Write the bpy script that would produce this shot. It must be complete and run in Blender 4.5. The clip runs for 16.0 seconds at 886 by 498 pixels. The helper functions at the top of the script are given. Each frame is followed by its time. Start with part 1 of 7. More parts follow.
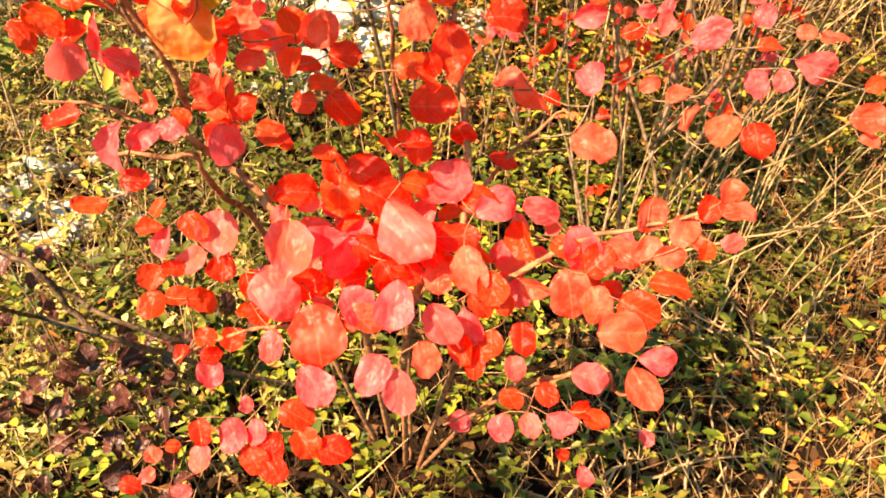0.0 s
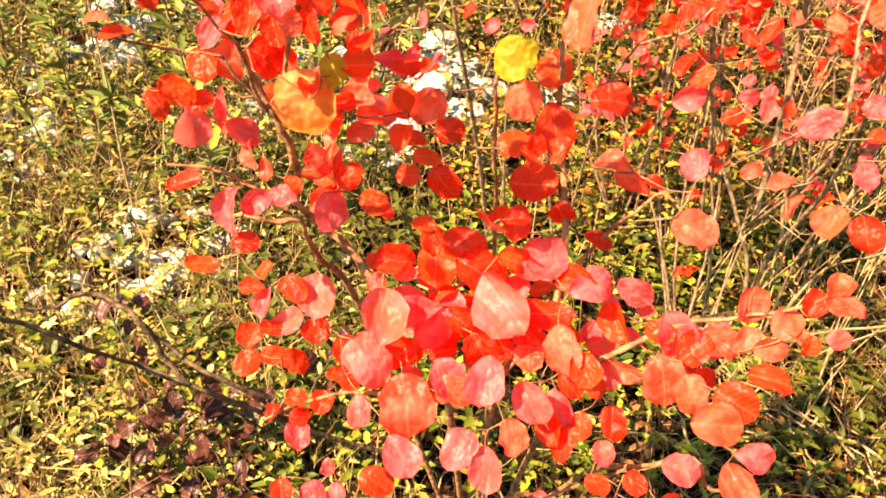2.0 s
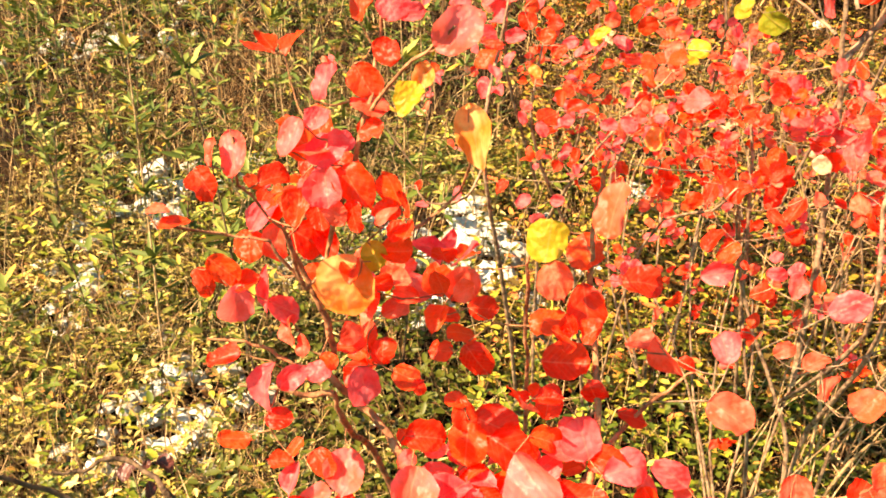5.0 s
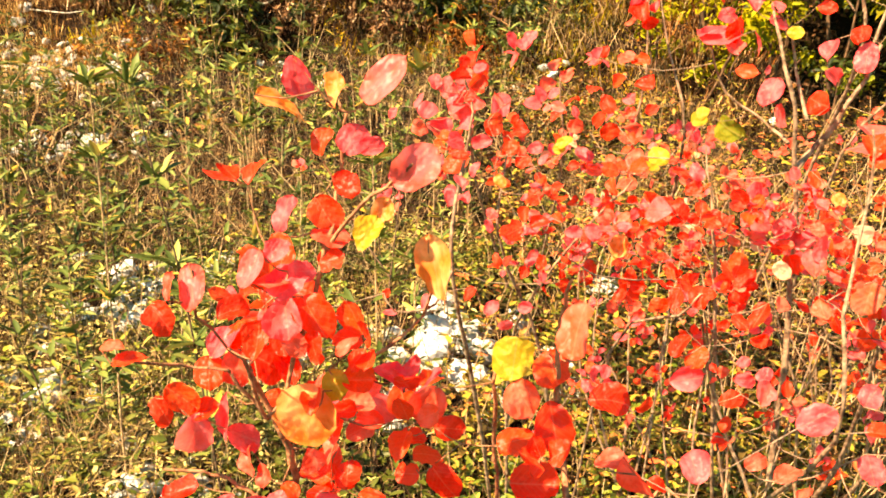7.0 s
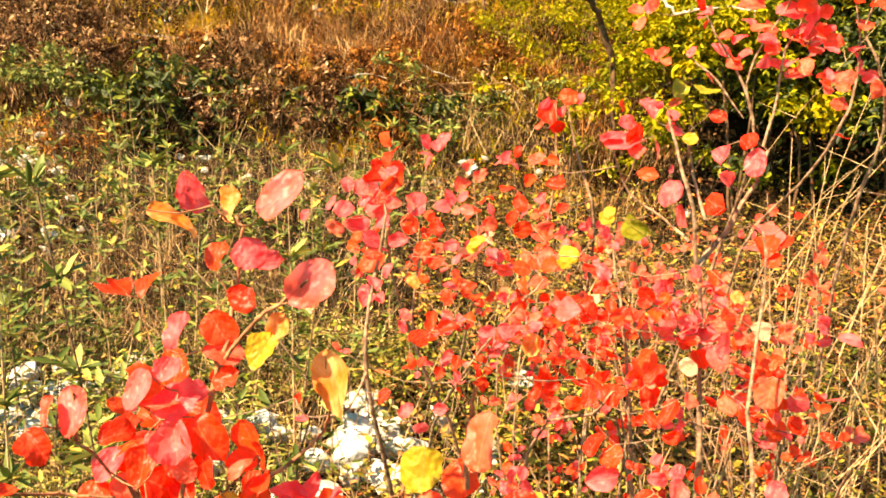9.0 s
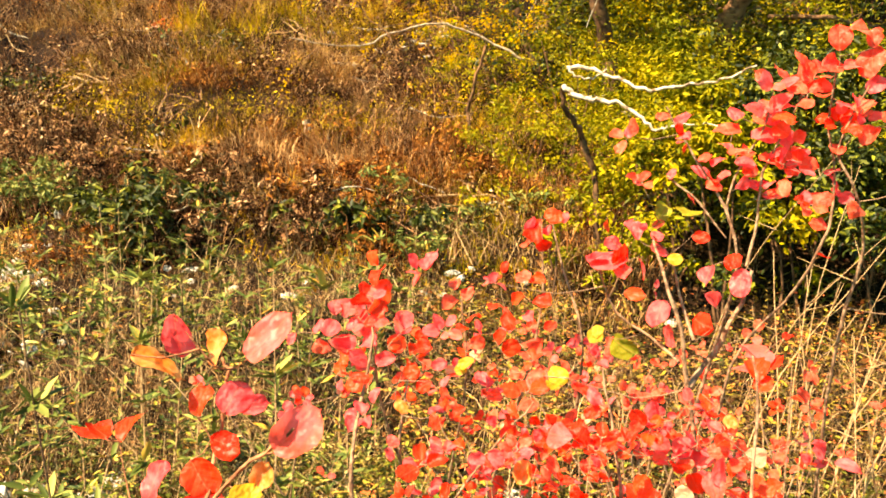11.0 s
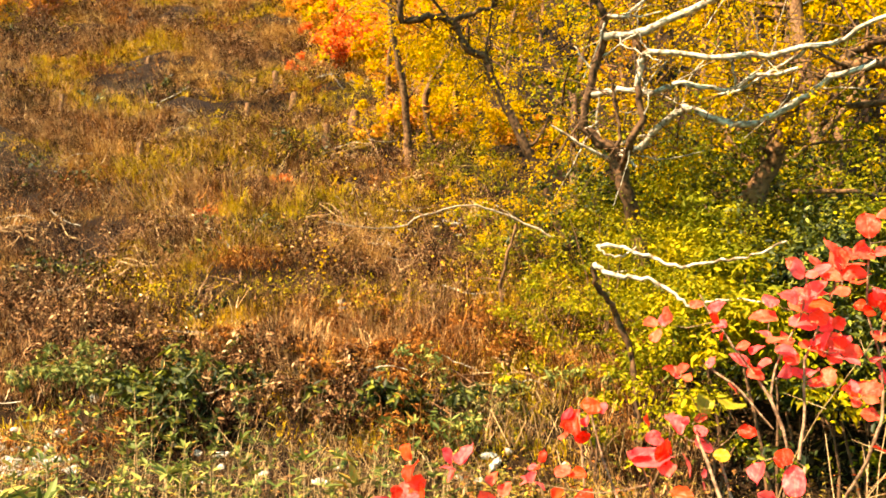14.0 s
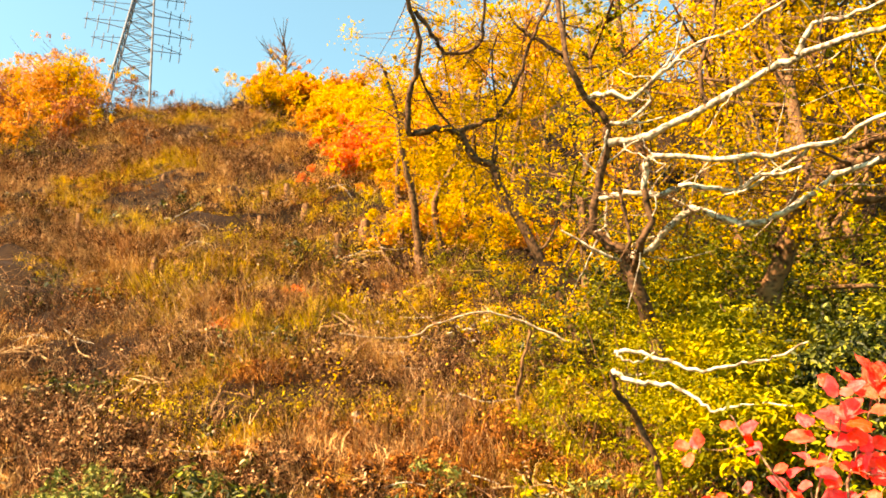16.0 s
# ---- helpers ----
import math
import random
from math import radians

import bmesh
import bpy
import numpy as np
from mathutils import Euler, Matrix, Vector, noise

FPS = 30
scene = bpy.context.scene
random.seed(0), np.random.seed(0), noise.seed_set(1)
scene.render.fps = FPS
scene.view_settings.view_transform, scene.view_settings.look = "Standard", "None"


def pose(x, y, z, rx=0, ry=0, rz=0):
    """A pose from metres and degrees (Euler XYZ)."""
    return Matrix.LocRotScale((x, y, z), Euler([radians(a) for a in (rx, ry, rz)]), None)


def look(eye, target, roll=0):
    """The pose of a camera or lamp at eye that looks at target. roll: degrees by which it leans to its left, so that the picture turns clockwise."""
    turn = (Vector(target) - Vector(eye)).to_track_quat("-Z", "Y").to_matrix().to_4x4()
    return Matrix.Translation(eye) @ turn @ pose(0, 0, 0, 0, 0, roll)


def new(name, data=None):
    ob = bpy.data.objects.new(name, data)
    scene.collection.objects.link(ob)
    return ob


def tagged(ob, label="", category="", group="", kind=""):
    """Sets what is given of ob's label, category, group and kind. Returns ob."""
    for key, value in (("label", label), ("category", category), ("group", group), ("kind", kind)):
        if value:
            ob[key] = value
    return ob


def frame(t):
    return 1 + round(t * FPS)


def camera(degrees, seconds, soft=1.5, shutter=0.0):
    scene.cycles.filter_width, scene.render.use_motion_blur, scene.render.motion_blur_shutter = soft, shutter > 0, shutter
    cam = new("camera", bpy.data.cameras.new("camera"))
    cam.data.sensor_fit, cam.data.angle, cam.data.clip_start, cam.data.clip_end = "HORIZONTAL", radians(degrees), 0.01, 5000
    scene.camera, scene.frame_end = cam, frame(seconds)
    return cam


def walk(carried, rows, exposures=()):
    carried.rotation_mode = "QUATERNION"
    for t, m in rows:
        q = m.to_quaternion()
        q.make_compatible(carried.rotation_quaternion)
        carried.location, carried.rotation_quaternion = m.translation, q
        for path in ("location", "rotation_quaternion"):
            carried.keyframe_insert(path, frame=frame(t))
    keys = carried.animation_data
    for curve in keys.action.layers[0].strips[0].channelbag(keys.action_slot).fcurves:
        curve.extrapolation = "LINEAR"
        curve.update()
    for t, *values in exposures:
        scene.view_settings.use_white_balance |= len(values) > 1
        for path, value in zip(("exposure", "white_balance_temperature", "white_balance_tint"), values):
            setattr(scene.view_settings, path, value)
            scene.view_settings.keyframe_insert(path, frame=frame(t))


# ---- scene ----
cam = camera(59.5, 16.0, soft=1.8)
PATH = [
    (0, (0.079, -0.019, 1.518), (-0.072, 1.566, 0.308), -3.7),
    (0.5, (0.081, -0.019, 1.525), (-0.126, 1.583, 0.346), -3.7),
    (1, (0.071, -0.023, 1.525), (-0.192, 1.595, 0.378), -3.5),
    (1.5, (0.045, -0.027, 1.511), (-0.242, 1.627, 0.424), -2.8),
    (2, (0.053, -0.02, 1.533), (-0.287, 1.639, 0.469), -3.8),
    (2.5, (0.049, -0.021, 1.532), (-0.331, 1.66, 0.518), -3.8),
    (3, (0.041, -0.019, 1.542), (-0.351, 1.686, 0.573), -3.7),
    (3.5, (0.039, -0.019, 1.549), (-0.374, 1.717, 0.645), -3.8),
    (4, (0.049, -0.012, 1.557), (-0.385, 1.748, 0.711), -4.2),
    (4.2, (0.042, -0.023, 1.558), (-0.386, 1.751, 0.741), -3.5),
    (6.3, (0.062, -0.009, 1.592), (-0.338, 1.865, 1.018), -3.8),
    (6.5, (0.059, -0.004, 1.595), (-0.33, 1.878, 1.042), -3.6),
    (7, (0.06, -0.008, 1.602), (-0.298, 1.896, 1.104), -3.4),
    (7.5, (0.061, -0.01, 1.61), (-0.239, 1.917, 1.165), -3.1),
    (8, (0.07, -0.004, 1.615), (-0.175, 1.941, 1.217), -2.7),
    (8.5, (0.073, 0.0, 1.617), (-0.116, 1.961, 1.272), -2.4),
    (8.7, (0.081, 0.002, 1.618), (-0.094, 1.968, 1.298), -2.8),
    (10.8, (0.096, 0.0, 1.648), (-0.028, 1.996, 1.607), -2.9),
    (11, (0.084, 0.008, 1.652), (-0.033, 2.004, 1.641), -3.1),
    (11.5, (0.083, 0.009, 1.659), (-0.044, 2.003, 1.739), -3.2),
    (12, (0.088, 0.006, 1.664), (-0.045, 1.995, 1.817), -3.4),
    (12.5, (0.09, -0.004, 1.674), (-0.048, 1.978, 1.903), -3.4),
    (13, (0.092, 0.0, 1.682), (-0.054, 1.971, 1.983), -3.8),
    (13.5, (0.098, -0.003, 1.691), (-0.061, 1.957, 2.057), -3.8),
    (14, (0.089, 0.008, 1.698), (-0.084, 1.953, 2.132), -3.8),
    (14.5, (0.09, 0.008, 1.728), (-0.086, 1.933, 2.24), -4.0),
    (15, (0.078, 0.007, 1.727), (-0.104, 1.916, 2.295), -4.3),
    (15.5, (0.076, 0.002, 1.737), (-0.103, 1.894, 2.359), -5.0),
    (16, (0.076, 0.011, 1.756), (-0.097, 1.88, 2.446), -5.6),
]
LEAN = -5.5
walk(cam, [(t, pose(0, 0, 0, 0, LEAN, 0) @ look(eye, target, roll)) for t, eye, target, roll in PATH],
     exposures=[(0.0, 2.13, 7900, 23), (1.0, 2.27, 7900, 23), (8.0, 2.36, 8000, 21), (11.0, 2.38, 7900, 20), (13.5, 2.51, 7900, 20), (15.0, 2.58, 8500, 25), (16.0, 2.65, 9400, 31)])

# ---- light ----
SUN = Vector((-0.50, -0.46, 0.73)).normalized()
world = bpy.data.worlds.new("sky")
scene.world = world
world.use_nodes = True
wn = world.node_tree
sky = wn.nodes.new("ShaderNodeTexSky")
sky.sky_type = "NISHITA"
sky.sun_disc = False
sky.sun_elevation = math.asin(SUN.z)
sky.sun_rotation = math.atan2(SUN.x, SUN.y)
sky.air_density, sky.dust_density, sky.ozone_density = 1.4, 0.8, 0.2
haze = wn.nodes.new("ShaderNodeMix")
haze.data_type, haze.blend_type = "RGBA", "MULTIPLY"
haze.inputs[0].default_value = 1.0
haze.inputs[7].default_value = (0.56, 1.20, 1.20, 1)
wn.links.new(sky.outputs[0], haze.inputs[6])
wn.links.new(haze.outputs[2], wn.nodes["Background"].inputs[0])
wn.nodes["Background"].inputs[1].default_value = 0.049
sun = new("sun", bpy.data.lights.new("sun", "SUN"))
sun.data.energy, sun.data.angle, sun.data.color = 5.0, radians(0.6), (1.0, 0.86, 0.60)
sun.matrix_world = look(SUN * 50, (0, 0, 0))

# ---- materials ----
def mat(name):
    m = bpy.data.materials.new(name)
    m.use_nodes = True
    nt = m.node_tree
    nt.nodes.clear()
    return m, nt, nt.nodes.new("ShaderNodeOutputMaterial")


def node(nt, kind, **values):
    n = nt.nodes.new(kind)
    for key, value in values.items():
        n.inputs[key.replace("_", " ")].default_value = value
    return n


def ramp(nt, fac, stops):
    r = nt.nodes.new("ShaderNodeValToRGB")
    while len(r.color_ramp.elements) < len(stops):
        r.color_ramp.elements.new(1.0)
    for e, (p, c) in zip(r.color_ramp.elements, stops):
        e.position, e.color = p, (*c, 1)
    nt.links.new(fac, r.inputs[0])
    return r.outputs[0]


def noise_fac(nt, scale, detail=4.0, coord="Object"):
    tc = nt.nodes.new("ShaderNodeTexCoord")
    n = node(nt, "ShaderNodeTexNoise", Scale=scale, Detail=detail)
    nt.links.new(tc.outputs[coord], n.inputs["Vector"])
    return n.outputs["Fac"]


def mixed(nt, a, b, fac, mode="MIX"):
    m = nt.nodes.new("ShaderNodeMix")
    m.data_type, m.blend_type = "RGBA", mode
    for sock, v in ((m.inputs[0], fac), (m.inputs[6], a), (m.inputs[7], b)):
        if isinstance(v, (int, float)):
            sock.default_value = v
        elif isinstance(v, tuple):
            sock.default_value = (*v, 1)
        else:
            nt.links.new(v, sock)
    return m.outputs[2]


def bump(nt, height, strength, distance=0.02):
    b = node(nt, "ShaderNodeBump", Strength=strength, Distance=distance)
    nt.links.new(height, b.inputs["Height"])
    return b.outputs[0]


def finish(nt, outp, colour, rough=0.8, normal=None, through_light=0.0, spec=0.3, coat=0.0):
    p = node(nt, "ShaderNodeBsdfPrincipled", Roughness=rough)
    p.inputs["Specular IOR Level"].default_value = spec
    p.inputs["Coat Weight"].default_value = coat
    p.inputs["Coat Roughness"].default_value = 0.38
    nt.links.new(colour, p.inputs["Base Color"])
    if normal:
        nt.links.new(normal, p.inputs["Normal"])
    last = p.outputs[0]
    if through_light:
        tr = nt.nodes.new("ShaderNodeBsdfTranslucent")
        nt.links.new(colour, tr.inputs[0])
        mx = nt.nodes.new("ShaderNodeMixShader")
        mx.inputs[0].default_value = through_light
        nt.links.new(last, mx.inputs[1])
        nt.links.new(tr.outputs[0], mx.inputs[2])
        last = mx.outputs[0]
    nt.links.new(last, outp.inputs[0])


def leaf_material(name, stops, rough=0.42, spec=0.25, blotch=(0.35, 0.1, 0.02), amount=0.45, trans=0.58):
    """A single broad leaf: colour from the object's random number, with blotches, a fading heart, specks and veins."""
    m, nt, o = mat(name)
    info = nt.nodes.new("ShaderNodeObjectInfo")
    base = ramp(nt, info.outputs["Random"], stops)
    tc = nt.nodes.new("ShaderNodeTexCoord")
    shift = nt.nodes.new("ShaderNodeVectorMath")
    shift.operation = "MULTIPLY_ADD"
    nt.links.new(info.outputs["Random"], shift.inputs[0])
    shift.inputs[1].default_value = (37.0, 51.0, 13.0)
    nt.links.new(tc.outputs["Object"], shift.inputs[2])
    big = node(nt, "ShaderNodeTexNoise", Scale=2.0, Detail=2.0)
    small = node(nt, "ShaderNodeTexNoise", Scale=14.0, Detail=5.0)
    for n in (big, small):
        nt.links.new(shift.outputs[0], n.inputs["Vector"])
    fade = ramp(nt, big.outputs["Fac"], [(0.40, (0, 0, 0)), (0.62, (1, 1, 1))])
    k = nt.nodes.new("ShaderNodeMath")
    k.operation = "MULTIPLY"
    nt.links.new(fade, k.inputs[0])
    k.inputs[1].default_value = amount
    col = mixed(nt, base, blotch, k.outputs[0])
    speck = ramp(nt, small.outputs["Fac"], [(0.34, (0.62, 0.5, 0.5)), (0.5, (1, 1, 1))])
    col = mixed(nt, col, speck, 0.28, "MULTIPLY")
    apart = nt.nodes.new("ShaderNodeSeparateXYZ")
    nt.links.new(tc.outputs["Object"], apart.inputs[0])
    side = nt.nodes.new("ShaderNodeMath")
    side.operation = "ABSOLUTE"
    nt.links.new(apart.outputs[0], side.inputs[0])
    # ribs run up and out from the middle vein
    slant = nt.nodes.new("ShaderNodeMath")
    slant.operation = "MULTIPLY_ADD"
    nt.links.new(side.outputs[0], slant.inputs[0])
    slant.inputs[1].default_value = -0.7
    nt.links.new(apart.outputs[1], slant.inputs[2])
    comb = nt.nodes.new("ShaderNodeMath")
    comb.operation = "PINGPONG"
    nt.links.new(slant.outputs[0], comb.inputs[0])
    comb.inputs[1].default_value = 0.065
    vein = ramp(nt, comb.outputs[0], [(0.003, (0.05, 0.05, 0.05)), (0.02, (0, 0, 0))])
    rib = ramp(nt, side.outputs[0], [(0.008, (0.14, 0.14, 0.14)), (0.03, (0, 0, 0))])
    col = mixed(nt, col, (0.90, 0.42, 0.24), vein)
    col = mixed(nt, col, (0.90, 0.42, 0.24), rib)
    finish(nt, o, col, rough, bump(nt, big.outputs["Fac"], 0.25, 0.15), trans, spec, 0.0)
    return m


def stuff_material(name, stops, rough=0.7, spec=0.2, trans=0.25, patch=None, patch_scale=0.6, dark=None, dark_scale=1.5):
    """Many small leaves or blades in one mesh: colour by island, with broad patches and dark blots in place of shade.
    """
    m, nt, o = mat(name)
    g = nt.nodes.new("ShaderNodeNewGeometry")
    col = ramp(nt, g.outputs["Random Per Island"], stops)
    if patch:
        f = ramp(nt, noise_fac(nt, patch_scale, 3.0), [(0.42, (0, 0, 0)), (0.6, (1, 1, 1))])
        col = mixed(nt, col, patch, f)
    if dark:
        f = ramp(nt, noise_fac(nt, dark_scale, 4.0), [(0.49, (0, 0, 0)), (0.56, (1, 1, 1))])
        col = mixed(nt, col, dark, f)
    finish(nt, o, col, rough, None, trans, spec)
    return m


def bark_material(name, light, dark, scale=14.0, moss=None):
    m, nt, o = mat(name)
    n = noise_fac(nt, scale, 6.0)
    col = ramp(nt, n, [(0.38, dark), (0.58, light)])
    if moss:
        f = ramp(nt, noise_fac(nt, scale * 0.3, 3.0), [(0.5, (0, 0, 0)), (0.62, (1, 1, 1))])
        col = mixed(nt, col, moss, f)
    finish(nt, o, col, 0.85, bump(nt, n, 0.6, 0.02), 0, 0.2)
    return m


LEAF = {
    "r": leaf_material("red_leaf", [(0.0, (0.90, 0.018, 0.007)), (0.5, (0.94, 0.040, 0.012)), (1.0, (0.94, 0.080, 0.015))], blotch=(0.93, 0.075, 0.030)),
    # the red leaf again, with pink sun gloss painted into its colour
    "p": leaf_material("sun_glossed_red_leaf", [(0.0, (0.94, 0.050, 0.060)), (0.5, (0.95, 0.085, 0.095)), (1.0, (0.95, 0.13, 0.080))], blotch=(0.95, 0.20, 0.21), amount=0.65),
    "o": leaf_material("orange_leaf", [(0.0, (0.93, 0.052, 0.024)), (0.5, (0.94, 0.085, 0.042)), (1.0, (0.94, 0.12, 0.046))], blotch=(0.95, 0.21, 0.14), amount=0.6),
    "m": leaf_material("amber_leaf", [(0.0, (0.90, 0.19, 0.030)), (1.0, (0.90, 0.27, 0.045))], blotch=(0.90, 0.44, 0.16), amount=0.9),
    "y": leaf_material("yellow_leaf", [(0.0, (0.52, 0.30, 0.014)), (1.0, (0.54, 0.36, 0.025))], blotch=(0.42, 0.34, 0.03), amount=0.8),
    "g": leaf_material("lime_leaf", [(0.0, (0.22, 0.24, 0.015)), (1.0, (0.38, 0.33, 0.022))], blotch=(0.14, 0.19, 0.02)),
    "w": leaf_material("pale_leaf", [(0.0, (0.85, 0.46, 0.26)), (1.0, (0.88, 0.54, 0.34))], blotch=(0.85, 0.3, 0.18)),
    "d": leaf_material("withered_leaf", [(0.0, (0.030, 0.009, 0.008)), (1.0, (0.10, 0.024, 0.016))], blotch=(0.02, 0.008, 0.008), trans=0.08),
}
COVER = stuff_material("low_greenery", [(0.0, (0.020, 0.030, 0.004)), (0.3, (0.060, 0.085, 0.008)), (0.6, (0.135, 0.155, 0.014)), (0.86, (0.30, 0.27, 0.030)), (0.95, (0.42, 0.30, 0.05)), (1.0, (0.36, 0.13, 0.03))], 0.5, 0.25, 0.13, dark=(0.06, 0.065, 0.007))
WEED = stuff_material("weed_greenery", [(0.0, (0.036, 0.056, 0.010)), (0.45, (0.095, 0.120, 0.022)), (0.8, (0.20, 0.205, 0.045)), (0.94, (0.36, 0.29, 0.065)), (1.0, (0.44, 0.23, 0.028))], 0.55, 0.16, 0.16)
PALE_COVER = stuff_material("yellowing_greenery", [(0.0, (0.10, 0.072, 0.014)), (0.5, (0.33, 0.245, 0.062)), (1.0, (0.60, 0.47, 0.18))], 0.6, 0.15, 0.2)
UNDERGROWTH = stuff_material("autumn_undergrowth", [(0.0, (0.022, 0.014, 0.004)), (0.3, (0.10, 0.062, 0.014)), (0.55, (0.20, 0.155, 0.020)), (0.72, (0.32, 0.225, 0.030)), (0.88, (0.42, 0.15, 0.040)), (1.0, (0.66, 0.12, 0.04))], 0.65, 0.10, 0.12)
LITTER = stuff_material("leaf_litter", [(0.0, (0.027, 0.011, 0.005)), (0.4, (0.077, 0.035, 0.014)), (0.75, (0.185, 0.085, 0.031)), (1.0, (0.323, 0.131, 0.039))], 0.8, 0.15, 0.1)
BLEACHED = stuff_material("bleached_grass", [(0.0, (0.075, 0.036, 0.014)), (0.5, (0.25, 0.145, 0.058)), (1.0, (0.50, 0.35, 0.18))], 0.75, 0.10, 0.12)
STRAW = stuff_material("dry_straw", [(0.0, (0.022, 0.009, 0.004)), (0.35, (0.085, 0.042, 0.017)), (0.7, (0.20, 0.11, 0.045)), (1.0, (0.42, 0.28, 0.135))], 0.75, 0.12, 0.06)
# hill growth: near-black blots and low stops stand in for shaded gaps
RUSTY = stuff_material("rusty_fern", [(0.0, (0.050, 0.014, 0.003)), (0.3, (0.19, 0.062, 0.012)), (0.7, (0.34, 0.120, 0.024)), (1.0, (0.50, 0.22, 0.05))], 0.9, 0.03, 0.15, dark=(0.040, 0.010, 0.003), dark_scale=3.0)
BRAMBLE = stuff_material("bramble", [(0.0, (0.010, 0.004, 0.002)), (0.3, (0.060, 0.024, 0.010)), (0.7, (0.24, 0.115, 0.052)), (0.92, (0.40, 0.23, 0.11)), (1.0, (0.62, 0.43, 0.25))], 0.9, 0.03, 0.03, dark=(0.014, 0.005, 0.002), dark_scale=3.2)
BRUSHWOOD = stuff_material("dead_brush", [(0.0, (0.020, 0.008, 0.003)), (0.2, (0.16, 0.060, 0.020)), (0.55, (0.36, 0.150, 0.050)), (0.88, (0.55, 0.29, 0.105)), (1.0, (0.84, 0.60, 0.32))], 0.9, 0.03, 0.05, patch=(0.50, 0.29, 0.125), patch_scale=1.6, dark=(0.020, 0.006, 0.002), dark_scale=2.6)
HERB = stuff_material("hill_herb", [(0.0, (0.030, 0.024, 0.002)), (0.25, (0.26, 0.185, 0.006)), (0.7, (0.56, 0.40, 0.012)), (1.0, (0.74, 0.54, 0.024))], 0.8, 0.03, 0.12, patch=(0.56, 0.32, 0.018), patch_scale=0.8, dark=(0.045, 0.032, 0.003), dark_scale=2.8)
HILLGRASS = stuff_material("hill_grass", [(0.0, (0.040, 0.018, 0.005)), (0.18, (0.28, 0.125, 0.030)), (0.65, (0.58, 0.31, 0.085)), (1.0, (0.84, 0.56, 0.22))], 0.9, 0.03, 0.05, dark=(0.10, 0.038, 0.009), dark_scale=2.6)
# evergreen leaf, darkened past its own colour to imitate the shade of hollows
DARKGREEN = stuff_material("shade_dark_evergreen", [(0.0, (0.005, 0.010, 0.0015)), (0.6, (0.026, 0.036, 0.003)), (1.0, (0.17, 0.17, 0.012))], 0.55, 0.18, 0.1)
YELLOWGREEN = stuff_material("thicket_leaf", [(0.0, (0.034, 0.040, 0.003)), (0.2, (0.135, 0.130, 0.004)), (0.7, (0.225, 0.203, 0.006)), (1.0, (0.34, 0.29, 0.010))], 0.6, 0.06, 0.28, patch=(0.335, 0.235, 0.006), patch_scale=0.7, dark=(0.090, 0.096, 0.004), dark_scale=2.2)
YELLOW = stuff_material("autumn_yellow_leaf", [(0.0, (0.38, 0.205, 0.003)), (0.6, (0.52, 0.295, 0.004)), (1.0, (0.66, 0.39, 0.007))], 0.65, 0.06, 0.48, patch=(0.44, 0.285, 0.003), patch_scale=0.5)
ORANGE = stuff_material("autumn_orange_leaf", [(0.0, (0.42, 0.14, 0.012)), (0.5, (0.56, 0.22, 0.014)), (1.0, (0.62, 0.30, 0.023))], 0.6, 0.12, 0.32)
SCARLET = stuff_material("autumn_scarlet_leaf", [(0.0, (0.56, 0.075, 0.015)), (1.0, (0.78, 0.20, 0.03))], 0.6, 0.12, 0.4)
RUSSET = stuff_material("russet_leaf", [(0.0, (0.154, 0.039, 0.012)), (1.0, (0.323, 0.108, 0.023))], 0.6, 0.2, 0.3)
BARK_RED = bark_material("reddish_bark", (0.339, 0.146, 0.069), (0.154, 0.058, 0.027), 60.0)
BARK_GREY = bark_material("dark_twig_bark", (0.131, 0.077, 0.042), (0.046, 0.025, 0.014), 60.0)
BARK_SAPLING = bark_material("sapling_bark", (0.277, 0.177, 0.108), (0.115, 0.062, 0.035), 50.0)
BARK_TAN = bark_material("dry_stalk_skin", (0.424, 0.277, 0.139), (0.231, 0.131, 0.062), 50.0)
BARK_PALE = bark_material("pale_bark", (0.43, 0.38, 0.30), (0.12, 0.08, 0.05), 17.0)
BARK_DARK = bark_material("dark_bark", (0.12, 0.06, 0.028), (0.03, 0.015, 0.007), 18.0)
BARK_BROWN = bark_material("brown_bark", (0.17, 0.085, 0.036), (0.045, 0.02, 0.009), 16.0)
BARK_WEATHERED = bark_material("weathered_grey_bark", (0.30, 0.24, 0.17), (0.12, 0.08, 0.05), 20.0)
WOOD_CUT = bark_material("cut_wood", (0.508, 0.431, 0.323), (0.347, 0.262, 0.169), 10.0)
STEEL = bark_material("galvanised_steel", (0.14, 0.16, 0.19), (0.09, 0.105, 0.13), 3.0)


def rock_material():
    m, nt, o = mat("pale_limestone")
    n = noise_fac(nt, 9.0, 8.0)
    col = ramp(nt, n, [(0.3, (0.20, 0.18, 0.145)), (0.5, (0.40, 0.38, 0.335)), (0.7, (0.56, 0.55, 0.51))])
    finish(nt, o, col, 0.9, bump(nt, n, 0.9, 0.03), 0, 0.2)
    return m


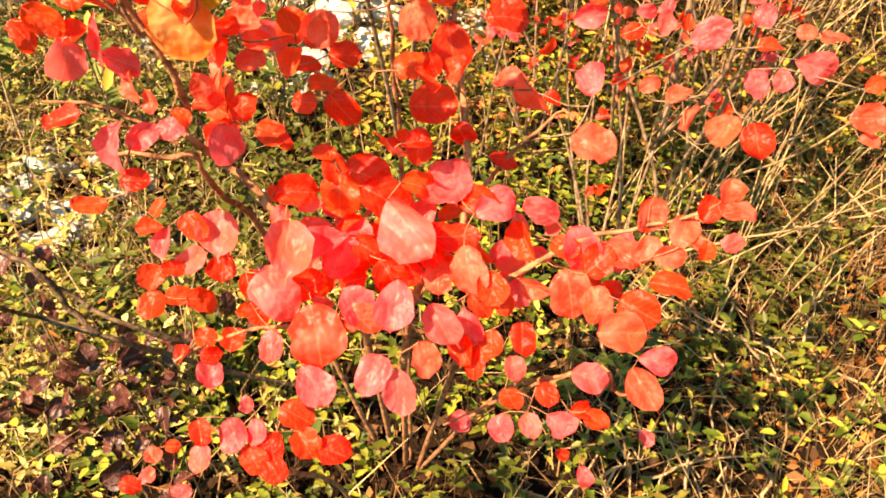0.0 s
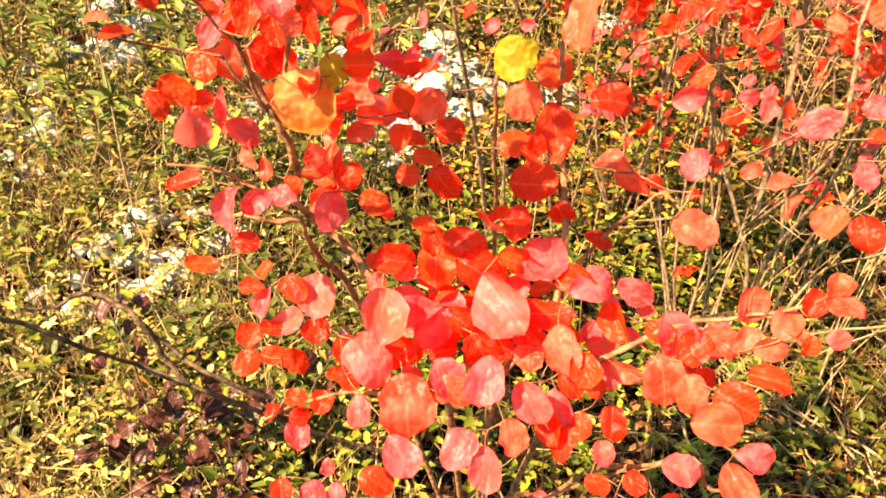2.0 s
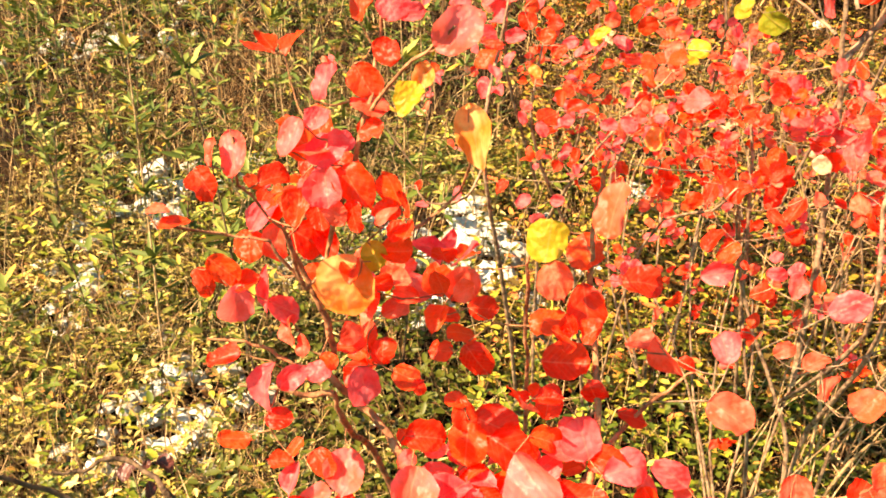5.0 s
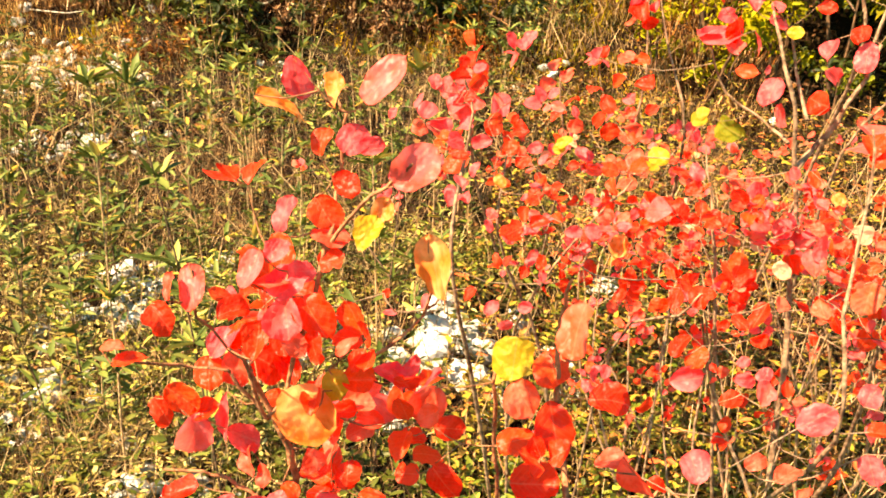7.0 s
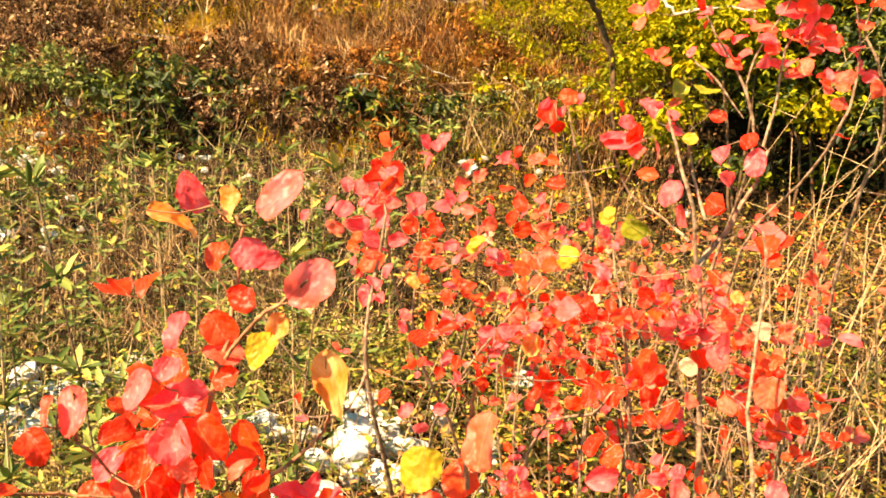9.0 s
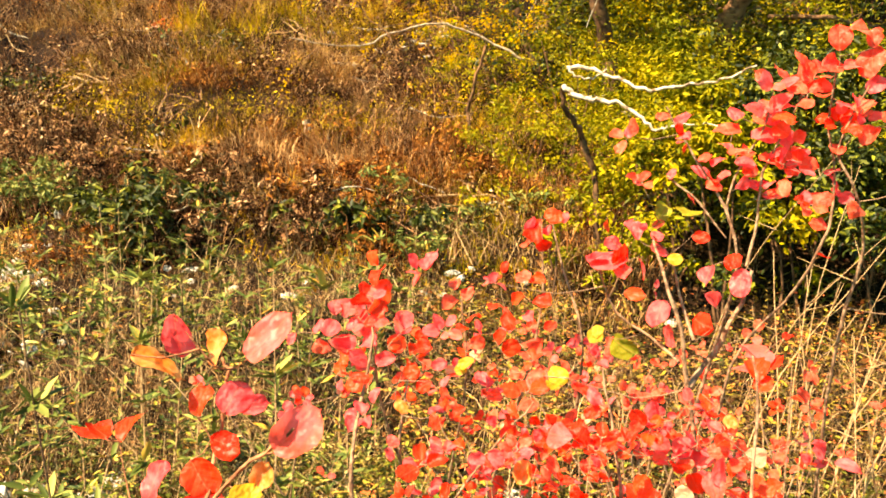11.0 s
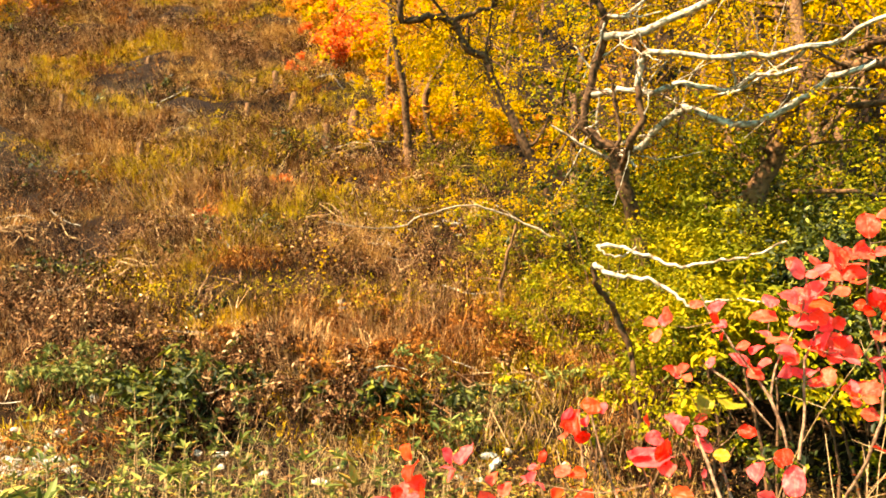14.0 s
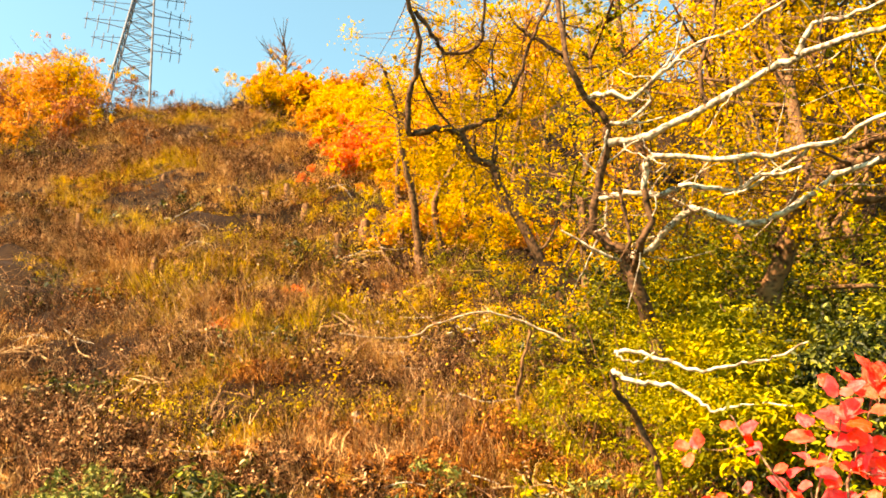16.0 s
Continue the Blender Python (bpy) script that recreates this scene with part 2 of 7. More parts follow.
def soil_material():
    m, nt, o = mat("shade_dark_littered_soil")
    fine = noise_fac(nt, 40.0, 8.0)
    mid = noise_fac(nt, 2.2, 6.0)
    broad = noise_fac(nt, 0.16, 5.0)
    # soil colours far below natural: shade between the plants is put in here
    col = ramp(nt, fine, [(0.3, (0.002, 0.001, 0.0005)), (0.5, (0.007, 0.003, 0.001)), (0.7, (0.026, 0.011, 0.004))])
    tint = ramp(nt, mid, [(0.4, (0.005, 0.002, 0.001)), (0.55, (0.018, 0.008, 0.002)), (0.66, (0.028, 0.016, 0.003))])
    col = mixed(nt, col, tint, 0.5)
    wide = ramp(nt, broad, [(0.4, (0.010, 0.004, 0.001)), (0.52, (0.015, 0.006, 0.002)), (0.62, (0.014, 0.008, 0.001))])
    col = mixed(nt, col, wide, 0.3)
    finish(nt, o, col, 0.95, bump(nt, fine, 0.8, 0.04), 0, 0.1)
    return m


ROCK = rock_material()
SOIL = soil_material()

# ---- the lie of the land ----
LAND_Y = (-40, 0, 1, 3, 5.8, 6.6, 9.4, 12.8, 17, 26, 39, 61, 68, 90, 160, 600)
LAND_Z = (-3, -0.05, 0, 0.5, 1.22, 1.78, 2.8, 4.7, 7.3, 13.2, 22, 38.3, 41.5, 46, 48, 40)


def land(x, y):
    """Height of the ground, for numbers or arrays."""
    x, y = np.asarray(x, float), np.asarray(y, float)
    z = np.interp(y, LAND_Y, LAND_Z)
    k = np.clip((y - 3) / 20, 0, 1)
    z = z + k * (0.22 * np.sin(1.1 * x + 0.6 * y) + 0.15 * np.sin(2.3 * y - 1.7 * x + 1) + 0.1 * np.sin(3.1 * x + 1.9 * y))
    lump = np.clip((y - 8.5) / 9, 0, 1) * (0.34 * np.sin(1.8 * x + 2 * np.sin(0.9 * y)) * np.sin(2.0 * y + 1.6 * np.sin(1.1 * x)) + 0.4 * np.clip((y - 18) / 20, 0, 1) * np.sin(0.8 * x + 1.5 * np.sin(0.5 * y)) * np.sin(0.9 * y + 1.2 * np.sin(0.6 * x)))
    z = z + lump
    return z + 0.035 * np.sin(5 * x + 2) * np.sin(4 * y + 1)


rng = np.random.default_rng(7)


# ---- mesh helpers ----
def mesh_of(name, verts, faces, material, smooth=False):
    me = bpy.data.meshes.new(name)
    me.from_pydata([tuple(v) for v in verts], [], faces)
    me.materials.append(material)
    if smooth:
        me.shade_smooth()
    me.update()
    return me


def fast_mesh(name, verts, quads, material):
    """A mesh from numpy arrays: verts (n, 3), quads (m, 4)."""
    me = bpy.data.meshes.new(name)
    verts, quads = np.asarray(verts, np.float32), np.asarray(quads, np.int32)
    me.vertices.add(len(verts))
    me.vertices.foreach_set("co", verts.ravel())
    me.loops.add(quads.size)
    me.loops.foreach_set("vertex_index", quads.ravel())
    me.polygons.add(len(quads))
    me.polygons.foreach_set("loop_start", np.arange(len(quads), dtype=np.int32) * 4)
    me.materials.append(material)
    me.update(calc_edges=True)
    me.validate()
    return me


def unit(v):
    return v / np.maximum(np.linalg.norm(v, axis=-1, keepdims=True), 1e-9)


def leaf_arrays(at, normal, along, length, width):
    """Folded pointed leaves, six corners each: base, two sides twice, tip."""
    n = len(at)
    normal = unit(normal)
    along = unit(along - normal * np.sum(along * normal, axis=1, keepdims=True))
    side = np.cross(normal, along)
    L, W = np.asarray(length).reshape(-1, 1), np.asarray(width).reshape(-1, 1)
    v = np.empty((n, 6, 3))
    v[:, 0] = at
    for k, (q, sign) in enumerate(((0.28, -1), (0.68, -1), (0.68, 1), (0.28, 1))):
        wide = rng.uniform(0.34, 0.52, (n, 1)) * (1.0 if q < 0.5 else 0.85)
        v[:, (1, 2, 4, 5)[k]] = at + along * L * q + sign * side * W * wide + normal * W * rng.uniform(0.05, 0.2, (n, 1)) - normal * L * (0.03 if q < 0.5 else 0.08)
    v[:, 3] = at + along * L - normal * L * 0.16
    base = np.arange(n)[:, None] * 6
    q = np.concatenate([base + np.array([0, 3, 2, 1]), base + np.array([0, 5, 4, 3])])
    return v.reshape(-1, 3), q


def flat_leaves(at, normal, along, length, width):
    """Plain four-cornered leaves for what stands far off."""
    normal = unit(normal)
    along = unit(along - normal * np.sum(along * normal, axis=1, keepdims=True))
    side = np.cross(normal, along)
    L, W = np.asarray(length).reshape(-1, 1), np.asarray(width).reshape(-1, 1)
    v = np.stack([at, at + along * L * 0.45 + side * W * 0.5, at + along * L, at + along * L * 0.45 - side * W * 0.5], 1)
    return v.reshape(-1, 3), np.arange(len(at))[:, None] * 4 + np.arange(4)


def short_blades(at, lean, height, width):
    """Tapering blades of one piece, for grass seen from afar."""
    n = len(at)
    H, W = np.asarray(height).reshape(-1, 1), np.asarray(width).reshape(-1, 1)
    ang = rng.uniform(0, 2 * np.pi, n)
    side = np.stack([np.cos(ang), np.sin(ang), np.zeros(n)], 1)
    tip = at + np.array([0.0, 0.0, 1.0]) * H + lean * H
    v = np.stack([at - side * W / 2, at + side * W / 2, tip + side * W * 0.15, tip - side * W * 0.15], 1)
    return v.reshape(-1, 3), np.arange(n)[:, None] * 4 + np.arange(4)


def blade_arrays(at, lean, height, width):
    """Bent tapering blades in two joints: at (n,3), lean (n,3) sideways reach."""
    n = len(at)
    H, W = np.asarray(height).reshape(-1, 1), np.asarray(width).reshape(-1, 1)
    up = np.array([0.0, 0.0, 1.0])
    ang = rng.uniform(0, 2 * np.pi, n)
    side = np.stack([np.cos(ang), np.sin(ang), np.zeros(n)], 1)
    v = np.empty((n, 6, 3))
    mid = at + up * H * 0.6 + lean * H * 0.3
    tip = at + up * H * 0.9 + lean * H
    v[:, 0], v[:, 1] = at - side * W / 2, at + side * W / 2
    v[:, 2], v[:, 3] = mid + side * W * 0.4, mid - side * W * 0.4
    v[:, 4], v[:, 5] = tip + side * W * 0.08, tip - side * W * 0.08
    b = np.arange(n)[:, None] * 6
    q = np.concatenate([b + np.array([0, 1, 2, 3]), b + np.array([3, 2, 4, 5])])
    return v.reshape(-1, 3), q


def scatter_mesh(name, sets, material):
    vs, qs, k = [], [], 0
    for v, q in sets:
        vs.append(v)
        qs.append(q + k)
        k += len(v)
    return fast_mesh(name, np.concatenate(vs), np.concatenate(qs), material)


def tube_arrays(points, r0, r1, sides=6, wobble=0.0, smooth=3):
    """A tapered tube through points, rounded by a spline."""
    p = np.asarray(points, float)
    if smooth > 1 and len(p) > 2:
        q = [p[0]]
        ext = np.vstack([2 * p[0] - p[1], p, 2 * p[-1] - p[-2]])
        for i in range(len(p) - 1):
            a, b, c, d = ext[i:i + 4]
            for s in range(1, smooth + 1):
                u = s / smooth
                q.append(0.5 * (2 * b + (c - a) * u + (2 * a - 5 * b + 4 * c - d) * u * u + (3 * b - a - 3 * c + d) * u ** 3))
        p = np.array(q)
    n = len(p)
    if wobble:
        p[1:-1] += rng.normal(0, wobble, (n - 2, 3))
    tang = unit(np.gradient(p, axis=0))
    ref = np.array([0.31, 0.17, 0.93])
    if np.max(np.abs(tang @ unit(ref))) > 0.97:
        ref = np.array([0.9, -0.3, 0.1])
    a = unit(np.cross(tang, ref))
    b = np.cross(tang, a)
    rad = np.linspace(r0, r1, n) * (1 + (rng.uniform(-0.12, 0.12, n) if wobble else 0))
    th = np.linspace(0, 2 * np.pi, sides, endpoint=False)
    ring = (np.cos(th)[None, :, None] * a[:, None] + np.sin(th)[None, :, None] * b[:, None]) * rad[:, None, None]
    v = (p[:, None] + ring).reshape(-1, 3)
    i, j = np.meshgrid(np.arange(n - 1), np.arange(sides), indexing="ij")
    k = (j + 1) % sides
    q = np.stack([i * sides + j, i * sides + k, (i + 1) * sides + k, (i + 1) * sides + j], -1).reshape(-1, 4)
    return v, q, p


def tubes_mesh(name, limbs, material, sides=6, wobble=0.0, smooth=3):
    sets, lines = [], []
    for points, r0, r1 in limbs:
        v, q, p = tube_arrays(points, r0, r1, sides, wobble, smooth)
        sets.append((v, q))
        lines.append(p)
    me = scatter_mesh(name, sets, material)
    me.shade_smooth()
    return me, np.concatenate(lines)


def part(name, mesh, parent, label=""):
    ob = new(name, mesh)
    ob.parent = parent
    return tagged(ob, label) if label else ob


def thing(name, at, label, category, group="", kind=""):
    ob = new(name)
    ob.location = at
    return tagged(ob, label, category, group, kind)


def local(ob, mesh):
    """Shift a mesh built in world places to the thing's own base."""
    mesh.transform(Matrix.Translation(-Vector(ob.location)))
    return mesh


# ---- ground ----
def build_ground():
    ys = np.concatenate([np.linspace(-40, -1, 12), np.arange(-0.6, 8, 0.09), np.arange(8, 20, 0.16), np.arange(20, 75, 0.5), np.geomspace(76, 600, 40)])
    us = np.concatenate([-np.geomspace(9, 0.02, 70), [0], np.geomspace(0.02, 9, 70)])
    y, u = np.meshgrid(ys, us, indexing="ij")
    x = u * (1.2 + 0.55 * np.abs(y))
    z = land(x, y)
    rough = np.clip((y - 2) / 18, 0.12, 1)
    for k, (f, amp) in enumerate(((1.3, 0.14), (3.1, 0.07), (7.0, 0.04))):
        z += rough * amp * np.sin(f * x + 1.7 * k + 1.3 * np.sin(f * 0.7 * y)) * np.sin(f * 1.1 * y + k + 0.9 * np.sin(f * 0.6 * x))
    n, m = y.shape
    i, j = np.meshgrid(np.arange(n - 1), np.arange(m - 1), indexing="ij")
    q = np.stack([i * m + j, i * m + j + 1, (i + 1) * m + j + 1, (i + 1) * m + j], -1).reshape(-1, 4)
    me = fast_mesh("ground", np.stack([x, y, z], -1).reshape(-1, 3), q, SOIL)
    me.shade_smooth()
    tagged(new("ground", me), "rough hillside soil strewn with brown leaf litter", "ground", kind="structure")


build_ground()


# ---- broad shrub leaves ----
def broad_leaf(kind, seed, rows=11, cols=7):
    """A rounded shrub leaf one unit long and wide, base at the origin, tip along +y, face up +z."""
    r = random.Random(seed)
    full = r.choice((0.42, 0.46, 0.5, 0.5, 0.54, 0.6))
    blunt = r.uniform(2.0, 2.7)
    point = r.choice((0.02, 0.05, 0.09, 0.13))
    cup, droop, twist = r.uniform(-0.5, 0.9), r.uniform(-0.35, 0.75), r.uniform(-0.5, 0.5)
    fold, wave, ph, bend = r.choice((0.0, 0.1, 0.25, 0.45, 0.7)), r.uniform(0.03, 0.10), r.uniform(0, 6), r.uniform(-0.16, 0.16)
    ruffle, veins = r.uniform(0.008, 0.03), r.uniform(0.006, 0.014)
    bite = r.randrange(3, 8) if r.random() < 0.25 else -1
    verts, faces = [], []
    for i in range(rows):
        s = 0.5 * (1 - math.cos(math.pi * i / (rows - 1)))
        u = s ** (math.log(0.5) / math.log(full))
        w = 0.5 * max(0.0, 1 - abs(2 * u - 1) ** blunt) ** (1.15 / blunt)
        w = max(w, 0.02)
        for j in range(cols):
            e = (j - (cols - 1) / 2) / ((cols - 1) / 2)
            rim = abs(e) == 1
            k = 1 + (r.uniform(-0.10, 0.06) if rim else 0)
            if rim and i == bite and e > 0:
                k *= 0.74
            q = e * w * k
            x = q + bend * s * s
            y = s + (point if i == rows - 1 and j == cols // 2 else 0) - 0.04 * abs(e) * (s > 0.8)
            z = cup * q * q + fold * abs(q) * 0.6 - droop * (s - 0.3) ** 2 + twist * q * s
            z += wave * math.sin(6.5 * s + ph + 1.8 * e) * abs(e) + ruffle * math.sin(17 * s + 3 * ph) * e * e - veins * math.cos(30 * (s - 0.4 * abs(q))) * (abs(e) < 1)
            verts.append((x, y, z))
    for i in range(rows - 1):
        for j in range(cols - 1):
            p = i * cols + j
            faces.append((p, p + 1, p + cols + 1, p + cols))
    return mesh_of(f"leaf_{kind}", verts, faces, LEAF[kind], True)


LEAF_MESHES = {k: [broad_leaf(k, hash_seed * 31 + i) for i in range(18)] for hash_seed, k in enumerate("rpomygwd")}

SMALL_LEAVES = {k: [broad_leaf(k, hash_seed * 57 + i, 6, 5) for i in range(14)] for hash_seed, k in enumerate("rpomygwd")}


def leaf_matrix(base, tip_way, normal, length, width):
    y = Vector(tip_way).normalized()
    nrm = Vector(normal)
    nrm = (nrm - y * nrm.dot(y)).normalized()
    x = y.cross(nrm)
    return Matrix.Translation(Vector(base)) @ Matrix((x, y, nrm)).transposed().to_4x4() @ Matrix.Diagonal((width, length, (width + length) / 2, 1))


def leaf_pose(at, size, facing, r, toward=None, tilt=0.46):
    """Pose for a leaf centred at a place, turned roughly to facing."""
    nrm = Vector(facing) + Vector((r.gauss(0, tilt), r.gauss(0, tilt), r.gauss(0, tilt)))
    nrm.normalize()
    down = Vector((r.gauss(0, 0.7), r.gauss(-0.1, 0.5), r.gauss(-0.1, 0.7)))
    if toward is not None:
        down += Vector(toward) * 0.8
    y = (down - nrm * down.dot(nrm)).normalized()
    length = size * r.uniform(1.0, 1.25)
    base = Vector(at) - y * length * 0.5
    return leaf_matrix(base, y, nrm, length, length * r.uniform(0.66, 0.9)), base


def leaf_set(at, length, ratio, turn, r):
    """Pose for a leaf of known length, breadth and turn; leaves face the open path and the sun."""
    at = Vector(at)
    nrm = Vector((-0.6 * at.x, -at.y, 1.6 - at.z)).normalized()
    up = (Vector((0, 0, 1)) - nrm * nrm.z).normalized()
    side = up.cross(nrm)
    y = side * math.cos(radians(turn)) + up * math.sin(radians(turn))
    across = nrm.cross(y)
    breadth = max(ratio, r.uniform(0.62, 0.76))
    lean = math.acos(min(1.0, ratio / breadth)) * (1 if across.dot(SUN) > 0 else -1)
    face = nrm * math.cos(lean) + across * math.sin(lean) + SUN * 0.12 + y * r.gauss(0, 0.16) + across * r.gauss(0, 0.12)
    y = (y + nrm * r.gauss(-0.05, 0.2)).normalized()
    base = at - y * length * 0.5
    return leaf_matrix(base, y, face, length * 1.04, length * breadth * 1.04), base


FACING = (SUN * 0.5 + Vector((0.0, -0.75, 0.3))).normalized()
FACING_AHEAD = (Vector((-0.12, -0.9, 0.2)) + SUN * 0.35).normalized()


def rosettes(centre, spread, count, size, kinds, facing, r):
    """Leaves in small whorls at twig ends: base, tip direction, normal, length, breadth, kind."""
    out = []
    while len(out) < count:
        hub = Vector([r.gauss(c, s) for c, s in zip(centre, spread)])
        axis = (Vector((r.gauss(0, 0.5), r.gauss(-0.35, 0.4), r.gauss(0.6, 0.4)))).normalized()
        tone = r.choice(kinds)
        turn = r.uniform(0, 6.28)
        a = axis.orthogonal().normalized()
        b = axis.cross(a)
        big = size * r.uniform(0.7, 1.25)
        for k in range(r.randint(3, 6)):
            th = turn + 2.4 * k
            way = (a * math.cos(th) + b * math.sin(th) + axis * r.uniform(0.1, 0.9)).normalized()
            nrm = axis * 0.7 + Vector(facing) * 0.75 - way * 0.2 + Vector((r.gauss(0, 0.25), r.gauss(0, 0.25), r.gauss(0, 0.25)))
            length = big * r.uniform(0.7, 1.25)
            base = hub + way * length * 0.25 - axis * r.uniform(0, 0.6) * big
            out.append((base, way, nrm, length, length * r.uniform(0.58, 0.86), tone if r.random() < 0.65 else r.choice(kinds)))
    return out[:count]


def shrub(name, stems, leaf_rows, label, bark, fill=(), seed=1, group="", stretch=0.9, facing=None):
    """A shrub: stems with twigs that branch out to every leaf, and each leaf a part of its own."""
    r = random.Random(seed)
    foot = min((p for pts, _, _ in stems for p in pts), key=lambda p: p[2])
    foot = (foot[0], foot[1], float(land(foot[0], foot[1])))
    body = thing(name, foot, label, "shrub", group)
    lines = []
    for limb in stems:
        low = limb[0][0]
        if abs(low[2] - foot[2]) < 0.3:
            limb = ([(low[0], low[1], float(land(low[0], low[1])) - 0.03)] + list(limb[0][1:]), limb[1], limb[2])
        me, line = tubes_mesh("stem", [limb], bark, 6, 0.0015)
        part("stem", local(body, me), body)
        lines.append(line)
    line = np.concatenate(lines)
    rows = []
    for row in leaf_rows:
        at = np.array(row[:3])
        if len(row) == 7:
            m, base = leaf_set(row[:3], row[3], row[4], row[5], r)
        else:
            near = line[int(np.argmin(np.linalg.norm(line - at, axis=1)))]
            m, base = leaf_pose(at, row[3] * stretch, facing or FACING, r, (0, 0, -2.5) if row[4] == "m" else unit(at - near) * 0.6 + np.array((0, 0, 0.3)), 0.15 if row[4] in "my" else 0.48)
        rows.append((np.array(base), m, row[-1], False))
    for centre, spread, count, size, kinds in fill:
        for base, way, nrm, length, width, kind in rosettes(centre, spread, count, size, kinds, facing or FACING, r):
            rows.append((np.array(base), leaf_matrix(base, way, nrm, length, width), kind, True))
    # nearest to the stems first, so that outer twigs spring from inner ones
    rows.sort(key=lambda q: float(np.min(np.linalg.norm(line - q[0], axis=1))))
    spray = []
    for base, m, kind, small in rows:
        ob = part("leaf", r.choice((SMALL_LEAVES if small else LEAF_MESHES)[kind]), body)
        ob.matrix_local = Matrix.Translation(-Vector(foot)) @ m
        d = np.linalg.norm(line - base, axis=1) + 0.8 * np.maximum(line[:, 2] - base[2], 0)
        near = line[int(np.argmin(d))]
        gap = base - near
        reach = np.linalg.norm(gap)
        if reach < 0.004:
            continue
        mid = near + gap * 0.5 + np.array((0, 0, -0.07 * reach)) + np.array([r.gauss(0, 0.06 * reach) for _ in range(3)])
        limb = ([near, mid, base], 0.0009 + 0.003 * min(reach, 0.2), 0.0006)
        if small:
            spray.append(limb)
            tl = np.array([near, mid, base])
        else:
            me, tl = tubes_mesh("twig", [limb], bark, 4, 0, 2)
            part("twig", local(body, me), body)
        line = np.vstack([line, tl[1:]])
    if spray:
        me, _ = tubes_mesh("twig_spray", spray, bark, 4, 0, 2)
        tagged(part("twig_spray", local(body, me), body), kind="stuff")
    return body


CROWN_LEAVES_a = [
    (-0.481, 0.688, 1.220, 0.042, 0.67, -38, "r"),
    (-0.497, 0.674, 1.210, 0.033, 0.64, -57, "r"),
    (-0.466, 0.680, 1.181, 0.050, 0.78, -110, "p"),
    (-0.437, 0.701, 1.198, 0.051, 0.44, -91, "p"),
    (-0.458, 0.693, 1.203, 0.032, 0.67, 16, "r"),
    (-0.418, 0.700, 1.176, 0.041, 0.69, -25, "p"),
    (-0.328, 0.641, 1.240, 0.064, 0.93, -126, "m"),
    (-0.318, 0.643, 1.256, 0.029, 0.67, 73, "r"),
    (-0.334, 0.733, 1.186, 0.038, 0.64, -66, "r"),
    (-0.324, 0.729, 1.163, 0.047, 0.38, -106, "o"),
    (-0.305, 0.751, 1.205, 0.037, 0.74, -1, "o"),
    (-0.375, 0.685, 1.111, 0.029, 0.80, 26, "p"),
    (-0.401, 0.671, 1.107, 0.036, 0.74, 40, "p"),
    (-0.426, 0.657, 1.101, 0.055, 0.37, -109, "p"),
    (-0.468, 0.653, 1.132, 0.037, 0.57, -165, "r"),
    (-0.446, 0.617, 1.055, 0.035, 0.58, -9, "r"),
]
CROWN_LEAVES_b = [
    (-0.406, 0.646, 1.069, 0.031, 0.75, -7, "r"),
    (-0.383, 0.638, 1.042, 0.022, 0.66, 54, "r"),
    (-0.410, 0.693, 1.155, 0.034, 0.37, -99, "o"),
    (-0.393, 0.691, 1.138, 0.025, 0.56, -79, "o"),
    (-0.365, 0.695, 1.121, 0.022, 0.55, -36, "r"),
    (-0.359, 0.607, 1.330, 0.036, 0.56, 78, "r"),
    (-0.451, 0.724, 1.274, 0.044, 0.64, 58, "p"),
    (-0.459, 0.708, 1.244, 0.038, 0.84, -93, "r"),
    (-0.399, 0.735, 1.246, 0.047, 0.90, -31, "r"),
    (-0.432, 0.721, 1.245, 0.044, 0.69, -92, "o"),
    (-0.301, 0.655, 1.272, 0.030, 0.89, -60, "y"),
    (-0.281, 0.662, 1.275, 0.032, 0.86, 1, "r"),
    (-0.301, 0.843, 1.156, 0.044, 0.71, -31, "p"),
    (-0.276, 0.853, 1.164, 0.044, 0.89, -73, "r"),
    (-0.243, 0.856, 1.158, 0.049, 0.87, -113, "o"),
    (-0.215, 0.849, 1.133, 0.040, 0.77, 0, "r"),
]
CROWN_LEAVES_c = [
    (-0.258, 0.837, 1.122, 0.036, 0.64, -1, "r"),
    (-0.240, 0.832, 1.104, 0.037, 0.58, -0, "r"),
    (-0.261, 0.818, 1.082, 0.031, 0.87, 179, "r"),
    (-0.216, 0.821, 1.073, 0.051, 0.76, -51, "r"),
    (-0.299, 0.794, 1.052, 0.038, 0.83, -23, "r"),
    (-0.282, 0.792, 1.041, 0.021, 0.78, -64, "r"),
    (-0.349, 0.775, 1.043, 0.051, 0.85, -76, "p"),
    (-0.332, 0.800, 1.080, 0.034, 0.87, 85, "r"),
    (-0.370, 0.791, 1.084, 0.038, 0.60, -3, "r"),
    (-0.346, 0.715, 1.149, 0.029, 0.92, -67, "o"),
    (-0.323, 0.826, 1.130, 0.040, 0.67, 28, "o"),
    (-0.266, 0.764, 0.989, 0.050, 0.76, -2, "r"),
    (-0.223, 0.787, 1.014, 0.042, 0.74, -72, "r"),
    (-0.215, 0.770, 0.985, 0.058, 0.86, -92, "r"),
    (-0.182, 0.786, 1.005, 0.062, 0.80, -20, "r"),
    (-0.159, 0.773, 0.981, 0.064, 0.78, -30, "r"),
]
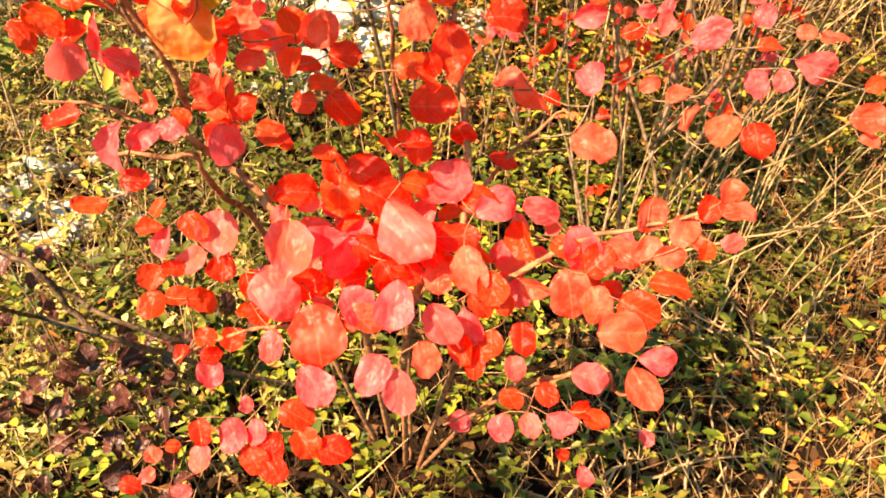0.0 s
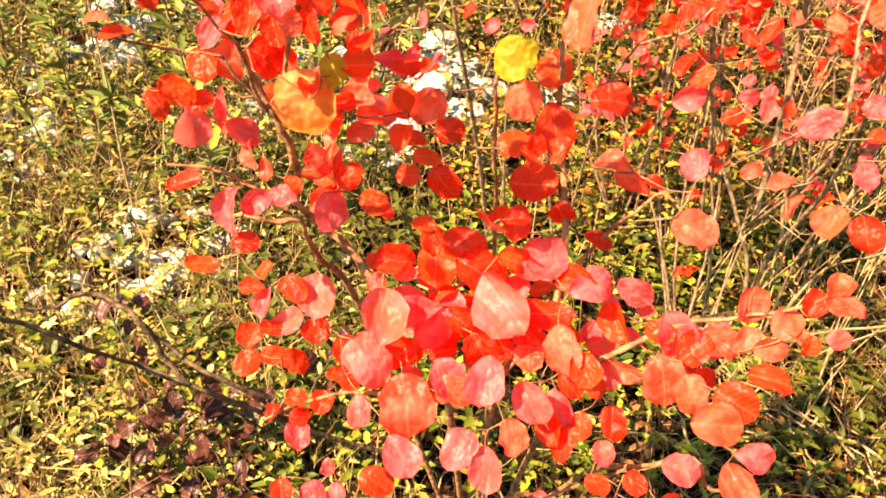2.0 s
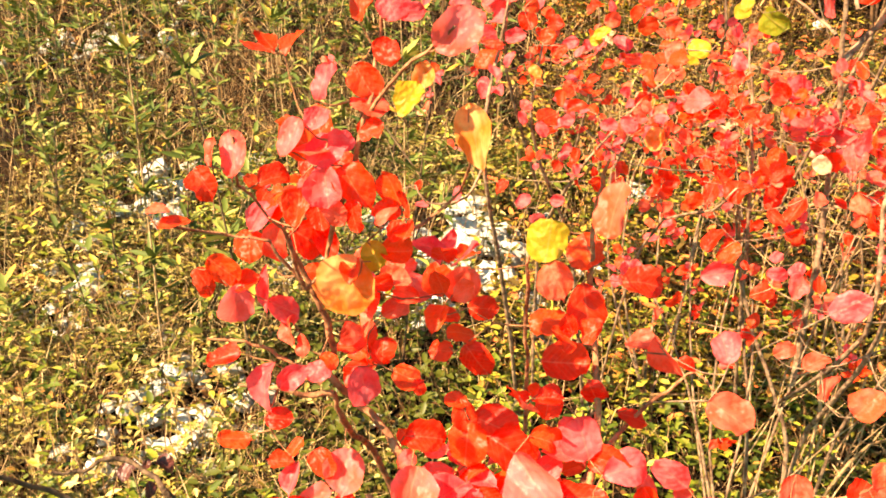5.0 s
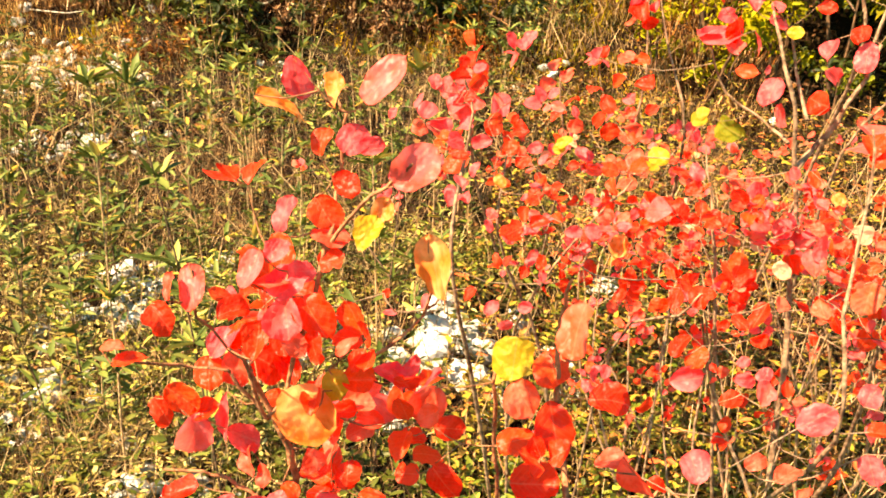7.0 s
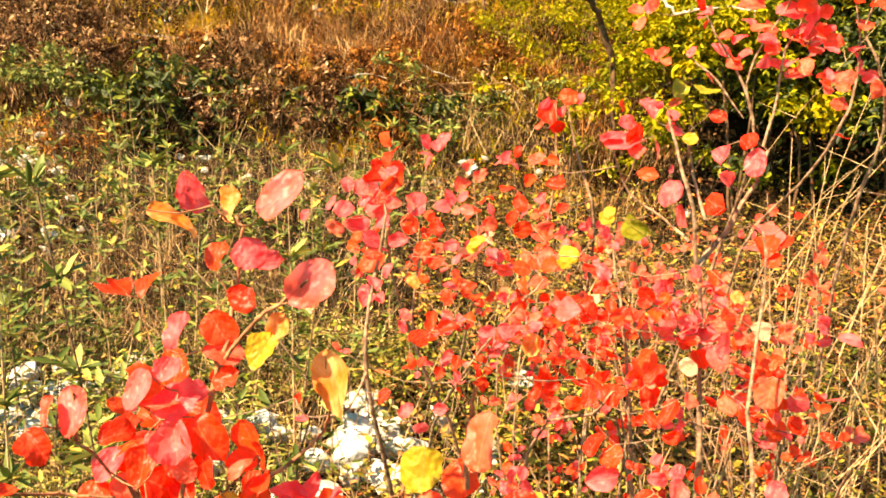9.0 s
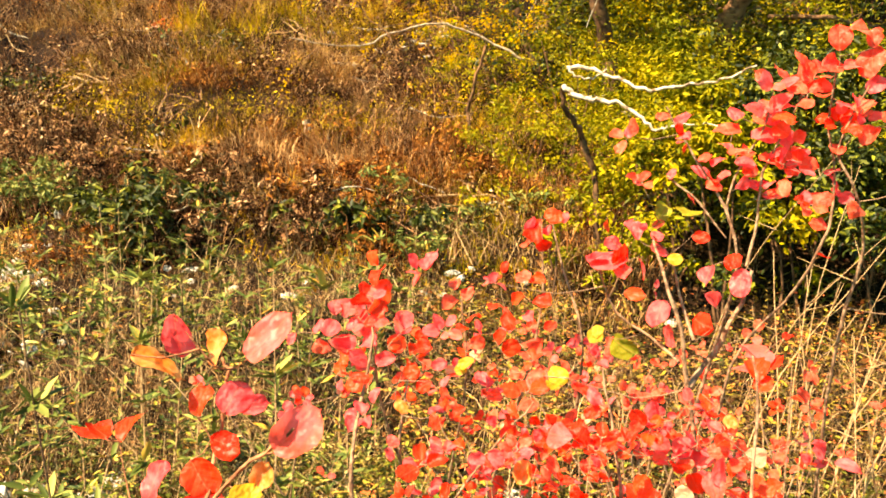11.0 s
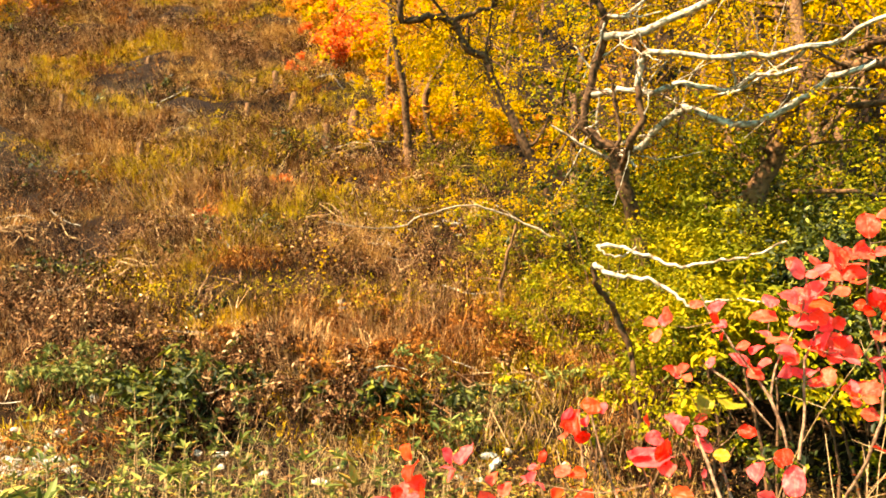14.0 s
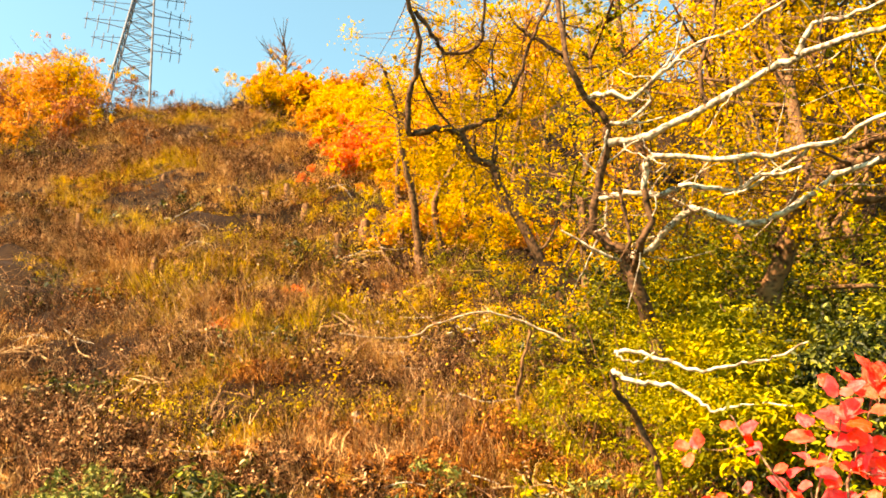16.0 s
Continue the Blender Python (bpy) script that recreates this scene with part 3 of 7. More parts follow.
CROWN_LEAVES_d = [
    (-0.235, 0.794, 1.029, 0.031, 0.70, 159, "r"),
    (-0.282, 0.642, 0.845, 0.041, 0.67, -95, "p"),
    (-0.267, 0.690, 0.958, 0.074, 0.75, -104, "p"),
    (-0.230, 0.730, 0.935, 0.065, 0.68, 38, "p"),
    (-0.272, 0.656, 0.917, 0.068, 0.77, -50, "p"),
    (-0.308, 0.686, 0.899, 0.042, 0.77, -66, "r"),
    (-0.302, 0.666, 0.874, 0.034, 0.72, -66, "r"),
    (-0.249, 0.696, 0.895, 0.050, 0.73, 17, "r"),
    (-0.220, 0.618, 0.893, 0.072, 0.86, -83, "o"),
    (-0.178, 0.648, 0.915, 0.050, 0.89, -47, "p"),
    (-0.167, 0.638, 0.903, 0.047, 0.72, -2, "o"),
    (-0.209, 0.726, 0.922, 0.058, 0.74, 58, "p"),
    (-0.177, 0.736, 0.931, 0.045, 0.72, -31, "r"),
    (-0.131, 0.636, 0.930, 0.059, 0.74, -95, "p"),
    (-0.147, 0.718, 0.905, 0.045, 0.91, -60, "r"),
    (-0.124, 0.723, 0.977, 0.087, 0.58, -50, "p"),
]
CROWN_LEAVES_e = [
    (-0.099, 0.739, 0.933, 0.046, 0.76, -59, "r"),
    (-0.073, 0.750, 0.947, 0.064, 0.59, 2, "r"),
    (-0.075, 0.790, 1.004, 0.055, 0.90, -68, "p"),
    (-0.119, 0.784, 0.997, 0.045, 0.66, -9, "r"),
    (-0.022, 0.772, 0.982, 0.057, 0.76, 23, "p"),
    (-0.051, 0.679, 0.953, 0.061, 0.68, -78, "o"),
    (-0.087, 0.721, 0.906, 0.045, 0.81, -89, "o"),
    (-0.023, 0.667, 0.938, 0.042, 0.81, -57, "r"),
    (-0.002, 0.697, 0.886, 0.026, 0.95, 4, "r"),
    (-0.045, 0.680, 0.861, 0.051, 0.73, -78, "p"),
    (-0.079, 0.653, 0.889, 0.056, 0.74, -59, "p"),
    (-0.093, 0.624, 0.860, 0.044, 0.79, -69, "o"),
    (-0.050, 0.661, 0.842, 0.043, 0.71, -58, "r"),
    (-0.035, 0.651, 0.832, 0.041, 0.60, -98, "r"),
    (-0.016, 0.665, 0.849, 0.040, 0.76, -87, "r"),
    (0.021, 0.670, 0.859, 0.042, 0.74, -86, "r"),
]
CROWN_LEAVES_f = [
    (0.015, 0.647, 0.833, 0.031, 0.87, -66, "p"),
    (-0.218, 0.577, 0.852, 0.053, 0.78, -64, "p"),
    (-0.153, 0.595, 0.857, 0.050, 0.77, -112, "p"),
    (-0.123, 0.593, 0.833, 0.054, 0.71, -91, "p"),
    (-0.126, 0.724, 0.909, 0.042, 0.83, -40, "r"),
    (-0.033, 0.698, 0.884, 0.039, 0.71, -47, "r"),
    (-0.025, 0.873, 1.183, 0.050, 0.68, 3, "r"),
    (-0.128, 0.872, 1.173, 0.048, 0.89, -58, "o"),
    (-0.089, 0.862, 1.145, 0.063, 0.75, -77, "r"),
    (-0.132, 0.853, 1.126, 0.052, 0.61, 21, "r"),
    (-0.108, 0.833, 1.080, 0.059, 0.81, 2, "r"),
    (-0.068, 0.817, 1.051, 0.036, 0.88, -57, "r"),
    (-0.122, 0.808, 1.034, 0.037, 0.93, -99, "r"),
    (0.036, 0.740, 0.884, 0.044, 0.45, -25, "o"),
    (-0.144, 0.887, 1.218, 0.055, 0.90, -95, "y"),
    (-0.096, 0.885, 1.209, 0.052, 0.87, -75, "r"),
]
CROWN_LEAVES_g = [
    (-0.366, 0.745, 0.932, 0.059, 0.90, -106, "p"),
    (-0.357, 0.722, 0.897, 0.038, 0.93, -96, "r"),
    (-0.392, 0.742, 0.941, 0.042, 0.68, -53, "r"),
    (-0.425, 0.720, 0.929, 0.043, 0.56, -107, "p"),
    (-0.441, 0.725, 0.947, 0.032, 0.60, 173, "r"),
    (-0.396, 0.712, 0.902, 0.052, 0.59, 14, "p"),
    (-0.435, 0.692, 0.899, 0.037, 0.82, -157, "r"),
    (-0.411, 0.705, 0.902, 0.033, 0.64, -8, "r"),
    (-0.405, 0.685, 0.875, 0.032, 0.75, -8, "r"),
    (-0.432, 0.670, 0.872, 0.037, 0.85, -108, "r"),
    (-0.376, 0.691, 0.868, 0.044, 0.70, -8, "r"),
    (-0.369, 0.660, 0.833, 0.028, 0.86, -8, "r"),
    (-0.338, 0.665, 0.827, 0.032, 0.91, -106, "r"),
    (-0.361, 0.630, 0.800, 0.036, 0.88, -97, "p"),
    (-0.360, 0.646, 0.816, 0.028, 0.76, -9, "r"),
    (-0.392, 0.640, 0.823, 0.025, 0.58, -137, "r"),
]
CROWN_LEAVES_h = [
    (0.020, 0.779, 0.929, 0.055, 0.63, -56, "r"),
    (0.172, 0.779, 0.981, 0.045, 0.84, -81, "o"),
    (0.256, 0.773, 1.024, 0.034, 0.92, -79, "o"),
    (0.234, 0.767, 1.000, 0.033, 0.88, 72, "r"),
    (0.266, 0.758, 1.009, 0.041, 0.55, 21, "o"),
    (0.262, 0.739, 0.975, 0.029, 0.78, 32, "p"),
    (0.208, 0.760, 0.973, 0.044, 0.84, 81, "o"),
    (0.236, 0.739, 0.960, 0.026, 0.84, -89, "r"),
    (0.223, 0.749, 0.965, 0.030, 0.54, -12, "o"),
    (0.091, 0.767, 0.931, 0.062, 0.80, -54, "p"),
    (0.113, 0.753, 0.921, 0.045, 0.91, 48, "r"),
    (0.070, 0.769, 0.927, 0.038, 0.78, -25, "r"),
    (0.081, 0.733, 0.884, 0.063, 0.84, -74, "o"),
    (0.142, 0.756, 0.935, 0.052, 0.74, -23, "o"),
    (0.168, 0.755, 0.946, 0.036, 0.81, 69, "o"),
    (0.195, 0.744, 0.944, 0.041, 0.68, 9, "o"),
]
CROWN_LEAVES_i = [
    (0.197, 0.722, 0.917, 0.050, 0.66, -1, "r"),
    (0.116, 0.720, 0.880, 0.048, 0.85, -63, "o"),
    (0.163, 0.709, 0.884, 0.053, 0.87, -22, "r"),
    (0.145, 0.693, 0.859, 0.063, 0.76, 9, "o"),
    (0.111, 0.658, 0.811, 0.048, 0.80, -12, "p"),
    (0.174, 0.641, 0.817, 0.058, 0.68, -52, "o"),
    (0.189, 0.663, 0.844, 0.052, 0.67, 0, "p"),
    (0.015, 0.645, 0.776, 0.032, 0.91, -56, "r"),
    (0.059, 0.649, 0.788, 0.031, 0.91, -24, "r"),
    (0.005, 0.619, 0.751, 0.034, 0.92, -56, "p"),
    (0.040, 0.621, 0.759, 0.032, 0.87, -75, "p"),
    (0.075, 0.620, 0.765, 0.039, 0.93, -33, "p"),
    (0.102, 0.631, 0.783, 0.032, 0.74, 18, "r"),
    (0.120, 0.620, 0.777, 0.035, 0.69, -32, "r"),
    (-0.046, 0.719, 0.637, 0.034, 0.90, -57, "p"),
    (0.217, 0.695, 0.663, 0.024, 0.81, -19, "p"),
]
CROWN_LEAVES_j = [
    (0.102, 0.685, 0.625, 0.020, 0.85, -32, "r"),
    (0.135, 0.659, 0.612, 0.033, 0.73, -52, "p"),
    (-0.402, 0.657, 0.651, 0.037, 0.83, -88, "r"),
    (-0.397, 0.630, 0.629, 0.039, 0.81, -98, "p"),
    (-0.358, 0.665, 0.641, 0.049, 0.81, -77, "p"),
    (-0.329, 0.674, 0.639, 0.039, 0.72, -95, "p"),
    (-0.328, 0.644, 0.615, 0.045, 0.86, -67, "r"),
    (-0.278, 0.702, 0.647, 0.053, 0.79, -35, "r"),
    (-0.262, 0.674, 0.621, 0.043, 0.93, -64, "r"),
    (-0.221, 0.671, 0.611, 0.050, 0.87, -24, "r"),
    (-0.307, 0.663, 0.625, 0.040, 0.88, -85, "r"),
    (-0.299, 0.638, 0.605, 0.041, 0.88, -66, "r"),
    (-0.347, 0.700, 0.666, 0.028, 0.72, -96, "p"),
    (-0.434, 0.634, 0.646, 0.020, 0.86, -13, "r"),
    (-0.456, 0.619, 0.645, 0.026, 0.88, -72, "o"),
    (-0.476, 0.581, 0.627, 0.030, 0.76, -37, "r"),
]
CROWN_LEAVES_k = [
    (-0.458, 0.595, 0.628, 0.026, 0.79, 17, "p"),
    (-0.415, 0.592, 0.609, 0.030, 0.62, -14, "p"),
    (-0.435, 0.576, 1.356, 0.031, 0.82, -55, "r"),
    (-0.415, 0.597, 1.379, 0.043, 0.62, -84, "p"),
    (-0.431, 0.589, 1.380, 0.025, 0.38, 76, "o"),
    (-0.465, 0.549, 1.335, 0.021, 0.42, -3, "o"),
    (-0.452, 0.551, 1.324, 0.028, 0.42, 8, "r"),
    (-0.370, 0.623, 1.391, 0.038, 0.51, -113, "p"),
    (-0.351, 0.636, 1.407, 0.026, 0.88, 58, "p"),
    (-0.342, 0.632, 1.381, 0.041, 0.76, 58, "p"),
    (-0.354, 0.626, 1.379, 0.035, 0.50, 0, "o"),
    (-0.337, 0.621, 1.349, 0.041, 0.83, -82, "p"),
    (-0.314, 0.630, 1.348, 0.046, 0.72, -60, "r"),
    (-0.381, 0.606, 1.357, 0.030, 0.68, 19, "r"),
    (-0.435, 0.735, 1.285, 0.044, 0.56, 58, "r"),
    (-0.329, 0.617, 1.327, 0.031, 0.68, -41, "o"),
]
CROWN_LEAVES_l = [
    (-0.311, 0.619, 1.323, 0.031, 0.48, -81, "r"),
    (-0.285, 0.630, 1.325, 0.026, 0.42, 45, "o"),
    (-0.348, 0.647, 1.439, 0.035, 0.54, 73, "p"),
    (-0.313, 0.659, 1.440, 0.035, 0.81, -59, "r"),
    (-0.307, 0.655, 1.419, 0.037, 0.37, -9, "o"),
    (-0.260, 0.610, 1.437, 0.035, 0.59, 70, "y"),
    (-0.252, 0.636, 1.451, 0.024, 0.81, 60, "m"),
    (-0.304, 0.651, 1.398, 0.026, 0.81, 20, "r"),
    (-0.207, 0.652, 1.399, 0.061, 0.61, -77, "m"),
    (-0.073, 0.787, 1.300, 0.063, 0.52, 81, "o"),
    (-0.329, 0.640, 1.388, 0.025, 0.80, 0, "p"),
    (-0.351, 0.615, 1.344, 0.029, 0.67, -62, "p"),
    (-0.341, 0.667, 1.558, 0.043, 0.59, -80, "p"),
    (-0.354, 0.660, 1.537, 0.047, 0.32, -19, "m"),
    (-0.308, 0.678, 1.550, 0.033, 0.45, 81, "m"),
    (-0.266, 0.690, 1.560, 0.055, 0.52, 47, "p"),
]
CROWN_LEAVES_m = [
    (-0.224, 0.620, 1.494, 0.046, 0.76, 47, "p"),
    (-0.319, 0.669, 1.504, 0.026, 0.48, 81, "r"),
    (-0.293, 0.678, 1.507, 0.033, 0.88, 62, "p"),
    (-0.276, 0.682, 1.498, 0.026, 0.69, 2, "p"),
    (-0.295, 0.670, 1.467, 0.029, 0.79, -19, "r"),
]
CROWN_LEAVES = CROWN_LEAVES_a + CROWN_LEAVES_b + CROWN_LEAVES_c + CROWN_LEAVES_d + CROWN_LEAVES_e + CROWN_LEAVES_f + CROWN_LEAVES_g + CROWN_LEAVES_h + CROWN_LEAVES_i + CROWN_LEAVES_j + CROWN_LEAVES_k + CROWN_LEAVES_l + CROWN_LEAVES_m
LOOSE_LEAVES_a = [
    (-0.008, 0.922, 0.960, 0.044, 0.54, -7, "r"),
    (0.074, 0.828, 1.132, 0.040, 0.84, 107, "p"),
    (0.086, 0.792, 1.065, 0.055, 0.85, -25, "o"),
    (-0.018, 0.855, 1.113, 0.042, 0.48, 23, "o"),
    (0.012, 0.828, 1.109, 0.060, 0.29, -50, "o"),
    (0.035, 0.823, 1.104, 0.025, 0.68, -25, "r"),
    (0.239, 0.956, 1.148, 0.053, 0.65, 38, "p"),
    (0.236, 1.020, 1.029, 0.040, 0.62, 38, "o"),
    (0.253, 1.003, 1.003, 0.044, 0.46, 81, "o"),
    (0.286, 0.941, 1.019, 0.048, 0.88, 57, "o"),
    (0.310, 0.879, 1.038, 0.048, 0.85, -68, "r"),
    (0.334, 1.000, 1.063, 0.041, 0.73, -68, "p"),
    (0.364, 0.992, 1.074, 0.032, 0.86, -76, "p"),
    (0.400, 0.985, 1.098, 0.059, 0.73, -12, "p"),
    (0.344, 1.014, 1.110, 0.037, 0.48, 7, "r"),
    (0.365, 1.122, 1.114, 0.036, 0.88, 62, "p"),
]
LOOSE_LEAVES_b = [
    (0.147, 1.366, 1.007, 0.062, 0.74, 14, "p"),
    (0.203, 1.253, 1.029, 0.042, 0.57, 26, "r"),
    (0.255, 1.246, 1.045, 0.044, 0.84, 69, "p"),
    (0.383, 1.009, 1.138, 0.028, 0.75, 8, "o"),
    (0.416, 0.993, 1.136, 0.040, 0.42, 8, "o"),
    (0.468, 0.931, 1.055, 0.050, 0.82, 11, "o"),
    (0.467, 0.950, 1.095, 0.028, 0.86, 45, "r"),
    (0.472, 0.917, 1.031, 0.028, 0.62, -0, "o"),
    (0.222, 1.260, 1.062, 0.035, 0.68, 5, "p"),
    (0.197, 1.035, 1.035, 0.033, 0.71, 37, "o"),
]
LOOSE_LEAVES = LOOSE_LEAVES_a + LOOSE_LEAVES_b
MIDDLE_LEAVES_a = [
    (-0.313, 1.474, 1.523, 0.046, "r"),
    (-0.339, 1.469, 1.514, 0.041, "p"),
    (-0.281, 1.478, 1.519, 0.046, "r"),
    (-0.309, 1.476, 1.554, 0.032, "r"),
    (-0.360, 1.466, 1.516, 0.037, "p"),
    (-0.385, 1.458, 1.479, 0.039, "p"),
    (-0.388, 1.454, 1.438, 0.032, "o"),
    (-0.339, 1.461, 1.419, 0.037, "r"),
    (-0.242, 1.477, 1.450, 0.035, "r"),
    (-0.237, 1.481, 1.490, 0.037, "p"),
    (-0.277, 1.480, 1.545, 0.032, "p"),
    (-0.327, 1.469, 1.486, 0.032, "p"),
    (-0.296, 1.474, 1.492, 0.032, "r"),
    (-0.436, 1.445, 1.456, 0.028, "p"),
    (-0.302, 1.453, 1.333, 0.041, "p"),
    (-0.276, 1.461, 1.355, 0.037, "p"),
]
MIDDLE_LEAVES_b = [
    (-0.342, 1.454, 1.374, 0.037, "p"),
    (-0.122, 1.677, 1.374, 0.036, "y"),
    (0.083, 1.763, 1.333, 0.045, "y"),
    (0.199, 1.963, 1.431, 0.045, "y"),
    (0.007, 1.442, 1.231, 0.049, "m"),
    (0.061, 1.356, 1.324, 0.060, "p"),
    (-0.042, 1.450, 1.253, 0.039, "p"),
    (-0.079, 1.450, 1.250, 0.037, "p"),
    (-0.226, 1.463, 1.336, 0.037, "m"),
    (-0.209, 1.474, 1.401, 0.035, "r"),
    (-0.186, 1.472, 1.376, 0.035, "r"),
    (-0.165, 1.462, 1.313, 0.033, "r"),
    (-0.241, 1.443, 1.250, 0.037, "p"),
    (-0.202, 1.442, 1.231, 0.037, "p"),
    (-0.238, 1.448, 1.272, 0.033, "p"),
    (-0.113, 1.456, 1.274, 0.033, "r"),
]
MIDDLE_LEAVES_c = [
    (0.116, 1.406, 1.147, 0.051, "r"),
    (0.159, 1.403, 1.158, 0.055, "r"),
    (0.131, 1.377, 1.070, 0.064, "r"),
    (0.161, 1.365, 1.054, 0.048, "r"),
    (0.091, 1.405, 1.134, 0.037, "r"),
    (0.260, 1.375, 1.139, 0.055, "r"),
    (0.228, 1.377, 1.124, 0.039, "r"),
    (0.262, 1.361, 1.101, 0.039, "r"),
    (0.237, 1.351, 1.059, 0.029, "p"),
    (0.274, 1.335, 1.043, 0.035, "p"),
    (0.347, 1.387, 1.269, 0.061, "p"),
    (0.337, 1.384, 1.243, 0.055, "p"),
    (0.403, 1.376, 1.301, 0.044, "w"),
    (0.290, 1.392, 1.221, 0.039, "w"),
    (0.419, 1.343, 1.197, 0.073, "o"),
    (0.355, 1.356, 1.168, 0.051, "o"),
]
MIDDLE_LEAVES_d = [
    (0.290, 1.375, 1.163, 0.041, "o"),
    (0.403, 1.400, 1.452, 0.055, "r"),
    (0.418, 1.391, 1.426, 0.046, "r"),
    (0.332, 1.407, 1.344, 0.041, "p"),
    (0.324, 1.416, 1.382, 0.037, "r"),
    (0.365, 1.399, 1.353, 0.037, "m"),
    (-0.424, 1.373, 1.118, 0.024, "r"),
    (-0.415, 1.363, 1.082, 0.029, "p"),
    (-0.348, 1.385, 1.104, 0.041, "p"),
    (-0.268, 1.403, 1.123, 0.039, "r"),
    (-0.223, 1.400, 1.099, 0.041, "p"),
    (-0.158, 1.406, 1.103, 0.037, "p"),
    (-0.193, 1.392, 1.070, 0.032, "p"),
    (-0.133, 1.434, 1.188, 0.041, "r"),
]
MIDDLE_LEAVES = MIDDLE_LEAVES_a + MIDDLE_LEAVES_b + MIDDLE_LEAVES_c + MIDDLE_LEAVES_d
RIGHT_LEAVES_a = [
    (0.638, 1.824, 2.070, 0.069, "o"),
    (0.687, 1.787, 2.142, 0.076, "o"),
    (0.727, 1.767, 2.151, 0.069, "o"),
    (0.680, 1.803, 2.086, 0.085, "o"),
    (0.752, 1.771, 2.087, 0.085, "o"),
    (0.748, 1.794, 1.988, 0.075, "o"),
    (0.574, 1.864, 1.982, 0.085, "p"),
    (0.486, 1.898, 1.944, 0.085, "o"),
    (0.565, 1.875, 1.929, 0.085, "p"),
    (0.530, 1.891, 1.896, 0.062, "o"),
    (0.597, 1.862, 1.942, 0.069, "o"),
    (0.470, 1.912, 1.869, 0.058, "p"),
    (0.439, 1.919, 1.876, 0.058, "o"),
    (0.465, 1.918, 1.815, 0.060, "o"),
    (0.526, 1.899, 1.818, 0.052, "p"),
    (0.578, 1.878, 1.869, 0.071, "o"),
]
RIGHT_LEAVES_b = [
    (0.370, 1.940, 1.838, 0.044, "p"),
    (0.416, 1.933, 1.779, 0.044, "o"),
    (0.385, 1.921, 1.968, 0.058, "p"),
    (0.680, 1.846, 1.784, 0.071, "o"),
    (0.656, 1.857, 1.768, 0.058, "o"),
    (0.685, 1.847, 1.726, 0.058, "o"),
    (0.753, 1.816, 1.760, 0.062, "o"),
    (0.613, 1.870, 1.810, 0.058, "o"),
    (0.612, 1.864, 1.889, 0.069, "p"),
    (0.657, 1.849, 1.862, 0.058, "o"),
    (0.701, 1.833, 1.849, 0.058, "p"),
    (0.710, 1.823, 1.901, 0.058, "o"),
    (0.339, 1.930, 1.979, 0.047, "o"),
    (0.766, 1.776, 2.037, 0.069, "p"),
    (0.617, 1.837, 2.046, 0.062, "o"),
    (0.766, 1.795, 1.925, 0.069, "o"),
]
RIGHT_LEAVES_c = [
    (0.723, 1.787, 2.077, 0.062, "p"),
    (0.673, 1.821, 2.017, 0.055, "o"),
    (0.497, 1.889, 1.984, 0.055, "p"),
    (0.633, 1.851, 1.928, 0.055, "o"),
    (0.749, 1.761, 2.136, 0.055, "o"),
    (0.707, 1.812, 1.990, 0.041, "p"),
    (0.537, 1.893, 1.849, 0.055, "o"),
    (0.552, 1.874, 1.969, 0.055, "o"),
]
RIGHT_LEAVES = RIGHT_LEAVES_a + RIGHT_LEAVES_b + RIGHT_LEAVES_c
FORK_LEAVES_a = [
    (0.393, 1.682, 1.601, 0.055, "p"),
    (0.456, 1.663, 1.590, 0.062, "p"),
    (0.403, 1.676, 1.550, 0.050, "p"),
    (0.441, 1.669, 1.639, 0.043, "r"),
    (0.380, 1.678, 1.500, 0.055, "r"),
    (0.298, 1.699, 1.514, 0.060, "p"),
    (0.320, 1.689, 1.469, 0.048, "p"),
    (0.236, 1.719, 1.692, 0.046, "p"),
    (0.189, 1.726, 1.615, 0.082, "p"),
    (0.165, 1.729, 1.626, 0.062, "p"),
    (0.224, 1.720, 1.635, 0.058, "r"),
    (0.265, 1.712, 1.613, 0.050, "p"),
    (0.294, 1.707, 1.650, 0.038, "p"),
    (0.377, 1.688, 1.683, 0.041, "r"),
    (0.248, 1.712, 1.552, 0.048, "r"),
    (0.182, 1.727, 1.697, 0.031, "r"),
]
FORK_LEAVES_b = [
    (0.350, 1.694, 1.736, 0.062, "g"),
    (0.299, 1.706, 1.729, 0.053, "g"),
    (0.328, 1.700, 1.633, 0.034, "y"),
    (0.193, 1.865, 1.453, 0.040, "y"),
    (0.255, 1.850, 1.419, 0.068, "g"),
    (0.089, 1.711, 1.367, 0.046, "y"),
    (-0.109, 1.671, 1.387, 0.038, "y"),
    (0.481, 1.640, 1.439, 0.072, "p"),
    (0.515, 1.627, 1.431, 0.054, "r"),
    (0.201, 1.725, 1.664, 0.042, "p"),
    (0.219, 1.720, 1.604, 0.048, "p"),
    (0.470, 1.640, 1.416, 0.060, "p"),
    (0.542, 1.624, 1.483, 0.031, "r"),
]
FORK_LEAVES = FORK_LEAVES_a + FORK_LEAVES_b
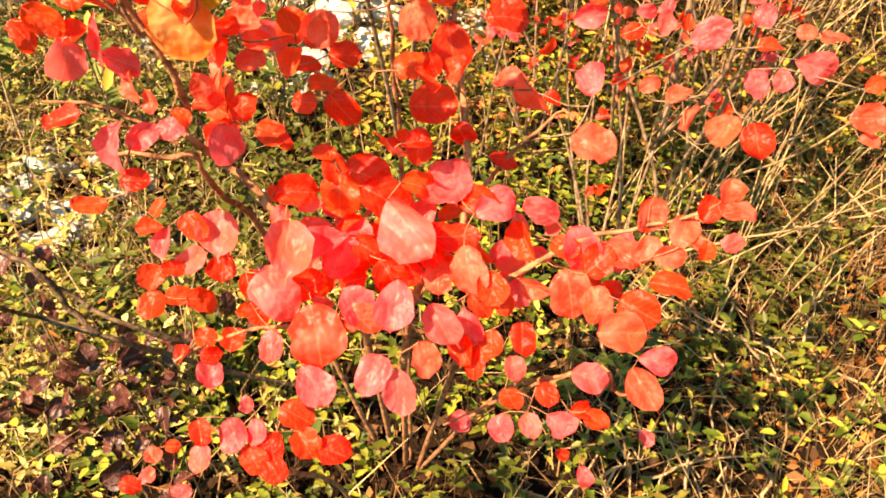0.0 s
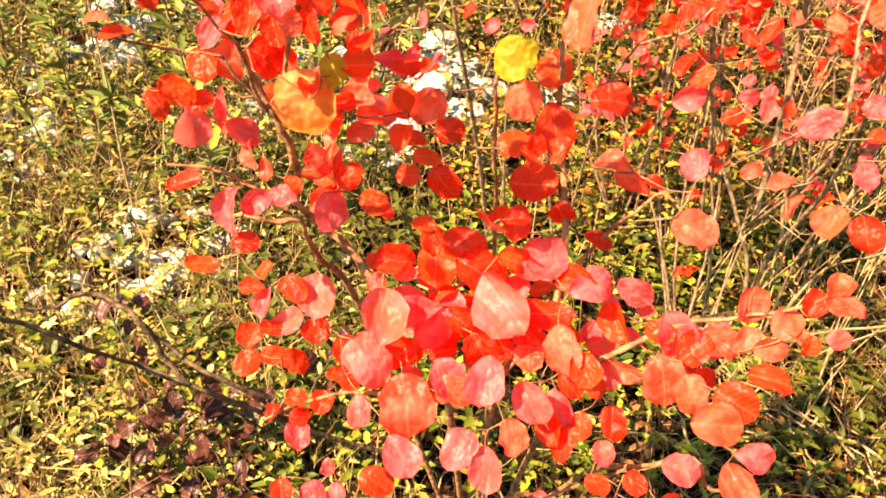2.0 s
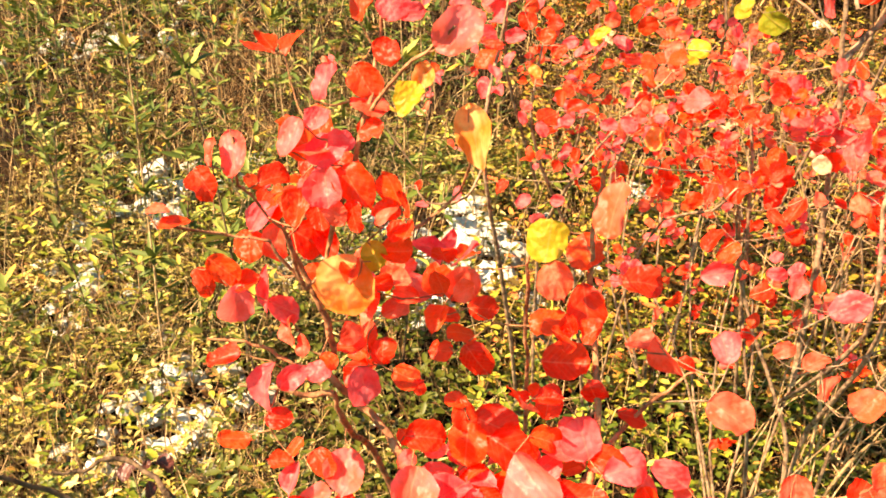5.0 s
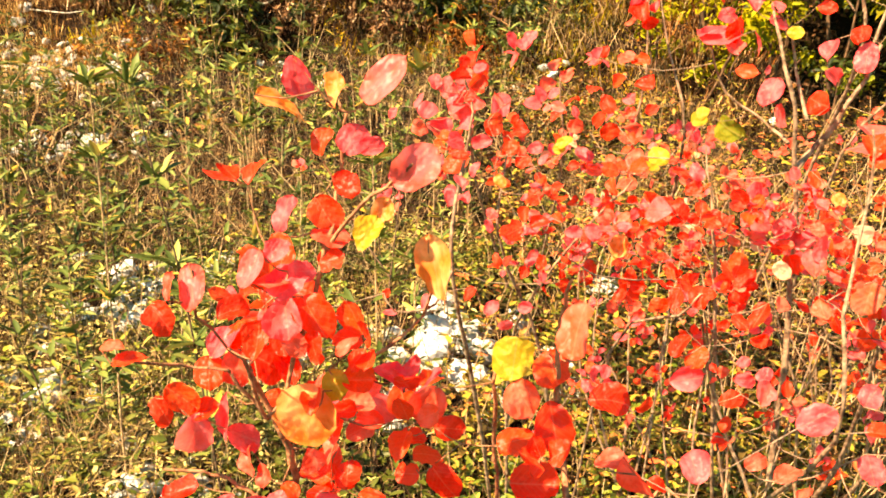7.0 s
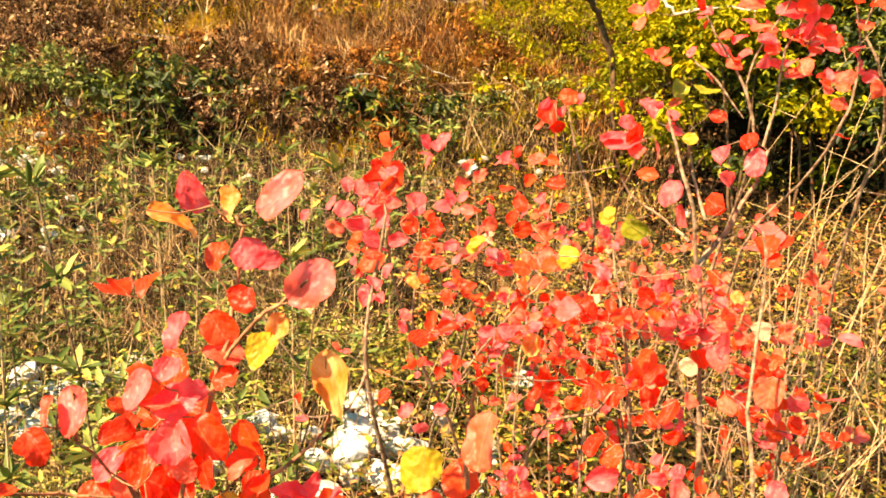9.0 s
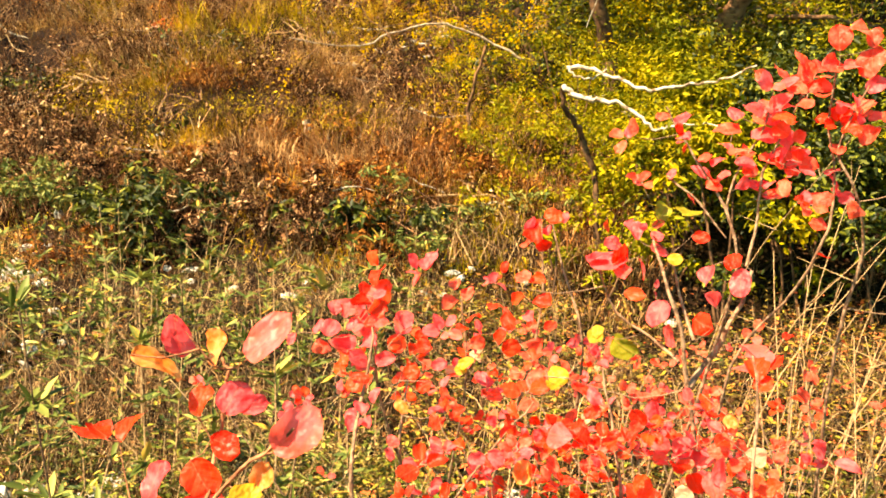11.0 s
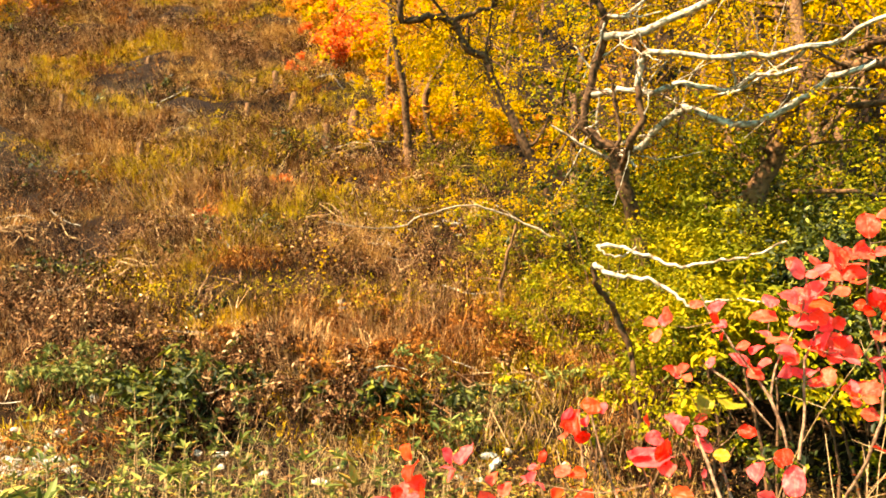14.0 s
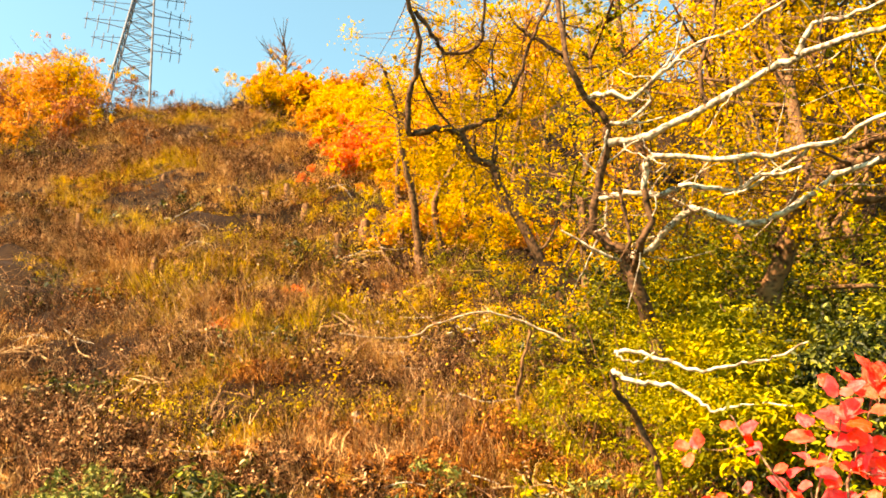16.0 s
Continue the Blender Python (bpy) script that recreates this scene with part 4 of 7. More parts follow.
BACK_LEAVES_a = [
    (0.058, 2.092, 1.684, 0.075, "r"),
    (0.101, 2.088, 1.731, 0.046, "r"),
    (0.028, 2.094, 1.661, 0.052, "o"),
    (0.073, 2.091, 1.655, 0.046, "r"),
    (0.087, 2.090, 1.693, 0.043, "p"),
    (0.035, 2.093, 1.706, 0.043, "p"),
    (0.126, 2.086, 1.727, 0.035, "p"),
    (0.023, 2.091, 1.564, 0.052, "o"),
    (0.060, 2.088, 1.551, 0.049, "r"),
    (0.076, 2.083, 1.493, 0.052, "r"),
    (0.040, 2.082, 1.462, 0.052, "p"),
    (0.009, 2.088, 1.504, 0.043, "r"),
    (0.099, 2.076, 1.437, 0.043, "r"),
    (-0.011, 2.083, 1.445, 0.049, "r"),
    (-0.033, 2.078, 1.401, 0.049, "r"),
    (-0.384, 2.071, 1.600, 0.046, "r"),
]
BACK_LEAVES_b = [
    (-0.367, 2.072, 1.556, 0.058, "r"),
    (-0.349, 2.070, 1.498, 0.060, "r"),
    (-0.436, 2.053, 1.466, 0.075, "p"),
    (-0.395, 2.060, 1.463, 0.072, "p"),
    (-0.361, 2.062, 1.439, 0.060, "p"),
    (-0.293, 2.069, 1.427, 0.069, "p"),
    (-0.483, 2.038, 1.411, 0.060, "p"),
    (-0.412, 2.040, 1.338, 0.049, "r"),
    (-0.500, 2.028, 1.361, 0.049, "o"),
    (-0.305, 2.061, 1.376, 0.060, "r"),
    (-0.350, 2.072, 1.520, 0.052, "o"),
    (-0.404, 2.054, 1.423, 0.058, "p"),
    (-0.238, 2.066, 1.364, 0.052, "r"),
    (-0.192, 2.063, 1.323, 0.052, "p"),
    (-0.156, 2.090, 1.542, 0.052, "o"),
    (-0.125, 2.089, 1.513, 0.043, "o"),
]
BACK_LEAVES_c = [
    (-0.169, 2.085, 1.482, 0.049, "o"),
    (-0.108, 2.084, 1.455, 0.049, "r"),
    (-0.050, 2.087, 1.487, 0.043, "r"),
    (-0.137, 2.078, 1.411, 0.049, "r"),
    (-0.091, 2.076, 1.384, 0.049, "o"),
    (-0.003, 2.073, 1.374, 0.049, "r"),
    (0.056, 2.073, 1.392, 0.049, "o"),
]
BACK_LEAVES = BACK_LEAVES_a + BACK_LEAVES_b + BACK_LEAVES_c
PALE_TREE_LIMBS_a = [
    ([(1.21, 8.90, 3.76), (1.06, 8.59, 4.21), (0.93, 8.47, 4.64)], 0.11, 0.1),
    ([(0.93, 8.47, 4.64), (0.68, 8.44, 4.81), (0.55, 8.39, 4.98), (0.64, 8.22, 5.38), (0.75, 7.99, 5.83), (0.74, 7.89, 6.03), (0.55, 7.78, 6.26), (0.34, 7.55, 6.65), (0.28, 7.51, 7.41), (0.29, 7.50, 8.37)], 0.075, 0.03),
    ([(0.93, 8.47, 4.64), (1.17, 8.43, 4.68), (1.47, 8.18, 4.92), (1.65, 8.01, 4.97), (2.01, 7.81, 4.69), (2.30, 7.62, 4.69), (2.57, 7.38, 4.78), (2.77, 7.14, 4.90), (3.00, 6.71, 4.86)], 0.055, 0.035),
]
PALE_TREE_LIMBS_b = [
    ([(0.75, 7.99, 5.83), (1.01, 7.88, 5.76), (1.73, 7.45, 5.88), (2.21, 7.02, 5.99), (2.43, 6.70, 5.97), (2.76, 6.36, 5.89), (3.08, 6.10, 5.85)], 0.06, 0.03),
    ([(0.64, 8.27, 5.25), (0.94, 8.14, 5.24), (1.32, 7.91, 5.11), (1.51, 7.75, 5.14), (1.89, 7.61, 5.01), (2.15, 7.32, 4.99), (2.46, 7.10, 4.99)], 0.045, 0.02),
    ([(1.73, 7.45, 5.88), (1.70, 7.36, 6.24), (1.86, 7.26, 6.72), (1.93, 7.11, 7.25)], 0.035, 0.02),
    ([(0.55, 7.78, 6.26), (0.75, 7.65, 6.24), (1.01, 7.57, 6.13), (1.30, 7.41, 6.31), (1.66, 7.30, 6.55), (2.12, 7.22, 6.67), (2.53, 6.98, 6.81)], 0.04, 0.02),
]
PALE_TREE_LIMBS_c = [
    ([(0.76, 7.89, 6.02), (0.96, 7.79, 5.95), (1.21, 7.75, 6.16), (1.19, 7.66, 6.32), (1.47, 7.56, 6.60), (1.60, 7.39, 6.98)], 0.03, 0.012),
    ([(0.55, 8.39, 4.98), (0.43, 8.44, 4.86), (0.23, 8.56, 4.56)], 0.02, 0.012),
    ([(2.43, 6.70, 5.97), (2.59, 6.60, 6.22), (2.86, 6.49, 6.21), (3.10, 6.25, 6.20)], 0.035, 0.02),
]
PALE_TREE_LIMBS = PALE_TREE_LIMBS_a + PALE_TREE_LIMBS_b + PALE_TREE_LIMBS_c
PALE_TREE_LOW = [
    ([(1.08, 7.83, 5.15), (1.12, 7.72, 5.37), (1.25, 7.57, 5.41), (1.90, 7.29, 5.21), (2.51, 7.01, 5.14), (2.75, 6.70, 5.10), (3.03, 6.28, 5.18)], 0.042, 0.025),
    ([(1.08, 7.83, 5.15), (1.13, 7.92, 4.89), (1.03, 8.04, 4.62), (0.97, 8.43, 4.43)], 0.042, 0.05),
    ([(1.90, 7.29, 5.21), (1.98, 7.49, 4.98), (1.82, 7.55, 4.93)], 0.02, 0.015),
    ([(2.51, 7.01, 5.14), (2.33, 7.33, 5.08), (2.08, 7.46, 4.97), (1.92, 7.53, 4.91)], 0.025, 0.015),
    ([(0.82, 7.84, 5.20), (0.87, 7.95, 4.92), (0.92, 8.02, 4.71), (0.88, 8.08, 4.57)], 0.02, 0.03),
]
DARK_TREE_LIMBS = [
    ([(2.49, 9.29, 3.55), (2.50, 8.83, 4.16), (2.57, 8.74, 4.40), (2.77, 8.50, 4.91), (2.78, 8.28, 5.19)], 0.13, 0.11),
    ([(2.78, 8.28, 5.19), (2.90, 8.00, 5.20), (3.06, 7.69, 5.24), (3.40, 7.24, 5.10)], 0.09, 0.05),
    ([(2.78, 8.28, 5.19), (3.02, 8.27, 5.28), (3.17, 7.98, 4.98), (3.52, 7.64, 4.88)], 0.05, 0.03),
    ([(3.06, 7.69, 5.24), (3.39, 7.98, 5.59), (3.44, 7.22, 5.36)], 0.05, 0.04),
    ([(2.88, 8.69, 4.24), (3.26, 8.04, 4.05), (3.73, 8.40, 4.06)], 0.03, 0.02),
]
FALLEN_LIMBS = [
    ([(0.43, 5.74, 2.82), (0.49, 5.69, 2.76), (0.60, 5.63, 2.71), (0.73, 5.57, 2.69), (0.84, 5.52, 2.65), (0.96, 5.47, 2.55), (1.05, 5.42, 2.47)], 0.041, 0.019),
    ([(1.05, 5.42, 2.47), (1.14, 5.35, 2.49), (1.29, 5.27, 2.50), (1.48, 5.20, 2.47)], 0.017, 0.010),
    ([(0.43, 5.74, 2.82), (0.45, 5.83, 2.70), (0.54, 5.92, 2.59), (0.61, 6.01, 2.49), (0.73, 6.11, 2.20)], 0.036, 0.047),
]
CURVED_LIMBS = [
    ([(0.45, 5.72, 2.95), (0.58, 5.65, 2.94), (0.71, 5.58, 2.88), (0.86, 5.51, 2.80), (1.00, 5.44, 2.75), (1.16, 5.37, 2.76), (1.29, 5.30, 2.78), (1.43, 5.23, 2.79), (1.62, 5.16, 2.87)], 0.031, 0.014),
    ([(0.45, 5.72, 2.95), (0.49, 5.70, 2.90), (0.61, 5.69, 2.87), (0.73, 5.68, 2.94)], 0.019, 0.009),
]
REACHING_LIMBS = [
    ([(0.23, 8.79, 3.72), (-0.09, 8.76, 3.88), (-0.37, 8.72, 3.99), (-0.76, 8.68, 4.08), (-1.27, 8.57, 3.91), (-1.59, 8.55, 3.76), (-1.95, 8.38, 3.74), (-2.32, 8.28, 3.77)], 0.028, 0.008),
    ([(-1.27, 8.57, 3.91), (-1.54, 8.57, 4.12), (-1.72, 8.46, 4.40), (-1.78, 8.39, 4.58)], 0.014, 0.008),
    ([(-0.19, 8.76, 3.86), (-0.30, 8.85, 3.45), (-0.38, 9.00, 3.16)], 0.03, 0.035),
]
LEANING_TREE_LIMBS_a = [
    ([(0.54, 11.73, 4.25), (0.22, 11.55, 5.05), (-0.24, 11.23, 6.01), (-0.61, 10.95, 6.67), (-0.72, 10.81, 6.94), (-0.97, 10.73, 7.08), (-1.21, 10.53, 7.41)], 0.11, 0.07),
    ([(-1.21, 10.53, 7.41), (-1.55, 10.46, 7.46), (-1.94, 10.44, 7.40), (-1.94, 10.20, 7.81), (-1.77, 9.97, 8.24), (-1.71, 9.70, 8.65), (-1.84, 9.39, 9.04), (-1.92, 9.08, 9.40)], 0.08, 0.04),
    ([(-1.21, 10.53, 7.41), (-0.78, 10.49, 7.56), (-0.56, 10.45, 7.66), (-0.28, 10.21, 8.08), (-0.00, 9.86, 8.62), (0.35, 9.49, 9.10)], 0.05, 0.03),
]
LEANING_TREE_LIMBS_b = [
    ([(-1.73, 9.50, 8.91), (-1.51, 9.73, 8.65), (-1.32, 9.91, 8.42), (-0.89, 9.91, 8.48), (-0.75, 9.76, 8.72), (-0.67, 9.39, 9.22)], 0.05, 0.03),
    ([(-0.72, 10.81, 6.94), (-0.60, 10.44, 7.66), (-0.65, 10.09, 8.24), (-0.54, 9.83, 8.64)], 0.03, 0.015),
    ([(-0.24, 11.23, 6.01), (0.00, 11.32, 5.76), (0.23, 11.20, 6.07), (0.37, 11.10, 6.31)], 0.04, 0.02),
    ([(-1.75, 9.97, 8.24), (-1.54, 10.31, 7.75), (-1.21, 10.53, 7.41)], 0.03, 0.03),
    ([(0.44, 10.04, 8.32), (0.12, 9.93, 8.51), (-0.17, 9.83, 8.66), (-0.36, 9.65, 8.90)], 0.05, 0.02),
]
LEANING_TREE_LIMBS = LEANING_TREE_LIMBS_a + LEANING_TREE_LIMBS_b
SLIM_TRUNK_1 = [
    ([(-2.66, 15.86, 7.34), (-2.73, 15.39, 8.49), (-2.87, 15.03, 9.21), (-2.94, 14.65, 9.91), (-3.15, 14.00, 10.92)], 0.09, 0.04),
]
SLIM_TRUNK_2 = [
    ([(-2.29, 17.34, 7.84), (-2.44, 16.88, 8.97), (-2.00, 16.61, 9.71), (-1.78, 16.45, 10.06), (-1.52, 15.91, 11.10)], 0.09, 0.04),
]
SLIM_TRUNK_3 = [
    ([(-3.54, 18.28, 9.14), (-3.58, 17.92, 9.94), (-3.44, 17.51, 10.85), (-3.28, 17.05, 11.72)], 0.09, 0.04),
]
SLIM_TRUNK_4 = [
    ([(-1.93, 20.07, 9.27), (-2.04, 19.65, 10.29), (-1.75, 19.22, 11.27), (-1.42, 18.29, 13.00)], 0.09, 0.04),
]
SLIM_TRUNK_5 = [
    ([(-0.80, 21.56, 9.77), (-0.83, 20.99, 11.16), (-0.52, 20.35, 12.48), (-0.20, 19.48, 14.01)], 0.09, 0.04),
]
SHRUB_STEMS_a = [
    ([(-0.179, 1.135, 0.202), (-0.202, 0.822, 0.739), (-0.280, 0.756, 0.947), (-0.328, 0.775, 0.993), (-0.361, 0.780, 1.017), (-0.381, 0.758, 1.053), (-0.389, 0.755, 1.074), (-0.373, 0.735, 1.115), (-0.378, 0.707, 1.183), (-0.392, 0.696, 1.223), (-0.400, 0.676, 1.271)], 0.0065, 0.003),
    ([(-0.380, 0.751, 1.041), (-0.414, 0.739, 1.043), (-0.444, 0.730, 1.048), (-0.505, 0.753, 1.031)], 0.004, 0.002),
    ([(-0.381, 0.712, 1.077), (-0.412, 0.711, 1.098), (-0.441, 0.708, 1.116), (-0.469, 0.700, 1.127), (-0.505, 0.684, 1.133)], 0.003, 0.0015),
]
SHRUB_STEMS_b = [
    ([(-0.384, 0.679, 1.213), (-0.365, 0.678, 1.241), (-0.308, 0.652, 1.408), (-0.311, 0.695, 1.453), (-0.308, 0.706, 1.516), (-0.314, 0.706, 1.537)], 0.0028, 0.0014),
    ([(-0.308, 0.652, 1.408), (-0.271, 0.633, 1.457), (-0.239, 0.625, 1.481), (-0.224, 0.620, 1.497)], 0.0022, 0.0012),
    ([(-0.365, 0.678, 1.241), (-0.311, 0.679, 1.253), (-0.282, 0.700, 1.279), (-0.231, 0.729, 1.322), (-0.209, 0.661, 1.393)], 0.0026, 0.0012),
    ([(-0.384, 0.679, 1.213), (-0.391, 0.643, 1.290), (-0.416, 0.608, 1.347), (-0.416, 0.601, 1.392)], 0.0022, 0.0012),
    ([(-0.384, 0.679, 1.213), (-0.411, 0.650, 1.274), (-0.450, 0.634, 1.282), (-0.473, 0.561, 1.319)], 0.0022, 0.0012),
]
SHRUB_STEMS_c = [
    ([(-0.151, 1.121, 0.188), (-0.126, 0.757, 0.810), (-0.060, 0.792, 0.936), (-0.068, 0.836, 1.067), (-0.079, 0.877, 1.131), (-0.091, 0.874, 1.209), (-0.090, 0.865, 1.283), (-0.083, 0.837, 1.342)], 0.006, 0.0022),
    ([(-0.137, 1.114, 0.182), (-0.156, 0.992, 0.877), (-0.166, 0.963, 1.033), (-0.169, 0.913, 1.173), (-0.163, 0.926, 1.213)], 0.004, 0.002),
    ([(-0.188, 1.116, 0.186), (-0.360, 0.976, 0.723), (-0.387, 0.851, 0.911), (-0.381, 0.781, 0.990), (-0.383, 0.760, 1.036)], 0.006, 0.003),
    ([(-0.202, 0.822, 0.739), (-0.229, 0.694, 0.828), (-0.286, 0.687, 0.833), (-0.353, 0.664, 0.831), (-0.401, 0.630, 0.817)], 0.004, 0.002),
]
SHRUB_STEMS_d = [
    ([(-0.125, 1.115, 0.183), (-0.047, 0.841, 0.682), (0.005, 0.750, 0.888), (0.062, 0.768, 0.924), (0.106, 0.775, 0.948), (0.169, 0.770, 0.967), (0.242, 0.769, 1.008)], 0.006, 0.002),
    ([(-0.125, 1.115, 0.183), (0.021, 0.853, 0.559), (0.060, 0.693, 0.761), (0.133, 0.703, 0.791), (0.156, 0.672, 0.768), (0.199, 0.684, 0.795)], 0.005, 0.002),
    ([(0.060, 0.693, 0.761), (0.032, 0.718, 0.710), (-0.025, 0.699, 0.686), (-0.068, 0.685, 0.670)], 0.003, 0.0015),
    ([(-0.156, 0.924, 0.107), (-0.239, 0.777, 0.380), (-0.298, 0.670, 0.564), (-0.357, 0.685, 0.591), (-0.423, 0.701, 0.627)], 0.005, 0.002),
]
SHRUB_STEMS_e = [
    ([(-0.126, 0.757, 0.810), (-0.032, 0.905, 0.929), (0.035, 0.939, 1.001), (0.069, 0.948, 1.027), (0.084, 0.805, 1.065)], 0.004, 0.0015),
]
SHRUB_STEMS = SHRUB_STEMS_a + SHRUB_STEMS_b + SHRUB_STEMS_c + SHRUB_STEMS_d + SHRUB_STEMS_e
BARE_BRANCH_1 = [
    ([(-0.186, 1.235, 0.090), (-0.396, 1.097, 0.268), (-0.571, 0.955, 0.477), (-0.650, 0.882, 0.597), (-0.780, 0.931, 0.576), (-0.748, 0.791, 0.733), (-0.801, 0.741, 0.815), (-0.838, 0.682, 0.881)], 0.006, 0.003),
    ([(-0.650, 0.882, 0.597), (-0.699, 0.897, 0.644), (-0.717, 0.882, 0.724), (-0.790, 0.914, 0.734), (-0.830, 0.897, 0.751), (-0.850, 0.870, 0.739), (-0.889, 0.846, 0.750)], 0.006, 0.003),
    ([(-0.532, 0.949, 0.527), (-0.630, 0.907, 0.610), (-0.725, 0.945, 0.632), (-0.717, 0.882, 0.724)], 0.005, 0.003),
]
DRY_STALKS_RIGHT_a = [
    ([(0.460, 1.717, 0.274), (0.467, 1.707, 0.447), (0.467, 1.578, 0.639), (0.462, 1.444, 0.834), (0.428, 1.306, 1.018), (0.375, 1.155, 1.178)], 0.007, 0.003),
    ([(0.472, 1.733, 0.302), (0.441, 1.703, 0.430), (0.377, 1.698, 0.595), (0.303, 1.679, 0.750), (0.246, 1.641, 0.897), (0.185, 1.499, 1.080)], 0.006, 0.003),
    ([(0.517, 1.707, 0.286), (0.515, 1.624, 0.537), (0.505, 1.423, 0.823), (0.500, 1.272, 1.006), (0.464, 1.114, 1.165)], 0.005, 0.002),
    ([(0.387, 1.727, 0.260), (0.352, 1.748, 0.464), (0.304, 1.765, 0.694), (0.257, 1.751, 0.908), (0.219, 1.694, 1.047)], 0.005, 0.002),
]
DRY_STALKS_RIGHT_b = [
    ([(0.546, 1.702, 0.293), (0.578, 1.602, 0.540), (0.585, 1.352, 0.753), (0.627, 1.189, 0.962)], 0.004, 0.002),
    ([(0.001, 1.049, 0.616), (0.077, 1.001, 0.726), (0.147, 0.940, 0.830), (0.421, 1.653, 0.346)], 0.003, 0.002),
    ([(0.506, 1.682, 0.246), (0.591, 1.439, 0.492), (0.644, 1.262, 0.656), (0.695, 1.169, 0.765)], 0.003, 0.002),
    ([(0.487, 1.730, 0.305), (0.503, 1.722, 0.492), (0.471, 1.717, 0.684), (0.459, 1.686, 0.867), (0.434, 1.540, 1.061)], 0.005, 0.002),
]
DRY_STALKS_RIGHT = DRY_STALKS_RIGHT_a + DRY_STALKS_RIGHT_b
FORK_STEMS = [
    ([(0.435, 1.754, 0.587), (0.418, 1.739, 0.901), (0.399, 1.714, 1.136), (0.359, 1.666, 1.364), (0.329, 1.635, 1.491), (0.295, 1.647, 1.597), (0.274, 1.671, 1.671)], 0.0075, 0.003),
    ([(0.359, 1.666, 1.364), (0.409, 1.711, 1.419), (0.441, 1.706, 1.479), (0.465, 1.681, 1.549), (0.489, 1.695, 1.615)], 0.007, 0.004),
    ([(0.361, 1.648, 1.465), (0.350, 1.742, 1.560), (0.333, 1.749, 1.620), (0.276, 1.681, 1.680)], 0.004, 0.002),
    ([(0.340, 1.677, 1.414), (0.302, 1.742, 1.449), (0.221, 1.764, 1.504), (0.172, 1.728, 1.602)], 0.004, 0.002),
]
RIGHT_STEMS_a = [
    ([(0.458, 2.384, 0.794), (0.534, 2.093, 1.397), (0.534, 1.952, 1.579), (0.515, 1.908, 1.687), (0.472, 1.917, 1.794), (0.420, 1.924, 1.876), (0.366, 1.927, 1.958), (0.345, 1.925, 2.000)], 0.005, 0.002),
    ([(0.515, 1.908, 1.687), (0.496, 1.912, 1.768), (0.519, 1.898, 1.863), (0.564, 1.872, 1.956), (0.572, 1.855, 2.035)], 0.0035, 0.0015),
    ([(0.544, 1.898, 1.622), (0.562, 1.892, 1.742), (0.567, 1.884, 1.849), (0.610, 1.856, 1.955), (0.638, 1.826, 2.057)], 0.004, 0.002),
    ([(0.578, 2.361, 0.811), (0.571, 2.074, 1.345), (0.656, 1.961, 1.529), (0.690, 1.846, 1.668), (0.712, 1.831, 1.823), (0.687, 1.826, 1.953), (0.691, 1.800, 2.079)], 0.0045, 0.002),
]
RIGHT_STEMS_b = [
    ([(0.892, 2.294, 0.931), (0.803, 2.000, 1.424), (0.815, 1.900, 1.672), (0.743, 1.817, 1.823), (0.710, 1.823, 1.901), (0.756, 1.781, 2.038)], 0.005, 0.002),
    ([(0.357, 1.943, 1.834), (0.435, 1.929, 1.766), (0.497, 1.914, 1.687)], 0.003, 0.002),
]
RIGHT_STEMS = RIGHT_STEMS_a + RIGHT_STEMS_b
BACK_STEMS = [
    ([(-0.267, 2.439, 0.807), (-0.361, 2.131, 1.229), (-0.362, 2.060, 1.417), (-0.383, 2.172, 1.590)], 0.005, 0.002),
    ([(-0.029, 2.570, 0.861), (0.053, 2.257, 1.272), (0.083, 2.185, 1.515), (0.071, 2.191, 1.732)], 0.005, 0.002),
    ([(0.209, 2.487, 0.985), (0.197, 2.158, 1.371), (0.135, 2.185, 1.594), (0.102, 2.189, 1.718)], 0.005, 0.002),
    ([(-0.172, 2.566, 0.854), (-0.122, 2.258, 1.263), (-0.144, 2.188, 1.505)], 0.005, 0.002),
]
MIDDLE_STEMS_a = [
    ([(-0.221, 1.904, 0.328), (-0.278, 1.691, 0.770), (-0.319, 1.506, 1.134), (-0.320, 1.548, 1.303), (-0.301, 1.572, 1.452), (-0.323, 1.574, 1.529)], 0.006, 0.002),
    ([(-0.190, 1.907, 0.330), (-0.205, 1.733, 0.848), (-0.133, 1.518, 1.122), (-0.031, 1.555, 1.264), (0.030, 1.565, 1.336)], 0.005, 0.002),
    ([(-0.034, 1.919, 0.346), (-0.124, 1.739, 0.854), (-0.210, 1.616, 1.111), (-0.236, 1.547, 1.250), (-0.223, 1.573, 1.387)], 0.005, 0.002),
    ([(0.331, 1.826, 0.462), (0.244, 1.650, 0.986), (0.205, 1.627, 1.242), (0.177, 1.658, 1.400)], 0.005, 0.002),
    ([(0.376, 1.649, 0.584), (0.383, 1.266, 0.968), (0.356, 1.253, 1.192), (0.375, 1.292, 1.379), (0.367, 1.309, 1.484)], 0.005, 0.002),
]
MIDDLE_STEMS_b = [
    ([(-0.034, 1.919, 0.346), (0.026, 1.659, 0.932), (0.123, 1.396, 1.118), (0.159, 1.404, 1.162)], 0.004, 0.002),
    ([(-0.319, 1.506, 1.134), (-0.331, 1.386, 1.099), (-0.405, 1.367, 1.087), (-0.429, 1.372, 1.118)], 0.003, 0.0015),
]
MIDDLE_STEMS = MIDDLE_STEMS_a + MIDDLE_STEMS_b
